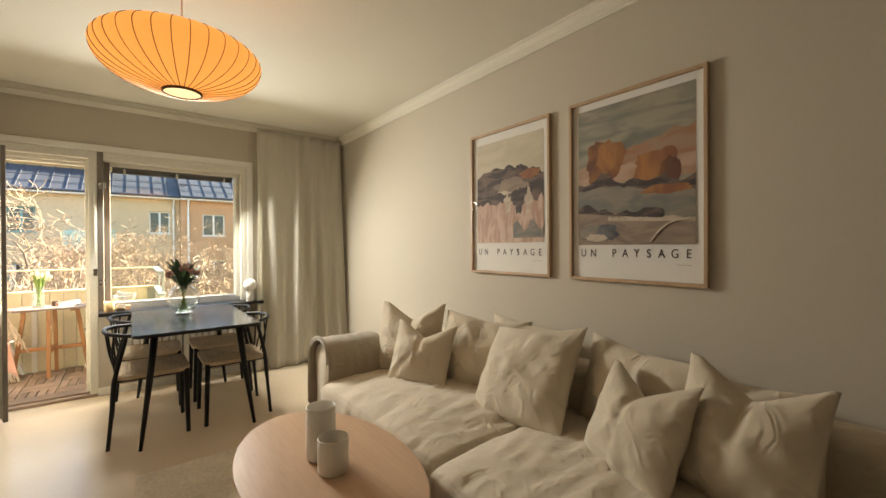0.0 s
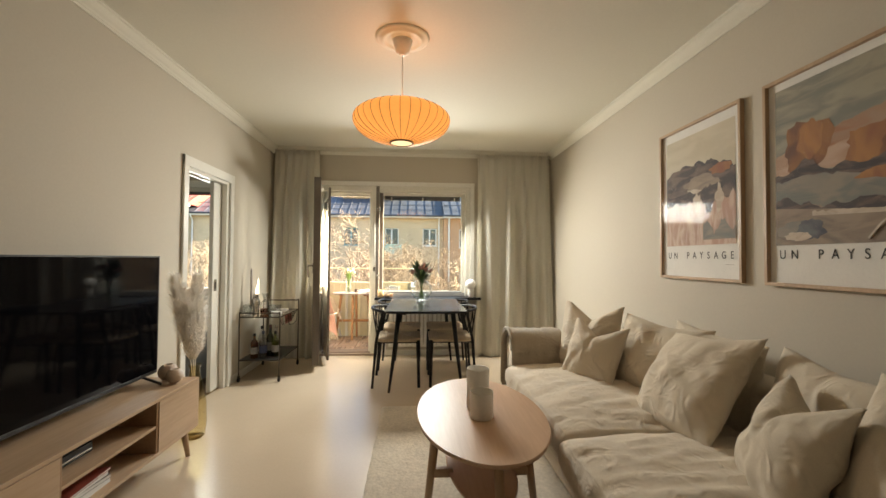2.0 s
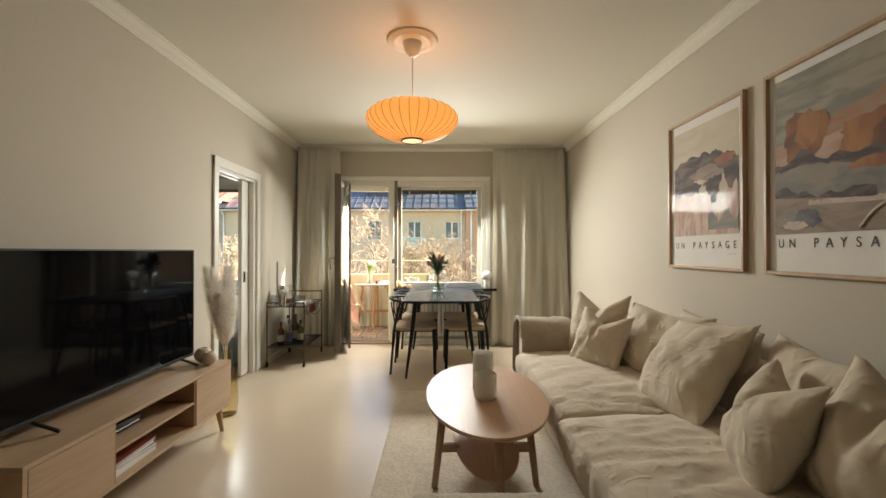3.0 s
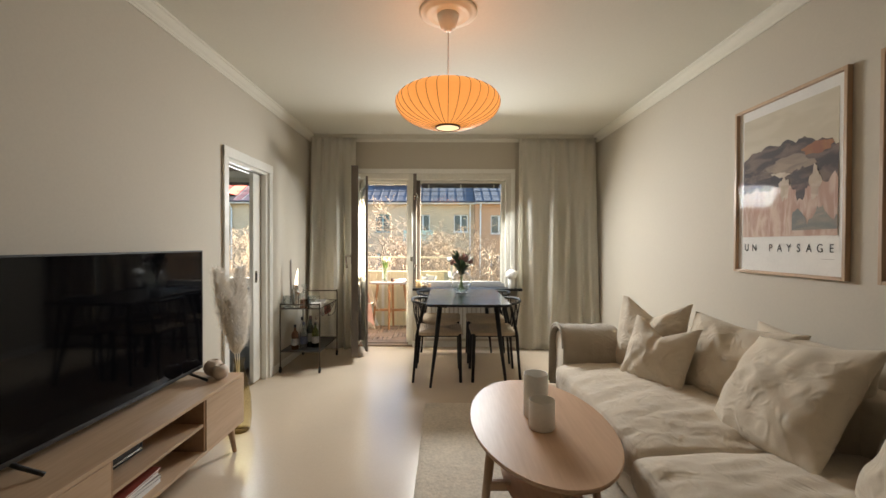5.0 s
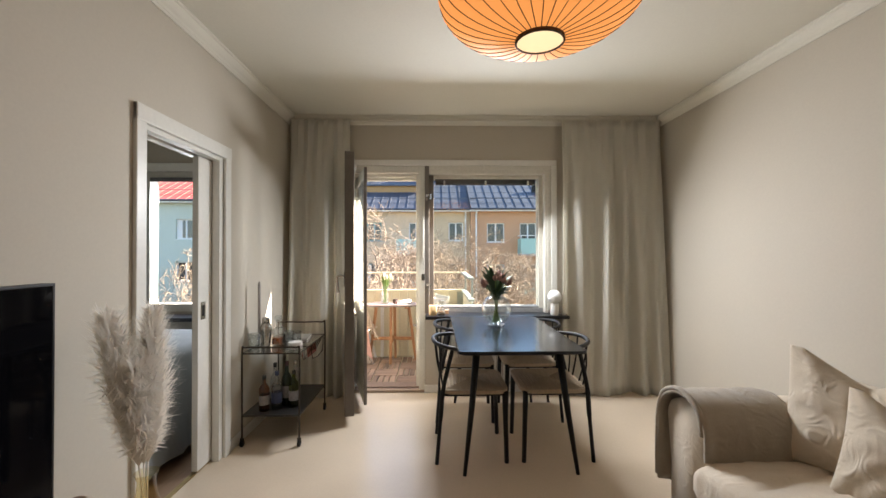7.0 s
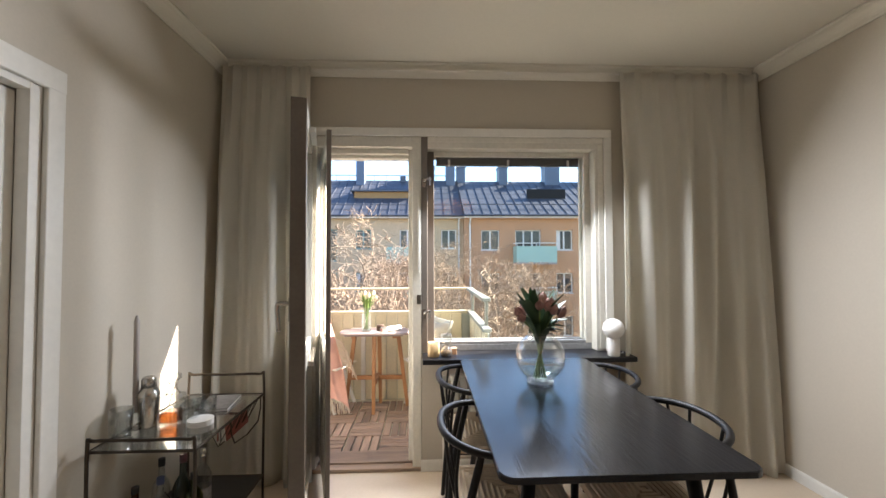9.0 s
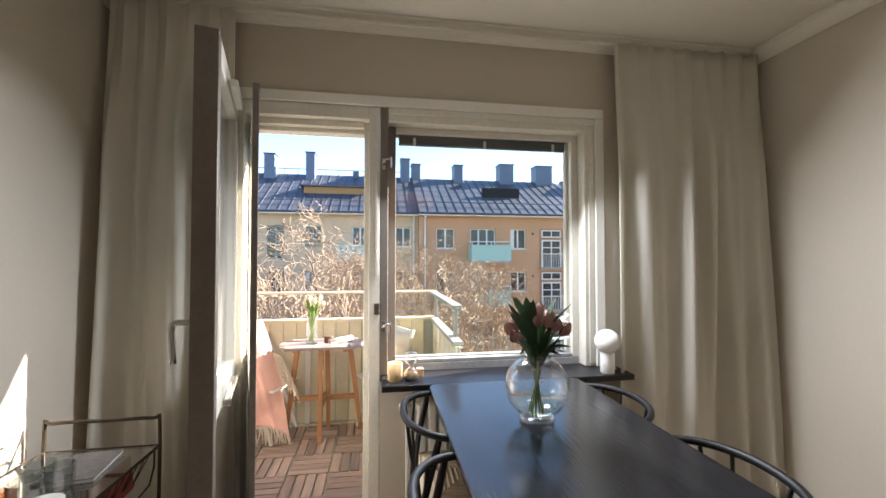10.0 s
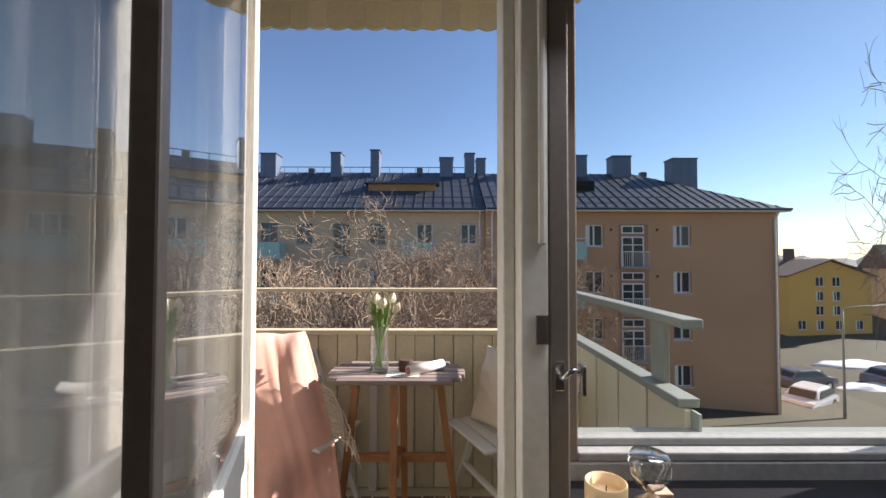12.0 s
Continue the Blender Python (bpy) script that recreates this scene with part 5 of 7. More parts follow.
for x in (-0.2, 0.2):
    for y in (-0.2, 0.2):
        part("foot", lathe([(0.015, 0.010), (0.018, 0.035)], 10, None, x, y), M_BLACK, pf)

# media bench and television
mb = thing("media_bench", pose(-0.995, 1.700, 0) @ Matrix.Diagonal((1, 1, 0.967, 1)), "pale oak media bench with an open middle and tapered legs", "media bench")
BX0, BX1, BY, Z0, Z1 = -0.195, 0.195, 0.68, 0.175, 0.482
part("top", box(BX0, BX1, -BY, BY, Z1 - 0.018, Z1, 0.002), M_OAK, mb)
part("bottom", box(BX0, BX1, -BY, BY, Z0, Z0 + 0.018, 0.002), M_OAK, mb)
for y in (-BY, BY - 0.018):
    part("side", box(BX0, BX1, y, y + 0.018, Z0 + 0.018, Z1 - 0.018, 0.001), M_OAK, mb)
for y in (-0.296, 0.280):
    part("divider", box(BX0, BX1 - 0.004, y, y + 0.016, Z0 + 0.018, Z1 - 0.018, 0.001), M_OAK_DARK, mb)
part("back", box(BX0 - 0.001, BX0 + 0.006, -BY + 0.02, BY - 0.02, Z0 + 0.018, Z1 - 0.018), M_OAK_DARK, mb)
part("shelf", box(BX0, BX1 - 0.006, -0.280, 0.280, 0.325, 0.340, 0.001), M_OAK, mb)
part("door", box(BX1 - 0.016, BX1 + 0.001, -BY + 0.019, -0.294, Z0 + 0.019, Z1 - 0.020, 0.001), M_OAK, mb, "flat oak door")
part("door", box(BX1 - 0.016, BX1 + 0.001, 0.294, BY - 0.019, Z0 + 0.019, Z1 - 0.020, 0.001), M_OAK, mb, "flat oak door")
for x in (-0.14, 0.14):
    for y in (-0.60, 0.62):
        part("leg", tube([(x * 1.12, y * 1.04, 0.0), (x, y, Z0 + 0.002)], [0.012, 0.021], 14), M_OAK_Z, mb, smooth=True)
tv = thing("television", pose(-1.022, 1.705, 0.466) @ Matrix.Diagonal((1, 1, 0.972, 1)), "large black flat television on the oak bench, switched off", "television")
part("screen", box(0.006, 0.012, -0.600, 0.600, 0.070, 0.755, 0.0), M_TVSCREEN, tv, "glossy black screen")
part("bezel", box(-0.028, 0.0065, -0.608, 0.608, 0.050, 0.764, 0.006), M_TVBODY, tv)
part("bezel_rim", box(0.0, 0.0135, -0.608, 0.608, 0.050, 0.068, 0.002), M_TVBODY, tv)
part("bezel_rim", box(0.0, 0.0135, -0.608, -0.601, 0.068, 0.764, 0.001), M_TVBODY, tv)
part("bezel_rim", box(0.0, 0.0135, 0.601, 0.608, 0.068, 0.764, 0.001), M_TVBODY, tv)
part("bezel_rim", box(0.0, 0.0135, -0.601, 0.601, 0.756, 0.764, 0.001), M_TVBODY, tv)
part("housing", box(-0.06, -0.027, -0.35, 0.35, 0.08, 0.50, 0.012), M_TVBODY, tv)
for y in (-0.44, 0.49):
    ft = part("foot", tube(smooth_path([(-0.10, y + 0.02, 0.006), (-0.03, y, 0.045), (0.0, y, 0.052), (0.04, y, 0.040), (0.10, y + 0.02, 0.006)]), 0.008, 8), M_TVBODY, tv, smooth=True)
decks = thing("media_box", pose(-1.02, 1.600, 0.3288), "flat black media box on the bench's shelf", "media box")
part("body", box(-0.10, 0.10, -0.16, 0.12, 0.0, 0.045, 0.004), M_TVBODY, decks)
part("front_strip", box(0.10, 0.102, -0.15, 0.11, 0.012, 0.020), M_STEEL, decks)
for i, (h, w, d, m, y, a) in enumerate(((0.022, 0.29, 0.22, M_PAPER, 1.60, 2), (0.016, 0.28, 0.21, M_GREY_PRINT, 1.605, -3), (0.012, 0.27, 0.21, M_PAPER, 1.60, 1), (0.009, 0.28, 0.215, M_RED_PRINT, 1.61, 4))):
    zb = 0.187 + sum(q for q in (0.022, 0.016, 0.012)[:i])
    bk = thing("magazine", pose(-0.95, y - 0.02, zb, 0, 0, a), "magazine in the stack inside the oak bench", "magazine", "stacked magazines")
    part("pages", box(-d / 2 + 0.002, d / 2 - 0.002, -w / 2 + 0.002, w / 2 - 0.002, 0.001, h - 0.001), M_PAPER, bk)
    part("cover", box(-d / 2, d / 2, -w / 2, w / 2, h - 0.0015, h), m, bk)
    part("back_cover", box(-d / 2, d / 2, -w / 2, w / 2, 0.0, 0.0012), m, bk)
def tealight_ball(m, r, label):
    b = thing("tealight_holder", m, label, "candle holder", "ceramic tealight holders")
    part("bowl", lathe([(r * max(0.30, math.sin(math.pi * k / 20)), r * 0.98 - r * math.cos(math.pi * k / 20) * (0.98 if k > 3 else 0.97)) for k in range(2, 18)] + [(r * 0.40, 2 * r * 0.86), (r * 0.38, 2 * r * 0.72)], 36), M_CERAMIC, b, smooth=True)
    part("tealight", lathe([(r * 0.36, 2 * r * 0.72), (r * 0.36, 2 * r * 0.80), (r * 0.05, 2 * r * 0.80)], 24), M_CANDLE, b, smooth=True)
tealight_ball(pose(-0.945, 2.310, 0.4665), 0.052, "round blush ceramic tealight holder on the bench")
tealight_ball(pose(-0.875, 2.255, 0.4665), 0.045, "small round blush ceramic tealight holder on the bench")

# pampas grass in a tall amber vase on the floor
pv = thing("floor_vase", pose(-0.950, 2.615, 0) @ Matrix.Diagonal((1, 1, 0.965, 1)), "tall amber glass floor vase holding pampas plumes", "vase")
part("glass", lathe([(0.060, 0.0), (0.070, 0.01), (0.078, 0.10), (0.072, 0.24), (0.050, 0.36), (0.032, 0.43), (0.030, 0.47), (0.040, 0.50)], 40, cap=False), M_AMBERGLASS, pv, "amber tinted glass", smooth=True)
part("bottom", lathe([(0.060, 0.0), (0.062, 0.006)], 40), M_AMBERGLASS, pv, smooth=True)
def plume(tip, seed, size):
    rnd = random.Random(seed)
    spine = smooth_path([(0, 0, 0.05), (tip[0] * 0.15, tip[1] * 0.15, 0.48), (tip[0] * 0.6, tip[1] * 0.6, 0.78), tip], 8)
    stem = part("stem", tube(spine, 0.003, 5), M_PAMPAS, pv)
    b = bmesh.new()
    n = len(spine)
    first = n // 3 + 1
    for i in range(3600):
        t = first + (n - 1 - first) * rnd.random()
        k = int(t)
        p = spine[k].lerp(spine[min(k + 1, n - 1)], t - k)
        f = (t - first) / (n - 1 - first)
        ln = size * (0.35 + 0.85 * math.sin(math.pi * min(1, 0.22 + 0.70 * f))) * (0.6 + 0.7 * rnd.random())
        a = rnd.random() * math.tau
        out = Vector((math.cos(a), math.sin(a), 0))
        q1 = p + out * ln * 0.30 + Vector((0, 0, ln * 0.50))
        q2 = p + out * ln * (0.42 + 0.30 * rnd.random()) + Vector((0, 0, ln * (1.00 - 0.65 * rnd.random())))
        s = Vector((-math.sin(a), math.cos(a), 0)) * (0.0009 + 0.0010 * rnd.random())
        v = [b.verts.new(x) for x in (p - s, p + s, q1 + s * 1.6, q1 - s * 1.6, q2)]
        b.faces.new((v[0], v[1], v[2], v[3]))
        b.faces.new((v[3], v[2], v[4]))
    part("plume", b, M_PAMPAS, stem, "fluffy pale pampas plume")
plume((-0.120, -0.040, 1.085), 1, 0.125)
plume((-0.045, 0.100, 1.090), 2, 0.125)
plume((-0.070, 0.020, 0.86), 3, 0.130)

# bar cart
cart = thing("bar_cart", pose(-0.975, 4.125, 0), "thin dark metal bar cart with a glass tray and castors", "bar cart")
CX, CY = 0.19, 0.313
def cart_end(y, top, name):
    part(name, tube(smooth_path([(-CX, y, 0.055), (-CX, y, 0.3), (-CX, y, top - 0.025), (-CX + 0.025, y, top), (0, y, top), (CX - 0.025, y, top), (CX, y, top - 0.025), (CX, y, 0.3), (CX, y, 0.055)], 5), 0.0065, 8), M_CARTMETAL, cart, smooth=True)
cart_end(-CY, 0.663, "end_frame")
cart_end(CY, 0.726, "end_frame")
for z in (0.622, 0.205):
    part("tray_frame", tube([(-CX, -CY, z), (CX, -CY, z), (CX, CY, z), (-CX, CY, z)], 0.006, 8, closed=True), M_CARTMETAL, cart)
part("glass_tray", box(-CX + 0.003, CX - 0.003, -CY + 0.003, CY - 0.003, 0.620, 0.625), M_CLEAR, cart, "clear glass tray")
part("lower_shelf", box(-CX + 0.003, CX - 0.003, -CY + 0.003, CY - 0.003, 0.203, 0.209), M_SHELFBLACK, cart, "black metal lower shelf")
for x in (-CX, CX):
    for y in (-CY, CY):
        w = part("castor", lathe([(0.020, -0.009), (0.024, -0.006), (0.024, 0.006), (0.020, 0.009)], 20), M_BLACK, cart, smooth=True, at=pose(x, y, 0.024, 0, 90, 0))
        part("fork", box(-0.034, 0.0, -0.004, 0.004, -0.013, 0.013, 0.002), M_CARTMETAL, w)
basket = part("magazine_basket", tube(smooth_path([(CX - 0.01, -0.02, 0.622), (CX - 0.01, 0.02, 0.50), (CX - 0.01, 0.27, 0.50), (CX - 0.01, 0.30, 0.622)], 2), 0.0035, 6), M_CARTMETAL, cart, "wire magazine basket under the tray")
for side in (CX - 0.005, CX - 0.13):
    for k in range(9):
        y = -0.01 + 0.035 * k
        part("wire", tube([(side, y, 0.622), (CX - 0.065, y + (0.016 if k % 2 else -0.016) + 0.01, 0.50)], 0.002, 5), M_CARTMETAL, basket)
part("wire", tube([(CX - 0.065, 0.0, 0.50), (CX - 0.065, 0.28, 0.50)], 0.003, 5), M_CARTMETAL, basket)
for k, m in enumerate((M_RED_PRINT, M_PAPER, M_GREY_PRINT, M_RED_PRINT)):
    mg = thing("magazine", pose(-0.840 - 0.014 * k, 4.265, 0.503, 0, -6 + 3 * k, 0), "magazine standing in the cart's wire basket", "magazine", "magazines in the basket")
    part("pages", box(-0.003, 0.003, -0.11, 0.11, 0.0, 0.115), M_PAPER, mg)
    part("cover", box(0.003, 0.0045, -0.111, 0.111, 0.0, 0.117), m, mg)

TZ = 0.625
ch = thing("candlestick", pose(-1.140, 4.015, TZ), "tall grey candle in a low glass candlestick on the cart", "candlestick")
part("holder", lathe([(0.030, 0.0), (0.032, 0.006), (0.012, 0.02), (0.010, 0.06), (0.015, 0.075)], 24), M_CLEAR, ch, smooth=True)
part("taper", lathe([(0.0105, 0.065), (0.0105, 0.44), (0.004, 0.465)], 16), M_GREYWAX, ch, smooth=True)
sk = thing("cocktail_shaker", pose(-1.100, 4.035, TZ), "brushed steel cocktail shaker on the glass tray", "shaker")
part("body", lathe([(0.030, 0), (0.032, 0.004), (0.041, 0.13), (0.041, 0.135), (0.028, 0.165)], 32), M_STEEL, sk, smooth=True)
part("cap", lathe([(0.028, 0.165), (0.026, 0.200), (0.022, 0.206)], 32), M_STEEL, sk, smooth=True)
gb = thing("glass_tumbler", pose(-1.150, 3.950, TZ), "clear drinking glass on the cart's tray", "glass")
part("glass", lathe([(0.036, 0), (0.038, 0.004), (0.041, 0.105), (0.039, 0.105), (0.036, 0.012)], 28), M_CLEAR, gb, smooth=True)
dc = thing("decanter", pose(-1.020, 4.065, TZ), "cut glass decanter with amber whiskey on the cart", "decanter")
part("body", box(-0.040, 0.040, -0.040, 0.040, 0.0, 0.125, 0.012), M_CLEAR, dc, smooth=True)
part("neck", lathe([(0.030, 0.125), (0.016, 0.145), (0.016, 0.165), (0.022, 0.170)], 24), M_CLEAR, dc, smooth=True)
part("stopper", lathe([(0.014, 0.168), (0.022, 0.180), (0.032, 0.190), (0.032, 0.205), (0.024, 0.212)], 12), M_CLEAR, dc)
part("whiskey", box(-0.036, 0.036, -0.036, 0.036, 0.008, 0.055, 0.01), M_WHISKEY, dc, "amber whiskey")
for x, y in ((-0.95, 4.07), (-0.92, 4.15), (-0.985, 4.17)):
    t = thing("whiskey_glass", pose(x, y, TZ), "low cut whiskey glass on the tray", "glass", "whiskey glasses")
    part("glass", lathe([(0.032, 0), (0.036, 0.006), (0.040, 0.080), (0.037, 0.080), (0.033, 0.018)], 10), M_CLEAR, t)
co = thing("coaster_stack", pose(-0.895, 4.050, TZ), "stack of white round coasters on the tray", "coasters")
for k in range(4):
    part("coaster", lathe([(0.050, 0.006 * k), (0.051, 0.006 * k + 0.004), (0.049, 0.006 * k + 0.005)], 28), M_PAPER, co)
bks = thing("book", pose(-0.935, 4.280, TZ, 0, 0, 8), "closed pale book on the glass tray", "book")
part("pages", box(-0.07, 0.07, -0.10, 0.10, 0.002, 0.012), M_PAPER, bks)
part("cover", box(-0.072, 0.072, -0.102, 0.102, 0.012, 0.0145), M_GREY_PRINT, bks)
part("back_cover", box(-0.072, 0.072, -0.102, 0.102, 0.0, 0.002), M_GREY_PRINT, bks)
def bottle(x, y, r, h, mat, capmat, label, labelmat=M_GREY_PRINT, shoulder=0.62):
    b = thing("bottle", pose(x, y, 0.209), label, "bottle", "bottles on the cart's shelf")
    part("body", lathe([(r * 0.9, 0), (r, 0.006), (r, h * shoulder), (r * 0.8, h * (shoulder + 0.07)), (r * 0.36, h * (shoulder + 0.16)), (r * 0.33, h * 0.95)], 24), mat, b, smooth=True)
    part("cap", lathe([(r * 0.37, h * 0.90), (r * 0.38, h * 0.905), (r * 0.38, h), (r * 0.33, h * 1.003)], 20), capmat, b, smooth=True)
    part("label", lathe([(r * 1.006, h * 0.18), (r * 1.006, h * 0.45)], 24, cap=False), labelmat, b, smooth=True)
M_DARKBOTTLE = surface("dark_bottle_glass", (0.015, 0.02, 0.012), 0.1, 0.2, 6, 40, 0.0)
M_BLUELABEL = surface("navy_label", (0.03, 0.04, 0.09), 0.5, 0.1, 10, 60, 0.0)
M_GREENB = pane_glass("green_bottle_glass", (0.55, 0.62, 0.25), base=0.05)
bottle(-1.055, 3.900, 0.034, 0.24, M_WHISKEY, M_BLACK, "amber spirits bottle on the cart's lower shelf")
bottle(-0.980, 3.930, 0.036, 0.26, M_CLEAR, M_BLUELABEL, "clear spirits bottle with a dark blue cap", M_BLUELABEL)
bottle(-1.020, 4.000, 0.033, 0.30, M_CLEAR, M_BLACK, "tall clear spirits bottle with a black cap")
bottle(-0.940, 4.010, 0.037, 0.31, M_DARKBOTTLE, M_BURGUNDY, "dark wine bottle with a burgundy capsule", M_GREY_PRINT, 0.58)
bottle(-0.880, 3.980, 0.034, 0.25, M_GREENB, M_BLACK, "pale green bottle with a black cap")
bottle(-0.910, 4.100, 0.035, 0.29, M_CLEAR, M_STEEL, "clear gin bottle with a metal cap")


# ---- balcony ----
BX_L, BX_R, BY0, BY1 = -2.0, 0.500, YF + WT, 6.24
setting("balcony_slab", box(BX_L, BX_R, BY0, BY1, -0.22, -0.028), M_PLASTER, "concrete balcony slab", "balcony floor")
setting("balcony_slab_above", box(BX_L, BX_R, BY0, BY1 + 0.05, 2.67, 2.87), M_PLASTER, "underside of the balcony above", "balcony ceiling")
para = thing("balcony_parapet", pose(0, 0, 0), "cream painted board parapet with a grey handrail", "balcony railing", kind="structure")
W = 0.105
nb = int((BX_R - BX_L) / W)
for i in range(nb):
    x = BX_L + i * W
    part("board", box(x + 0.002, x + W - 0.002, BY1 - 0.016 + (0.004 if i % 2 else 0), BY1 + 0.002, -0.02, 0.80, 0.003), M_PLASTER, para)
for i in range(11):
    y = 5.13 + i * W
    if y + W < BY1 - 0.02:
        part("board", box(BX_R - 0.016 + (0.004 if i % 2 else 0), BX_R + 0.002, y + 0.002, y + W - 0.002, -0.02, 0.80, 0.003), M_PLASTER, para)
part("backing_sheet", box(BX_L, BX_R + 0.012, BY1 + 0.003, BY1 + 0.010, -0.2, 0.80), M_PARAPET_OUT, para)
part("backing_sheet", box(BX_R + 0.003, BX_R + 0.010, 5.10, BY1 + 0.002, -0.2, 0.80), M_PARAPET_OUT, para)
part("cap_board", box(BX_L, BX_R + 0.03, BY1 - 0.035, BY1 + 0.030, 0.802, 0.828, 0.004), M_PLASTER, para)
part("cap_board", box(BX_R - 0.030, BX_R + 0.032, 5.14, BY1 - 0.036, 0.802, 0.828, 0.004), M_RAIL, para)
part("handrail", box(BX_L, BX_R + 0.03, BY1 - 0.030, BY1 + 0.030, 1.034, 1.052, 0.005), M_PLASTER, para)
part("handrail", box(BX_R - 0.040, BX_R + 0.020, 5.10, BY1 - 0.031, 1.025, 1.052, 0.005), M_RAIL, para)
for x, y in ((BX_R, 5.32), (BX_R, BY1 - 0.03), (BX_L + 0.03, BY1)):
    part("post", box(x - 0.032, x + 0.032, y - 0.032, y + 0.032, 0.10 if x == BX_R else 0.828, 1.034, 0.003) if x != BX_R else box(x + 0.012, x + 0.030, y - 0.040, y + 0.040, 0.0, 1.026, 0.003), M_RAIL, para)
part("inner_post", box(-0.56, -0.52, BY1 - 0.045, BY1 - 0.018, -0.02, 0.80, 0.003), M_CHAIRWHITE, para)
# scalloped valance boards under the slab above
val = thing("balcony_valance", pose(0, 0, 0), "cream scalloped boards along the balcony above", "valance", kind="structure")
def scallop(w):
    b = bmesh.new()
    pts = [(0, 0.17), (0, 0.012)] + [(w * k / 6, 0.012 - 0.014 * math.sin(math.pi * k / 6)) for k in range(1, 6)] + [(w, 0.012), (w, 0.17)]
    f = [b.verts.new((x, 0, z)) for x, z in pts]
    g = [b.verts.new((x, 0.018, z)) for x, z in pts]
    for k in range(len(pts)):
        b.faces.new((f[k], f[(k + 1) % len(pts)], g[(k + 1) % len(pts)], g[k]))
    b.faces.new(f)
    b.faces.new(list(reversed(g)))
    return mesh_of("valance_board", b, M_PLASTER)
vm = scallop(0.106)
for i in range(23):
    o = new("valance_board", vm)
    o.parent, o.matrix_basis = val, pose(BX_L + i * 0.107, BY1 + 0.03 + (0.003 if i % 2 else 0), 2.515)
for i in range(8):
    o = new("valance_board", vm)
    o.parent, o.matrix_basis = val, pose(BX_R + 0.02 + (0.003 if i % 2 else 0), 5.20 + i * 0.107, 2.515, 0, 0, 90)
for i in range(9):
    part("ceiling_board", box(BX_L, BX_R, BY0 + 0.004 + i * 0.115, BY0 + 0.115 + i * 0.115, 2.655, 2.670, 0.003), M_PLASTER, val)

# deck tiles: alternating squares of slats
deck = thing("deck_tiles", pose(0, 0, 0), "weathered brown wooden deck tiles laid in alternating squares", "deck", kind="structure")
TS, NS = 0.252, 4
sw = (TS - 0.006) / NS
slat_x = mesh_of("deck_slat", box(-TS / 2 + 0.004, TS / 2 - 0.004, -sw / 2 + 0.005, sw / 2 - 0.005, -0.016, 0.0, 0.002, segs=1), M_DECK)
slat_x.transform(Matrix.Rotation(radians(90), 4, "Z"))
for i in range(8):
    for j in range(4):
        cx, cy = 0.355 - i * TS, 5.25 + j * TS
        for k in range(NS):
            o = new("deck_slat", slat_x)
            off = -TS / 2 + 0.003 + sw * (k + 0.5)
            o.parent = deck
            o.matrix_basis = pose(cx + off, cy, -0.006) if (i + j) % 2 else pose(cx, cy + off, -0.006, 0, 0, 90)

# bistro table
bt = thing("bistro_table", pose(-0.385, 5.945, 0) @ Matrix.Diagonal((1.04, 1, 1.022, 1)), "small oval slatted wooden balcony table with crossed legs", "table")
R, RY, NSL = 0.305, 0.172, 7
for k in range(NSL):
    y = -RY + 2 * RY * (k + 0.5) / NSL
    hx = R * math.sqrt(max(0.05, 1 - (max(0.0, abs(y) - 0.018) / RY) ** 2)) ** 0.55
    part("slat", box(-hx, hx, y - RY / NSL + 0.004, y + RY / NSL - 0.004, 0.650, 0.672, 0.005), M_SLAT, bt)
for x in (-0.17, 0.17):
    part("batten", box(x - 0.018, x + 0.018, -0.15, 0.15, 0.630, 0.650, 0.003), M_ACACIA, bt)
for x, y in ((-0.235, 0.04), (0.235, 0.05), (-0.005, -0.12), (0.02, 0.13)):
    part("leg", tube([(x * 1.14, y * 1.14, -0.006), (x * 0.80, y * 0.80, 0.640)], [0.019, 0.024], 4), M_ACACIA, bt)
part("stretcher", box(-0.225, 0.225, 0.030, 0.060, 0.235, 0.270, 0.003), M_ACACIA, bt)
part("stretcher", box(-0.012, 0.018, -0.115, 0.125, 0.236, 0.270, 0.003), M_ACACIA, bt)
tv2 = thing("tulip_vase", pose(-0.470, 5.935, 0.6870), "tall clear glass vase of white tulips on the balcony table", "vase")
part("glass", lathe([(0.040, 0.0), (0.044, 0.004), (0.044, 0.050), (0.041, 0.175), (0.044, 0.21)], 32, cap=False), M_VASEGLASS, tv2, smooth=True)
part("base", lathe([(0.040, 0.0), (0.042, 0.012)], 32), M_VASEGLASS, tv2, smooth=True)
part("water", lathe([(0.040, 0.013), (0.040, 0.10)], 28), M_WATER, tv2, smooth=True)
bouquet(tv2, 0.015, 0.17, 0.36, 8, 9, M_TULIP_WHITE, M_LEAF_PALE, M_LEAF_PALE, (0.055, 0.019), 0.085, 9, 0.016)
cupb = thing("candle_lantern", pose(-0.344, 5.925, 0.6870), "small dark wicker candle lantern on the balcony table", "lantern")
part("basket", lathe([(0.028, 0), (0.032, 0.004), (0.033, 0.050), (0.030, 0.055)], 12), M_BASKET, cupb)
for z in (0.012, 0.026, 0.040):
    part("hoop", tube([(0.034 * math.cos(k * math.tau / 14), 0.034 * math.sin(k * math.tau / 14), z) for k in range(14)], 0.003, 6, closed=True), M_BASKET, cupb)
news = thing("rolled_newspaper", pose(-0.257, 5.90, 0.6870), "rolled newspaper lying on the balcony table", "newspaper")
part("roll", tube([(-0.07, -0.055, 0.023), (0.085, 0.06, 0.024)], 0.023, 16), M_PAPER, news, smooth=True)
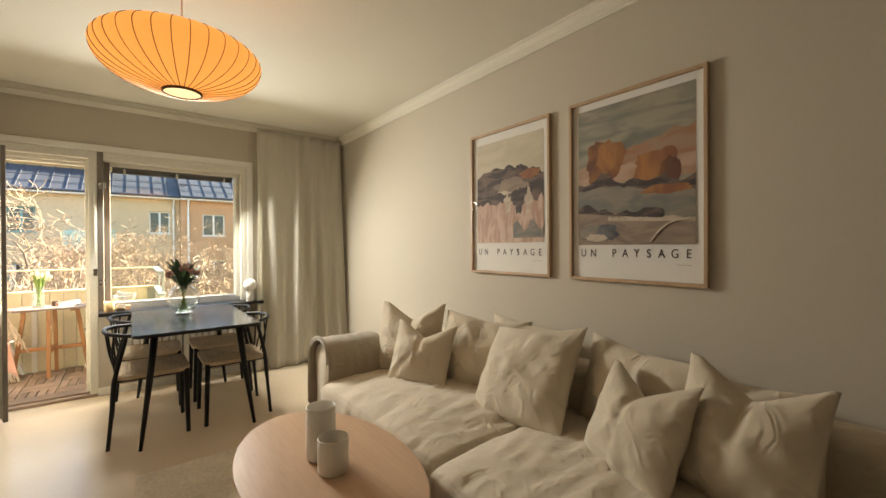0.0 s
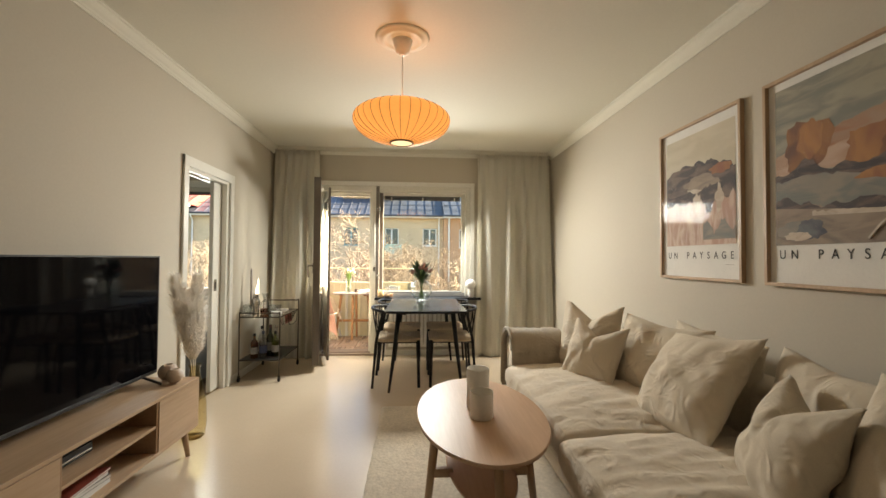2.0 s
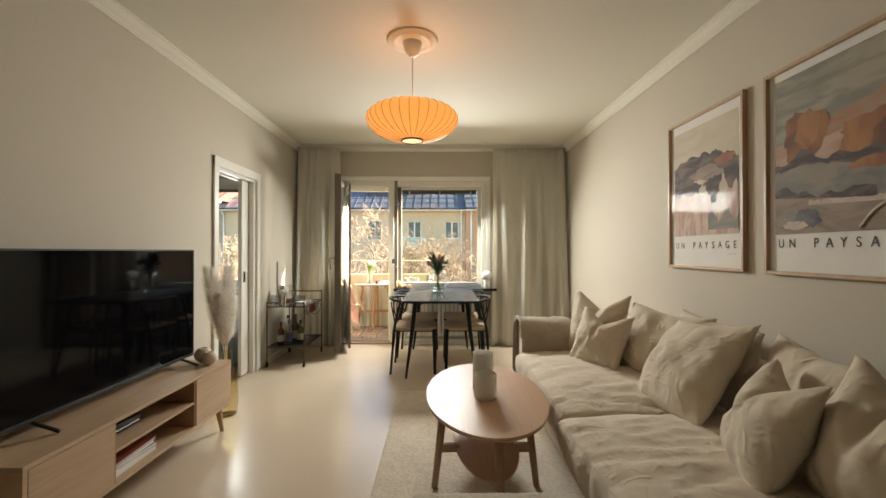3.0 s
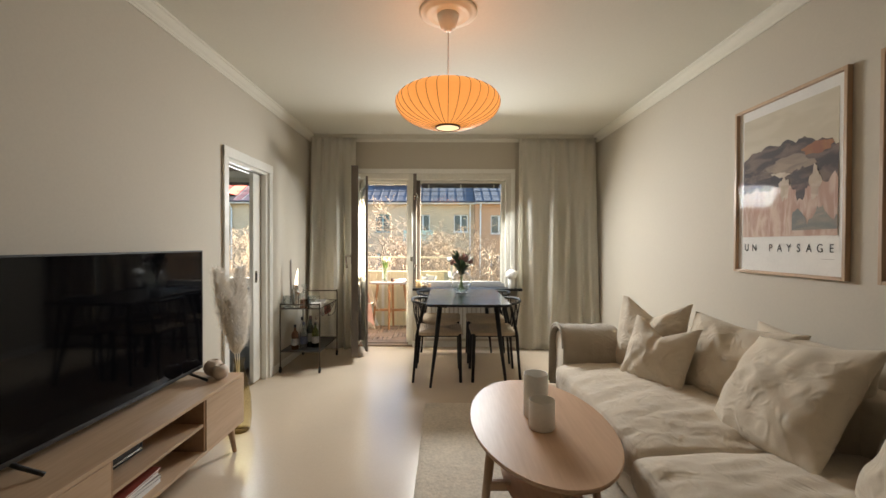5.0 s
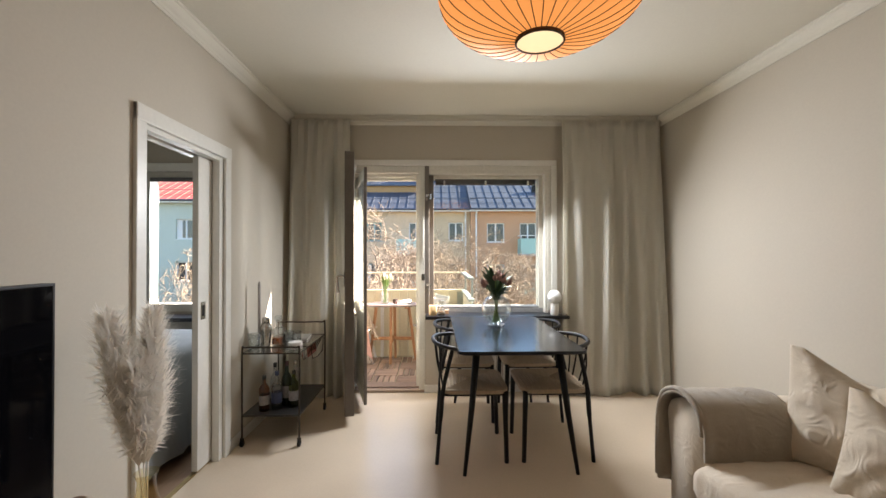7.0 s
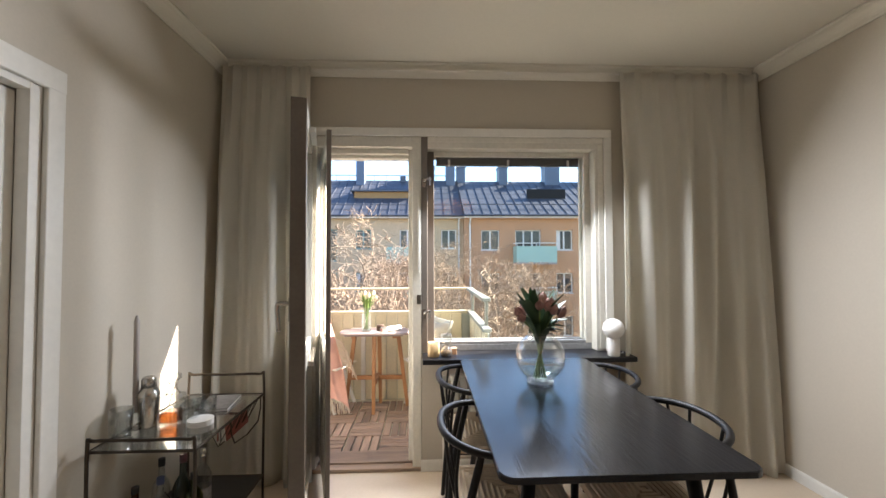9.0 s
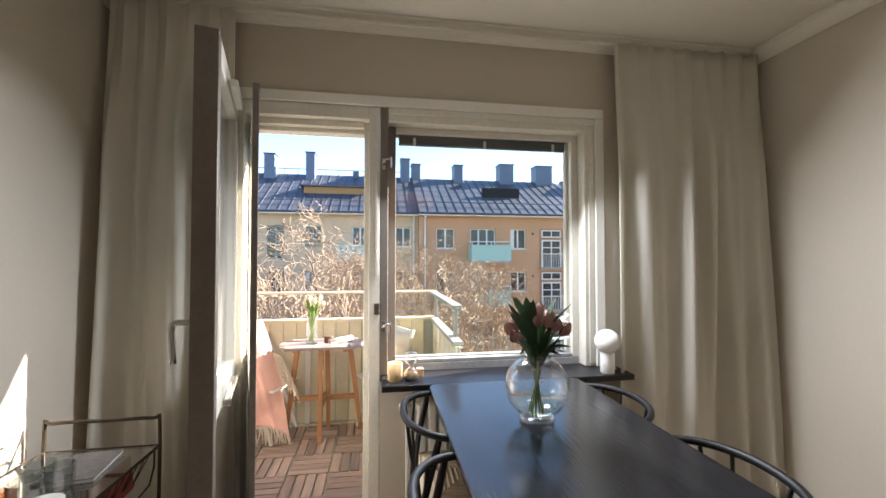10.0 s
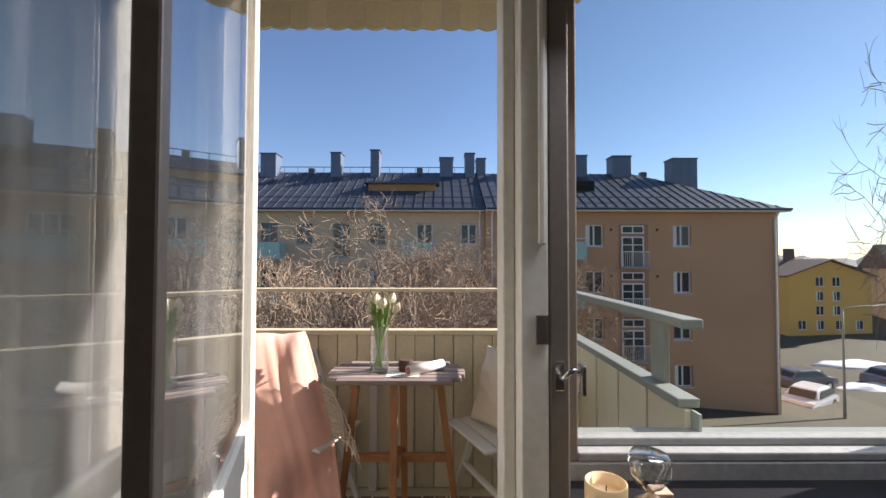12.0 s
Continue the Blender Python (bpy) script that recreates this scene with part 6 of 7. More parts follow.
part("core", tube([(-0.0715, -0.0561, 0.023), (-0.067, -0.053, 0.023)], 0.017, 14), M_RED_PRINT, news)
part("loose_sheet", box(-0.17, -0.02, -0.075, 0.035, 0.0, 0.0015), M_PAPER, news)


def folding_chair(m, label):
    c = thing("folding_chair", m, label, "chair", "white folding chairs on the balcony")
    for x in (-0.19, 0.19):
        part("back_leg", box(-0.011, 0.011, -0.016, 0.016, 0.0, 0.90, 0.003), M_CHAIRWHITE, c, at=pose(x, -0.17, -0.006) @ pose(0, 0, 0, -21))
        part("front_leg", box(-0.011, 0.011, -0.016, 0.016, 0.0, 0.50, 0.003), M_CHAIRWHITE, c, at=pose(x * 0.88, 0.21, -0.006, 30))
    for k in range(5):
        part("seat_slat", box(-0.20, 0.20, -0.19 + k * 0.075, -0.125 + k * 0.075, 0.425, 0.440, 0.004), M_CHAIRWHITE, c)
    for z, y in ((0.80, 0.14), (0.66, 0.088)):
        part("back_slat", box(-0.18, 0.18, y - 0.006, y + 0.008, z - 0.03, z + 0.03, 0.004), M_CHAIRWHITE, c)
    part("stretcher", box(-0.18, 0.18, -0.105, -0.085, 0.19, 0.215, 0.003), M_CHAIRWHITE, c)
    return c
fc = folding_chair(pose(0.09, 5.95, 0, 0, 0, -66) @ Matrix.Scale(0.94, 4), "white wooden folding chair holding a cream cushion")
fl = copy_thing(fc, pose(-0.80, 6.01, 0, 0, 0, 70) @ Matrix.Scale(0.92, 4))
fl["label"] = "white wooden folding chair under a pink throw"
tagged(part("chair_cushion", pillow(0.38, 0.37, 0.12, 21, 0.03), M_CUSHION, None, "", True, pose(0.13, 5.945, 0.590, -19, 0, -52)), "cream cushion leaning on the folding chair", "cushion")

# pink throw hung over the other chair, its fringed side swung forward
THROW_PATH = smooth_path([(0.0, 0.17, 0.52), (0.0, 0.15, 0.70), (0.0, 0.08, 0.835), (0.0, -0.01, 0.825), (0.02, -0.09, 0.71), (0.05, -0.17, 0.56), (0.08, -0.22, 0.42), (0.09, -0.25, 0.27), (0.09, -0.27, 0.13)], 6)
def throw_at(u, v):
    """A point of the cloth: u across, v from behind the chair's back down to the hem."""
    k = v * (len(THROW_PATH) - 1)
    i = min(int(k), len(THROW_PATH) - 2)
    p = THROW_PATH[i].lerp(THROW_PATH[i + 1], k - i)
    bend = noise.noise(Vector((u * 1.5, v * 2.2, 3)))
    fold = noise.noise(Vector((u * 2.2 + 2.2 * v + 0.9 * bend, v * 1.3, 1))) + 0.14 * noise.noise(Vector((u * 7.5 - 1.5 * v, v * 2.0, 6)))
    w = 0.17 + 0.22 * v
    fall = max(0.0, u - 0.62) * max(0.0, v - 0.30)
    return Vector((p.x + (u - 0.5) * w + 0.035 * bend * v, p.y + (0.085 * v + 0.02) * fold + 0.03 * fall, max(0.012, p.z - 0.9 * fall * fall - 0.10 * fall + 0.02 * bend)))
def hung_throw():
    b = bmesh.new()
    nu, nv = 48, 64
    vs = {(i, j): b.verts.new(throw_at(i / nu, j / nv)) for i in range(nu + 1) for j in range(nv + 1)}
    for i in range(nu):
        for j in range(nv):
            b.faces.new((vs[i, j], vs[i + 1, j], vs[i + 1, j + 1], vs[i, j + 1]))
    return b
pt = tagged(part("pink_throw", hung_throw(), M_PINK, None, "", True, pose(-0.955, 5.97, 0, 0, 0, 22)), "blush pink wool throw with fringe over the folding chair", "throw")
md = pt.modifiers.new("thick", "SOLIDIFY")
md.thickness = 0.012
rnd = random.Random(5)
def strand(root, out, drop):
    a, c = root, root + out + Vector((rnd.uniform(-0.02, 0.02), rnd.uniform(-0.02, 0.02), -drop))
    m = a + out * 0.75 + Vector((rnd.uniform(-0.012, 0.012), 0, -0.30 * drop))
    c.z = max(0.004, c.z)
    part("fringe_strand", tube(smooth_path([a, m, c], 4), [0.0045] * 8 + [0.0055], 5), M_FRINGE, pt, smooth=True)
for k in range(20):
    strand(throw_at(1.0, 0.56 + 0.17 * k / 19), Vector((0.04 + 0.06 * k / 19 + 0.03 * rnd.random(), -0.05, 0.02)), 0.12 + 0.06 * rnd.random())
for k in range(26):
    strand(throw_at(k / 25, 1.0), Vector((0.01, -0.015, 0)), 0.115 + 0.02 * rnd.random())


# ---- outside ----
GZ = -9.0
# ground sheet to the horizon
b = bmesh.new()
bmesh.ops.create_grid(b, x_segments=40, y_segments=40, size=600)
for v in b.verts:
    d = max(0.0, (v.co - Vector((10, 30, 0))).length - 90)
    v.co.z = GZ + 0.02 * d + 4.0 * min(1, d / 60) * noise.noise(v.co * 0.012)
    v.co.z = max(GZ, v.co.z) if d > 0 else GZ
setting("ground", b, M_GRASS, "brown winter grass ground reaching the horizon", "ground", pose(0, 200, 0))
setting("road", box(21.5, 60, 28.5, 37.5, GZ + 0.004, GZ + 0.03), M_ASPHALT, "grey asphalt street with parked cars", "road")
setting("pavement", box(21.2, 60, 37.6, 39.4, GZ + 0.004, GZ + 0.14, 0.02), M_KERB, "raised pavement along the street", "pavement")
setting("courtyard_path", box(-30, 20, 22.5, 25.0, GZ + 0.004, GZ + 0.02), M_ASPHALT, "asphalt path in the courtyard", "path")
for x, y, rx, ry, h in ((34, 35.3, 3.2, 1.2, 0.5), (39, 41.5, 4.0, 1.6, 0.7), (27, 26.6, 2.6, 1.0, 0.35)):
    b = bmesh.new()
    bmesh.ops.create_icosphere(b, subdivisions=4, radius=1)
    for v in b.verts:
        v.co = Vector((v.co.x * rx, v.co.y * ry, max(-0.05, v.co.z * h))) * (1 + 0.25 * noise.noise(v.co * 2 + Vector((x, 0, 0))))
    solid("snow_bank", b, M_SNOW, "melting bank of old snow by the street", "snow", pose(x, y, GZ + 0.03), "snow banks", smooth=True)

WMESH = {}


def ext_window(parent, x, y, z, w, h, fmat=M_EXTFRAME, mull=1, transom=0.0):
    """A casement window of a house: frame, panes and sill, sharing meshes with its like."""
    key = (round(w, 2), round(h, 2), fmat.name, mull, transom)
    if key not in WMESH:
        f = 0.075
        b = box(0, f, 0, 0.08, 0, h)
        box(w - f, w, 0, 0.08, 0, h, 0, b)
        box(f, w - f, 0, 0.08, h - f, h, 0, b)
        box(f, w - f, 0, 0.08, 0, f, 0, b)
        for k in range(mull):
            c = w * (k + 1) / (mull + 1)
            box(c - 0.05, c + 0.05, 0, 0.075, f, h - f, 0, b)
        if transom:
            box(f, w - f, 0.002, 0.07, transom - 0.035, transom + 0.035, 0, b)
        WMESH[key] = (mesh_of("window", b, fmat), mesh_of("pane", box(f, w - f, 0.035, 0.05, f, h - f), M_EXTGLASS), mesh_of("window_sill", box(-0.05, w + 0.05, -0.16, 0.0, -0.05, -0.015), fmat),
                      mesh_of("window_curtain", box(f, f + 0.22 * w, 0.025, 0.034, f, h - f), M_PAPER))
    a, p, s, c = WMESH[key]
    o = new("window", a)
    o.parent, o.matrix_basis = parent, pose(x, y, z)
    for nm, me in (("pane", p), ("window_sill", s)):
        q = new(nm, me)
        q.parent = o
    if random.random() < 0.45:
        q = new("window_curtain", c)
        q.parent = o


ROWS_Z = [1.45 - 2.85 * k for k in range(4)]


def seams(x0, x1, y0, z0, y1, z1, step=0.62, hip=None):
    """Standing seams up a roof slope."""
    b = bmesh.new()
    n = int((x1 - x0) / step)
    d = Vector((0, y1 - y0, z1 - z0))
    up = Vector((0, -(z1 - z0), y1 - y0)).normalized() * 0.045
    for k in range(n + 1):
        x = x0 + k * step
        t = 1.0 if hip is None or x < hip else max(0.02, (x1 - x) / (x1 - hip))
        p, q = Vector((x, y0, z0)), Vector((x, y0, z0)) + d * t
        e = Vector((0.018, 0, 0))
        vs = [b.verts.new(c) for c in (p - e, p + e, q + e, q - e, p - e + up, p + e + up, q + e + up, q - e + up)]
        for f in ((4, 5, 6, 7), (0, 4, 7, 3), (1, 2, 6, 5), (0, 1, 5, 4), (3, 7, 6, 2)):
            b.faces.new([vs[i] for i in f])
    for k in range(1, 7):
        t = k / 7
        c = Vector((0, y0, z0)) + d * t
        xe = x1 if hip is None else x1 - (x1 - hip) * t
        vs = [b.verts.new((x, c.y + dy, c.z + dz)) for x in (x0, xe) for dy, dz in ((0, 0.004), (0, 0.022))]
        b.faces.new((vs[0], vs[2], vs[3], vs[1]))
    return b


def block(x0, x1, y, depth, eave, ridge, wins, wallmat, roofmat, label, hip_right=False, hip_left=False):
    h = thing("apartment_building", pose(0.235, 0, 0.58) @ Matrix.Diagonal((0.976, 1, 0.98, 1)), label, "building", "apartment buildings")
    holes = [(wx, wx + ww, wz, wz + wh) for wx, wz, ww, wh, *_ in wins]
    w = part("wall", holed(x0, x1, GZ - 1.5, eave, holes, 0.40), wallmat, h, at=pose(0, y, 0))
    part("wall", box(x1 - 0.4, x1, y + 0.402, y + depth, GZ - 1.5, eave), wallmat, h)
    part("wall", box(x0, x0 + 0.4, y + 0.402, y + depth, GZ - 1.5, eave), wallmat, h)
    part("wall", box(x0 + 0.4, x1 - 0.4, y + depth - 0.4, y + depth, GZ - 1.5, eave), wallmat, h)
    for wx, wz, ww, wh, fm, mull, *tr in wins:
        ext_window(h, wx, y + 0.14, wz, ww, wh, fm, mull, tr[0] if tr else 0.0)
    b = bmesh.new()
    e, ym = 0.45, y + depth / 2
    hr = x1 - 6.2 if hip_right else x1 + e
    A = [b.verts.new(c) for c in ((x0 - 0.0, y - e, eave + 0.02), (x1 + e, y - e, eave + 0.02), (x1 + e, y + depth + e, eave + 0.02), (x0 - 0.0, y + depth + e, eave + 0.02), (x0, ym, ridge), (hr, ym, ridge))]
    for f in ((0, 1, 5, 4), (2, 3, 4, 5), (1, 2, 5), (0, 4, 3), (0, 3, 2, 1)):
        b.faces.new([A[i] for i in f])
    r = part("roof", b, roofmat, h, "standing seam metal roof")
    part("roof_seams", seams(x0, x1 + e, y - e, eave + 0.02, ym, ridge, 0.62, hr if hip_right else None), roofmat, r)
    part("cornice_board", box(x0, x1 + e, y - e - 0.01, y - 0.002, eave - 0.14, eave + 0.015), M_EXTFRAME, h)
    part("gutter", tube([(x0, y - e - 0.06, eave + 0.01), (x1 + e, y - e - 0.06, eave + 0.01)], 0.075, 8), M_ROOF, h)
    part("snow_rail", tube([(x0, y + 0.5, eave + 0.85), (hr, y + 0.5, eave + 0.85)], 0.025, 6), M_ROOF, r)
    return h


def drop_pipe(parent, x, y, top, mat=M_EXTFRAME):
    part("downpipe", tube(smooth_path([(x, y - 0.42, top), (x, y - 0.30, top - 0.25), (x, y - 0.10, top - 0.55), (x, y - 0.10, top - 2), (x, y - 0.10, GZ)], 4), 0.055, 8), mat, parent, smooth=True)


# right-hand orange block
wins = []
for z in ROWS_Z:
    wins += [(3.50, z, 1.22, 1.33, M_EXTFRAME, 1), (5.78, z - 0.78, 1.72, 2.11, M_EXTFRAME, 2, 0.0), (8.52, z, 1.12, 1.33, M_EXTFRAME, 1), (13.93, z, 1.12, 1.32, M_EXTFRAME, 1)]
holes_stair = [(10.57, z - 1.35, 1.82, 2.74, M_EXTFRAME, 1, 2.0) for z in ROWS_Z]
ob = block(2.38, 20.45, 28.0, 11.4, 3.70, 7.15, wins, M_FACADE_O, M_ROOF, "orange rendered apartment block with a dark metal roof", hip_right=True)
for z in ROWS_Z:
    bal = part("balcony", box(5.62, 8.22, 26.95, 27.02, z - 0.80, z + 0.22), M_BALC, ob, "mint green sheet metal balcony front")
    part("balcony_side", box(5.62, 5.68, 27.02, 27.99, z - 0.80, z + 0.22), M_BALC, bal)
    part("balcony_side", box(8.16, 8.22, 27.02, 27.99, z - 0.80, z + 0.22), M_BALC, bal)
    part("balcony_floor", box(5.62, 8.22, 26.95, 27.99, z - 0.94, z - 0.802), M_KERB, bal)
    part("balcony_rail", tube([(5.62, 27.98, z + 0.42), (5.62, 26.98, z + 0.42), (8.22, 26.98, z + 0.42), (8.22, 27.98, z + 0.42)], 0.03, 6), M_EXTFRAME, bal)
    for x in (5.65, 6.9, 8.19):
        part("balcony_post", box(x - 0.02, x + 0.02, 26.96, 27.0, z + 0.2, z + 0.42), M_EXTFRAME, bal)
    # stairwell bay: flat darker panel in place of a recess, french door, balustrade
    bay = part("stair_bay", box(10.57, 12.39, 27.985, 27.998, z - 1.30, z + 1.36), M_BAY_PANEL, ob, "flat darker panel of the stairwell bay")
    fr = box(10.72, 10.80, 27.93, 27.984, z - 1.25, z + 0.60)
    for x0, x1, z0, z1 in ((12.02, 12.10, -1.25, 0.60), (10.80, 12.02, 0.52, 0.60), (11.37, 11.45, -1.25, 0.52), (10.80, 12.02, 0.06, 0.12), (10.72, 12.10, 0.78, 0.85), (10.72, 12.10, 1.20, 1.27), (10.72, 10.79, 0.85, 1.20), (12.03, 12.10, 0.85, 1.20), (11.38, 11.44, 0.85, 1.20)):
        box(x0, x1, 27.93, 27.984, z + z0, z + z1, 0, fr)
    part("french_door", fr, M_EXTFRAME, bay)
    part("pane", box(10.80, 12.02, 27.955, 27.975, z - 1.25, z + 0.52), M_EXTGLASS, bay)
    part("pane", box(10.79, 12.03, 27.955, 27.975, z + 0.85, z + 1.20), M_EXTGLASS, bay)
    rl = tube([(10.60, 27.80, z - 0.33), (12.36, 27.80, z - 0.33)], 0.03, 6)
    for k in range(15):
        x = 10.64 + k * 0.12
        tube([(x, 27.80, z - 1.22), (x, 27.80, z - 0.33)], 0.014, 4, rl)
    part("balustrade", rl, M_EXTFRAME, bay)
    part("landing", box(10.57, 12.39, 27.70, 27.984, z - 1.36, z - 1.22), M_KERB, bay)
    for x in (10.1, 12.95):
        part("vent", box(x - 0.07, x + 0.07, 27.985, 27.998, z + 0.95, z + 1.09), M_BLACK, ob)
drop_pipe(ob, 2.75, 28.0, 3.66)
drop_pipe(ob, 20.2, 28.0, 3.66)
# cream block
wins = []
for z in ROWS_Z:
    for x in (0.87, -1.9, -4.83, -9.38, -13.9):
        wins.append((x, z + 0.12, 1.02, 1.28, M_EXTFRAME if x > -2 else M_EXTTEAL, 1))
    for x in (-7.10, -11.6):
        wins.append((x, z - 0.68, 1.06, 2.10, M_EXTTEAL, 1))
cb = block(-15.65, 2.36, 28.45, 11.0, 3.72, 7.25, wins, M_FACADE_C, M_ROOF, "cream rendered apartment block with a dark metal roof")
for z in ROWS_Z:
    for x in (-11.6, -2.2):
        bal = part("balcony", box(x - 0.5, x + 1.6, 27.45, 27.52, z - 0.78, z + 0.20), M_BALC, cb, "mint green sheet metal balcony front")
        part("balcony_floor", box(x - 0.5, x + 1.6, 27.45, 28.44, z - 0.92, z - 0.782), M_KERB, bal)
        part("balcony_side", box(x - 0.5, x - 0.44, 27.52, 28.44, z - 0.78, z + 0.2), M_BALC, bal)
        part("balcony_side", box(x + 1.54, x + 1.6, 27.52, 28.44, z - 0.78, z + 0.2), M_BALC, bal)
drop_pipe(cb, 2.05, 28.45, 3.68)
drop_pipe(cb, -15.3, 28.45, 3.68)
# green block with a red roof
wins = []
for z in ROWS_Z:
    for x in (-17.6, -20.4, -23.6, -26.8, -30.0):
        wins.append((x, z + 0.25, 1.25, 1.33, M_EXTFRAME, 1))
gb2 = block(-36.0, -15.67, 27.9, 11.5, 4.25, 7.6, wins, M_FACADE_G, M_ROOF_RED, "pale green apartment block with a red metal roof")
drop_pipe(gb2, -16.1, 27.9, 4.2)
# chimneys on the roofs
for x0, x1, top, y in ((-13.75, -12.6, 8.42, 33.0), (-8.55, -7.8, 8.50, 33.0), (-5.6, -4.95, 8.70, 33.0), (-0.45, 0.55, 8.20, 33.2), (1.45, 2.15, 8.48, 33.0), (2.35, 3.02, 8.20, 33.4), (5.66, 6.36, 8.15, 33.0), (9.38, 10.56, 8.35, 33.0), (12.46, 13.86, 8.32, 33.0), (16.5, 18.3, 7.95, 32.2)):
    c = part("chimney", box(x0, x1, y, y + 1.1, 5.2, top, 0.02), M_CHIMNEY, ob if x0 > 2 else cb, "blue grey sheet clad chimney")
    part("chimney_cap", box(x0 - 0.05, x1 + 0.05, y - 0.05, y + 1.15, top + 0.002, top + 0.07), M_ROOF, c)
    for k in range(1, 3):
        part("sheet_seam", box(x0 + (x1 - x0) * k / 3 - 0.012, x0 + (x1 - x0) * k / 3 + 0.012, y - 0.018, y - 0.001, 5.4, top - 0.02), M_CHIMNEY, c)
for x, z in ((-10.4, 7.5), (-2.2, 7.55), (14.9, 7.3)):
    v = part("roof_vent", box(x, x + 0.45, 33.6, 34.0, 6.6, z, 0.02), M_ROOF, cb if x < 2 else ob)
dm = part("roof_terrace", box(-5.30, -0.70, 30.6, 30.7, 5.10, 5.74), M_DORMER, cb, "ochre wooden front of a roof terrace")
part("terrace_roof", box(-5.55, -0.45, 30.4, 32.6, 5.75, 5.85), M_ROOF, dm)
part("terrace_side", box(-5.30, -5.20, 30.7, 32.4, 5.0, 5.74), M_DORMER, dm)
part("roof_hatch", box(7.2, 10.0, 30.25, 30.45, 4.95, 5.92), M_BLACK, ob, "dark roof light")
rb = tube([(-15.6, 33.9, 7.65), (2.3, 33.9, 7.65)], 0.03, 5)
for k in range(19):
    tube([(-15.3 + k, 33.9, 7.1), (-15.3 + k, 33.9, 7.65)], 0.02, 4, rb)
part("ridge_rail", rb, M_ROOF, cb)

# yellow house down the street
yw = []
yh = thing("yellow_house", pose(43.4, 54.0, GZ - 0.2) @ Matrix.Scale(0.88, 4), "yellow rendered house with white window surrounds", "house")
holes = []
for r in range(4):
    xs = (1.4, 4.0, 6.8, 9.6) if r == 0 else (4.0, 6.4)
    for x in xs:
        holes.append((x, x + 1.2, 1.9 + r * 2.05, 3.25 + r * 2.05))
b = holed(0, 12, 0, 9.6, [h for h in holes if h[3] < 9.6], 0.4)
part("wall", b, M_FACADE_Y, yh)
b = bmesh.new()
g0 = [b.verts.new(c) for c in ((0, 0, 9.6), (12, 0, 9.6), (6, 0, 11.7))]
g1 = [b.verts.new(c) for c in ((0, 0.4, 9.6), (12, 0.4, 9.6), (6, 0.4, 11.7))]
b.faces.new(g0)
b.faces.new(list(reversed(g1)))
for k in range(3):
    b.faces.new((g0[k], g1[k], g1[(k + 1) % 3], g0[(k + 1) % 3]))
part("gable", b, M_FACADE_Y, yh)
part("wall", box(0, 0.4, 0.402, 14, 0, 9.6), M_FACADE_Y, yh)
part("wall", box(11.6, 12, 0.402, 14, 0, 9.6), M_FACADE_Y, yh)
part("plinth", box(-0.05, 12.05, -0.06, -0.002, -0.2, 1.1), M_KERB, yh)
for s in (0, 1):
    b = bmesh.new()
    q = [(-0.5, -0.5, 9.40), (-0.5, 14.5, 9.40), (6, 14.5, 11.76), (6, -0.5, 11.76)] if s == 0 else [(12.5, -0.5, 9.40), (6, -0.5, 11.76), (6, 14.5, 11.76), (12.5, 14.5, 9.40)]
    lo = [b.verts.new(c) for c in q]
    hi = [b.verts.new((c[0], c[1], c[2] + 0.18)) for c in q]
    b.faces.new(lo)
    b.faces.new(list(reversed(hi)))
    for k in range(4):
        b.faces.new((lo[k], hi[k], hi[(k + 1) % 4], lo[(k + 1) % 4]))
    part("roof", b, M_ROOF_BROWN, yh)
part("chimney", box(5.4, 6.4, 6, 7, 11.6, 13.6), M_ROOF_BROWN, yh)
for x0, x1, z0, z1 in holes:
    if z1 < 9.6:
        ext_window(yh, x0, 0.06, z0, 1.2, 1.35, M_EXTFRAME, 1)
far_h = thing("distant_house", pose(62, 58, GZ, 0, 0, -25), "brown roofed house farther down the street", "house")
part("wall", box(0, 16, 0, 9, 0, 9.0), M_FACADE_C, far_h)
b = bmesh.new()
q = [b.verts.new(c) for c in ((-0.5, -0.5, 9), (16.5, -0.5, 9), (16.5, 9.5, 9), (-0.5, 9.5, 9), (-0.5, 4.5, 12.5), (16.5, 4.5, 12.5))]
for f in ((0, 1, 5, 4), (2, 3, 4, 5), (0, 4, 3), (1, 2, 5), (3, 2, 1, 0)):
    b.faces.new([q[i] for i in f])
part("roof", b, M_ROOF_BROWN, far_h)
for k in range(5):
    for r in range(3):
        ext_window(far_h, 1.2 + 3 * k, -0.09, 1.5 + 2.6 * r, 1.2, 1.35)

# far wooded ridge
b = bmesh.new()
prev = None
for k in range(161):
    a = radians(-35 + 105 * k / 160)
    r = 230 + 30 * math.sin(k * 0.21)
    x, y = r * math.sin(a), r * math.cos(a)
    top = -4 + 7 * noise.noise(Vector((k * 0.09, 1, 0))) + 2.6 * noise.noise(Vector((k * 0.9, 4, 0))) + 3
    p = (b.verts.new((x, y, -30)), b.verts.new((x, y, top)), b.verts.new((x * 1.25, y * 1.25, top + 3)))
    if prev:
        b.faces.new((prev[0], p[0], p[1], prev[1]))
        b.faces.new((prev[1], p[1], p[2], prev[2]))
    prev = p
setting("backdrop", b, M_FAR, "far wooded ridge on the horizon", "far woods")


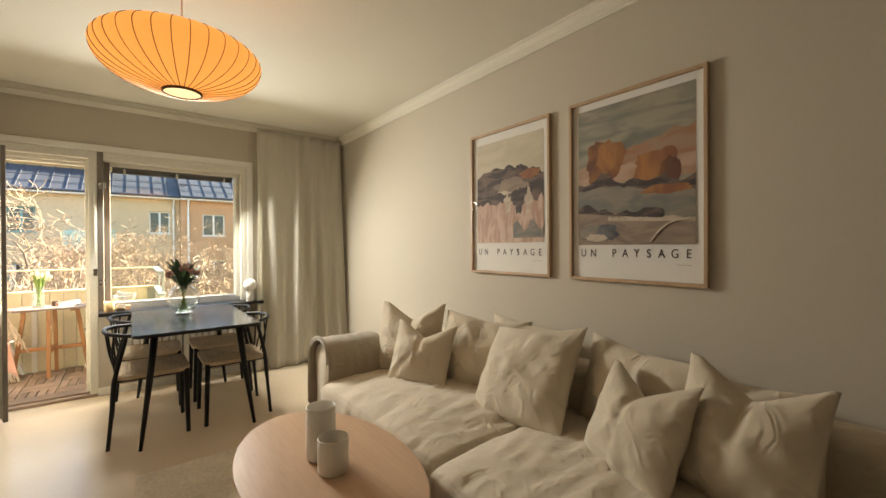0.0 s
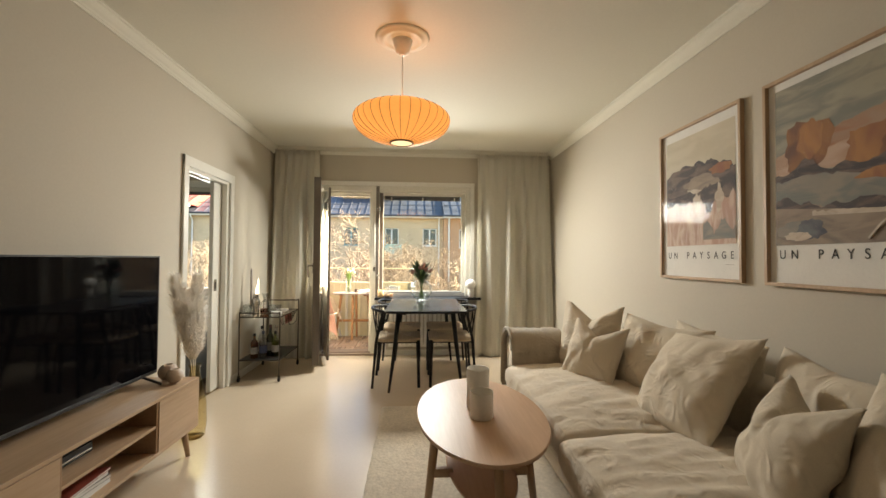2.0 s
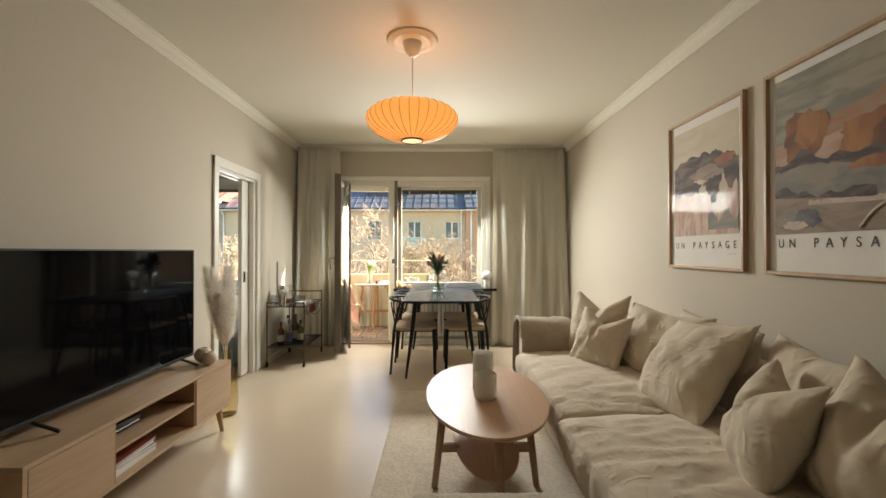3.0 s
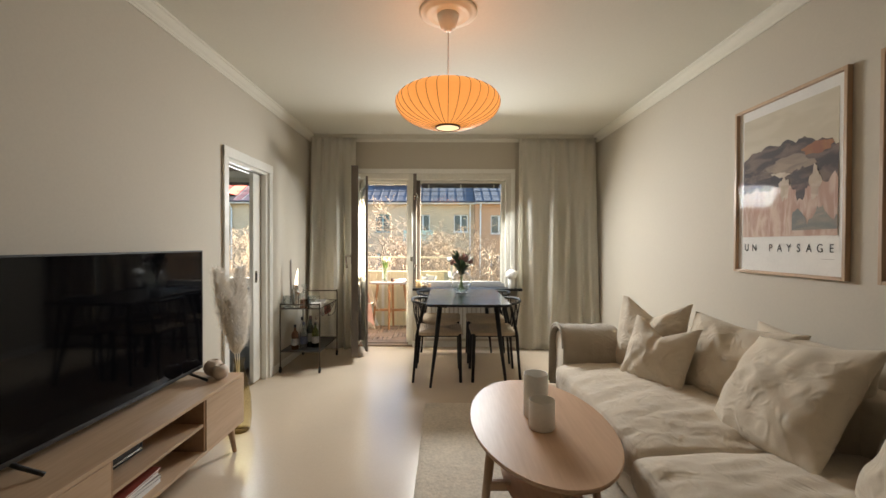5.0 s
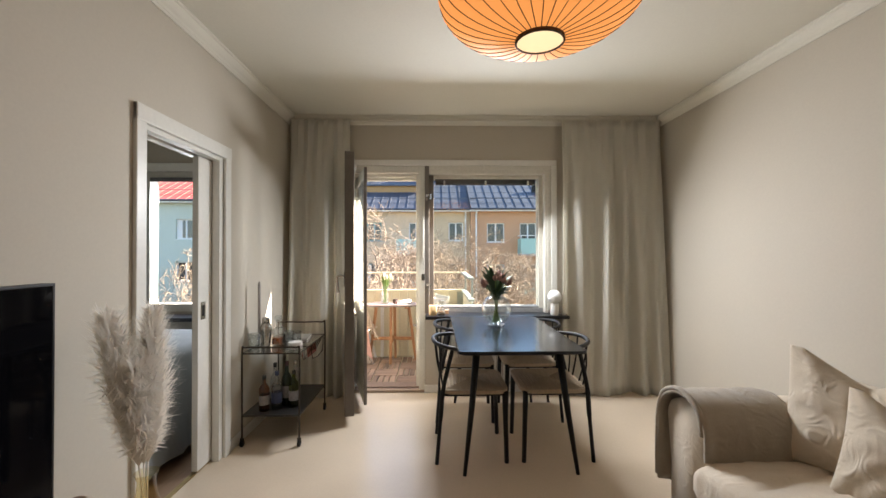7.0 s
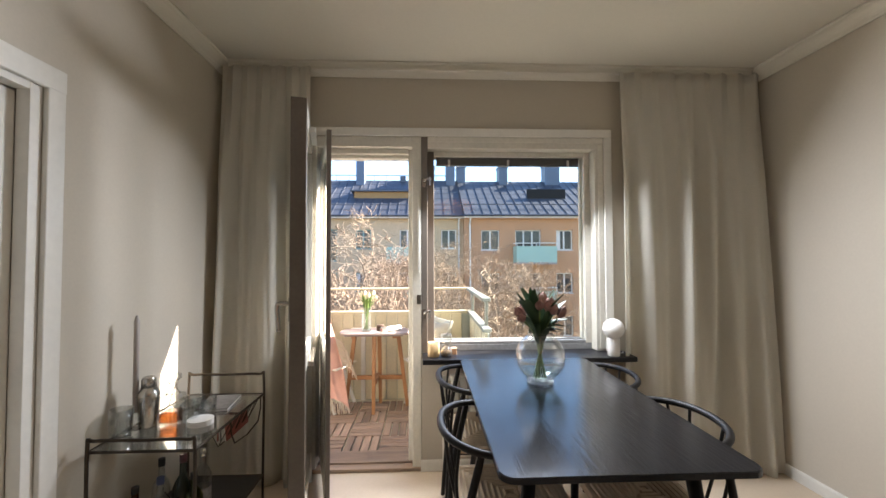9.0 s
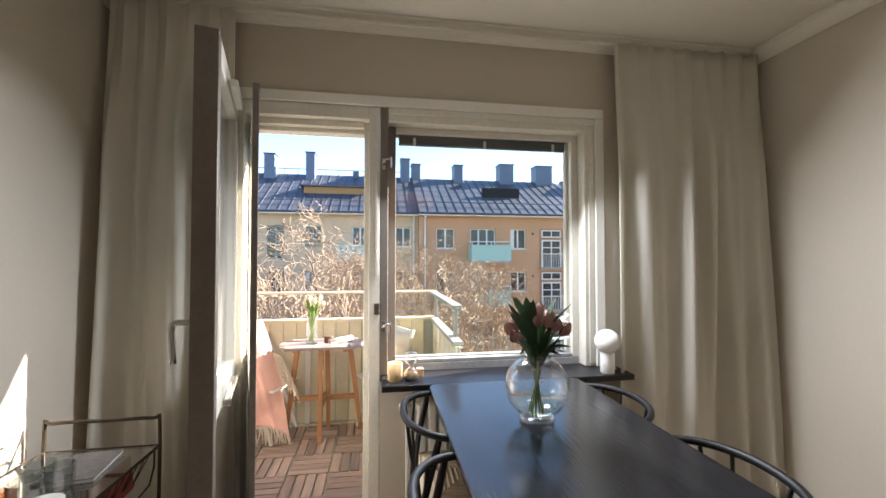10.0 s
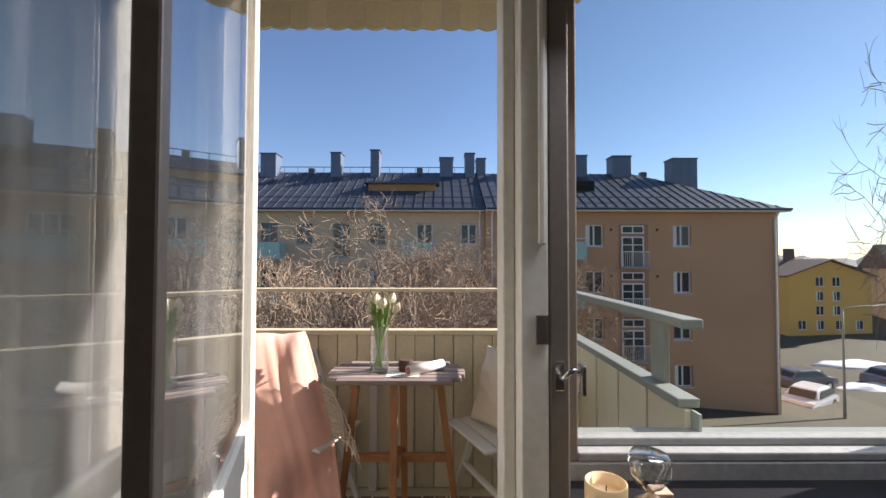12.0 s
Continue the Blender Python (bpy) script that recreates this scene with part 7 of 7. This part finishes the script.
# bare trees
def tree(name, m, height, spread, seed, label, girth, stems=4, depth=6, lean=(0, 0)):
    rnd = random.Random(seed)
    t = thing(name, m, label, "tree", "bare trees")
    limbs, twigs = bmesh.new(), bmesh.new()

    def grow(p, d, ln, r, level):
        steps = 4 if level < 3 else 3
        pts, q, dd = [p.copy()], p.copy(), d.copy()
        for _ in range(steps):
            dd = (dd + Vector((rnd.uniform(-1, 1), rnd.uniform(-1, 1), rnd.uniform(-0.55, 0.60))) * (0.20 + 0.05 * level)).normalized()
            q = q + dd * ln / steps
            pts.append(q.copy())
        r1 = max(r * 0.66, 0.009)
        tube(pts, [r + (r1 - r) * i / steps for i in range(steps + 1)], 7 if level < 2 else 4 if level < 4 else 3, limbs if level < 3 else twigs)
        if level >= depth:
            return
        for _ in range(rnd.choice((2, 3, 3)) if level < depth - 1 else rnd.choice((3, 4))):
            i = rnd.randint(max(1, steps - 2), steps)
            a = rnd.uniform(0, math.tau)
            side = dd.orthogonal().normalized()
            side = Matrix.Rotation(a, 3, dd) @ side
            nd = (dd * rnd.uniform(0.5, 0.9) + side * rnd.uniform(0.45, 1.05) + Vector((0, 0, 0.04))).normalized()
            grow(pts[i], nd, ln * rnd.uniform(0.58, 0.82), max(0.009, r1 * rnd.uniform(0.6, 0.85)), level + 1)
    for s in range(stems):
        a = s * math.tau / stems + rnd.random()
        d = Vector((spread * math.cos(a) + lean[0], spread * math.sin(a) + lean[1], 1)).normalized()
        grow(Vector((0.25 * math.cos(a), 0.25 * math.sin(a), 0)), d, height * 0.34, height * 0.013, 0)
    tops = sorted(v.co.z for v in twigs.verts)
    reach = sorted(v.co.xy.length for v in twigs.verts)
    top, wide = tops[int(len(tops) * 0.97)], reach[int(len(reach) * 0.94)]
    k = Matrix.Diagonal((girth / wide, girth / wide, height / top, 1))
    limbs.transform(k)
    twigs.transform(k)
    for bm in (limbs, twigs):
        for v in bm.verts:
            if v.co.z > 0.90 * height:
                v.co.z = 0.90 * height + (v.co.z - 0.90 * height) * 0.40
    part("trunk", limbs, M_BARK, t, "grey bark limbs", smooth=True)
    part("crown", twigs, M_TWIG, t, "tangle of bare brown twigs")
    return t
tree("tree", pose(-2.4, 19.0, GZ), 11.2, 0.85, 3, "wide bare courtyard tree with a tangle of twigs", 6.6, 12, 7)
tree("tree", pose(0.6, 20.4, GZ), 11.2, 0.8, 31, "broad bare courtyard tree with fine twigs", 5.4, 9, 7)
tree("tree", pose(-8.6, 21.5, GZ), 11.2, 0.6, 8, "bare courtyard tree before the cream facade", 4.8, 6, 7)
tree("tree", pose(4.2, 21.0, GZ), 10.4, 0.6, 12, "smaller bare courtyard tree before the orange facade", 4.2, 5, 7)
tree("tree", pose(15.7, 15.3, GZ), 18.5, 0.30, 21, "tall bare tree whose twigs reach past the facade", 5.0, 5, 6)

# parked cars
def car(m, paint_mat, label, length=4.5):
    c = thing("parked_car", m, label, "car", "parked cars")
    half = 0.9
    prof = [(-0.5, 0.28), (-0.5, 0.72), (-0.47, 0.92), (-0.40, 1.02), (-0.30, 1.48), (-0.22, 1.58), (0.10, 1.60), (0.19, 1.52), (0.30, 1.02), (0.46, 0.90), (0.5, 0.70), (0.5, 0.28)]
    b = bmesh.new()
    rings = []
    for wv, top in ((-half, 0.93), (-half * 0.86, 1.0), (half * 0.86, 1.0), (half, 0.93)):
        rings.append([b.verts.new((x * length, wv * (0.84 if z > 1.1 else 1.0), z * (top if z > 1.1 else 1))) for x, z in prof])
    for p, q in zip(rings, rings[1:]):
        for k in range(len(prof)):
            b.faces.new((p[k], p[(k + 1) % len(prof)], q[(k + 1) % len(prof)], q[k]))
    b.faces.new(list(reversed(rings[0])))
    b.faces.new(rings[-1])
    part("body", b, paint_mat, c, smooth=False)
    for s in (-1, 1):
        b = bmesh.new()
        pts = [(-0.37, 1.06), (-0.285, 1.42), (0.13, 1.45), (0.265, 1.06)]
        f = [b.verts.new((x * length, s * (half * 0.885 if z > 1.2 else half * 0.99) , z)) for x, z in pts]
        g = [b.verts.new((v.co.x, v.co.y + s * 0.012, v.co.z)) for v in f]
        b.faces.new(f)
        b.faces.new(g)
        for k in range(4):
            b.faces.new((f[k], g[k], g[(k + 1) % 4], f[(k + 1) % 4]))
        part("side_window", b, M_EXTGLASS, c)
        for x in (-0.31, 0.31):
            w = part("wheel", lathe([(0.20, -0.10), (0.33, -0.10), (0.34, 0.0), (0.33, 0.10), (0.20, 0.10)], 24), M_TYRE, c, at=pose(x * length, s * 0.82, 0.33, 90))
            part("rim", lathe([(0.20, -0.102), (0.18, -0.108), (0.05, -0.09), (0.05, 0.09), (0.18, 0.108), (0.20, 0.102)], 20), M_STEEL, w)
        part("headlight", box(0.478 * length, 0.501 * length, s * 0.62 - 0.16, s * 0.62 + 0.16, 0.68, 0.80, 0.02), M_OPAL, c)
        part("tail_light", box(-0.502 * length, -0.488 * length, s * 0.70 - 0.14, s * 0.70 + 0.14, 0.78, 0.92, 0.02), M_RED_PRINT, c)
    part("windscreen", box(-0.01, 0.01, -0.70, 0.70, 0.0, 0.56), M_EXTGLASS, c, at=pose(0.30 * length, 0, 1.04, 0, -41, 0))
    part("rear_window", box(-0.01, 0.01, -0.68, 0.68, 0.0, 0.46), M_EXTGLASS, c, at=pose(-0.402 * length, 0, 1.04, 0, 44, 0))
    return c
car(pose(25.2, 31.6, GZ + 0.03, 0, 0, -150), M_CAR_WHITE, "white parked estate car with dark windows on the street", 4.6)
car(pose(28.8, 36.1, GZ + 0.03, 0, 0, 8), M_CAR_GREY, "dark grey parked car by the kerb", 4.5)
car(pose(36.5, 36.2, GZ + 0.03, 0, 0, 5), M_CAR_GREY, "dark grey parked car farther down the street", 4.4)
sl = thing("street_lamp", pose(24.2, 28.2, GZ), "tall grey street lamp with an arm over the street", "street lamp")
part("pole", tube([(0, 0, 0), (0, 0, 3.6), (0, 0, 7.2)], [0.09, 0.07, 0.05], 10), M_RAIL, sl, smooth=True)
part("arm", tube(smooth_path([(0, 0, 7.1), (0.5, 0, 7.35), (2.4, 0, 7.45)]), 0.035, 8), M_RAIL, sl, smooth=True)
part("lamp_head", box(2.2, 3.0, -0.12, 0.12, 7.38, 7.50, 0.03), M_RAIL, sl)
rnd = random.Random(40)
sh = bmesh.new()
for k in range(160):
    x, y = rnd.uniform(-2.2, 2.2), rnd.uniform(-0.7, 0.7)
    tube([(x, y, 0), (x + rnd.uniform(-0.3, 0.3), y + rnd.uniform(-0.3, 0.3), rnd.uniform(0.7, 1.5))], [0.012, 0.004], 3, sh)
solid("hedge", sh, M_TWIG, "leafless hedge of thin twigs by the street", "hedge", pose(29.0, 27.0, GZ + 0.005), kind="stuff")
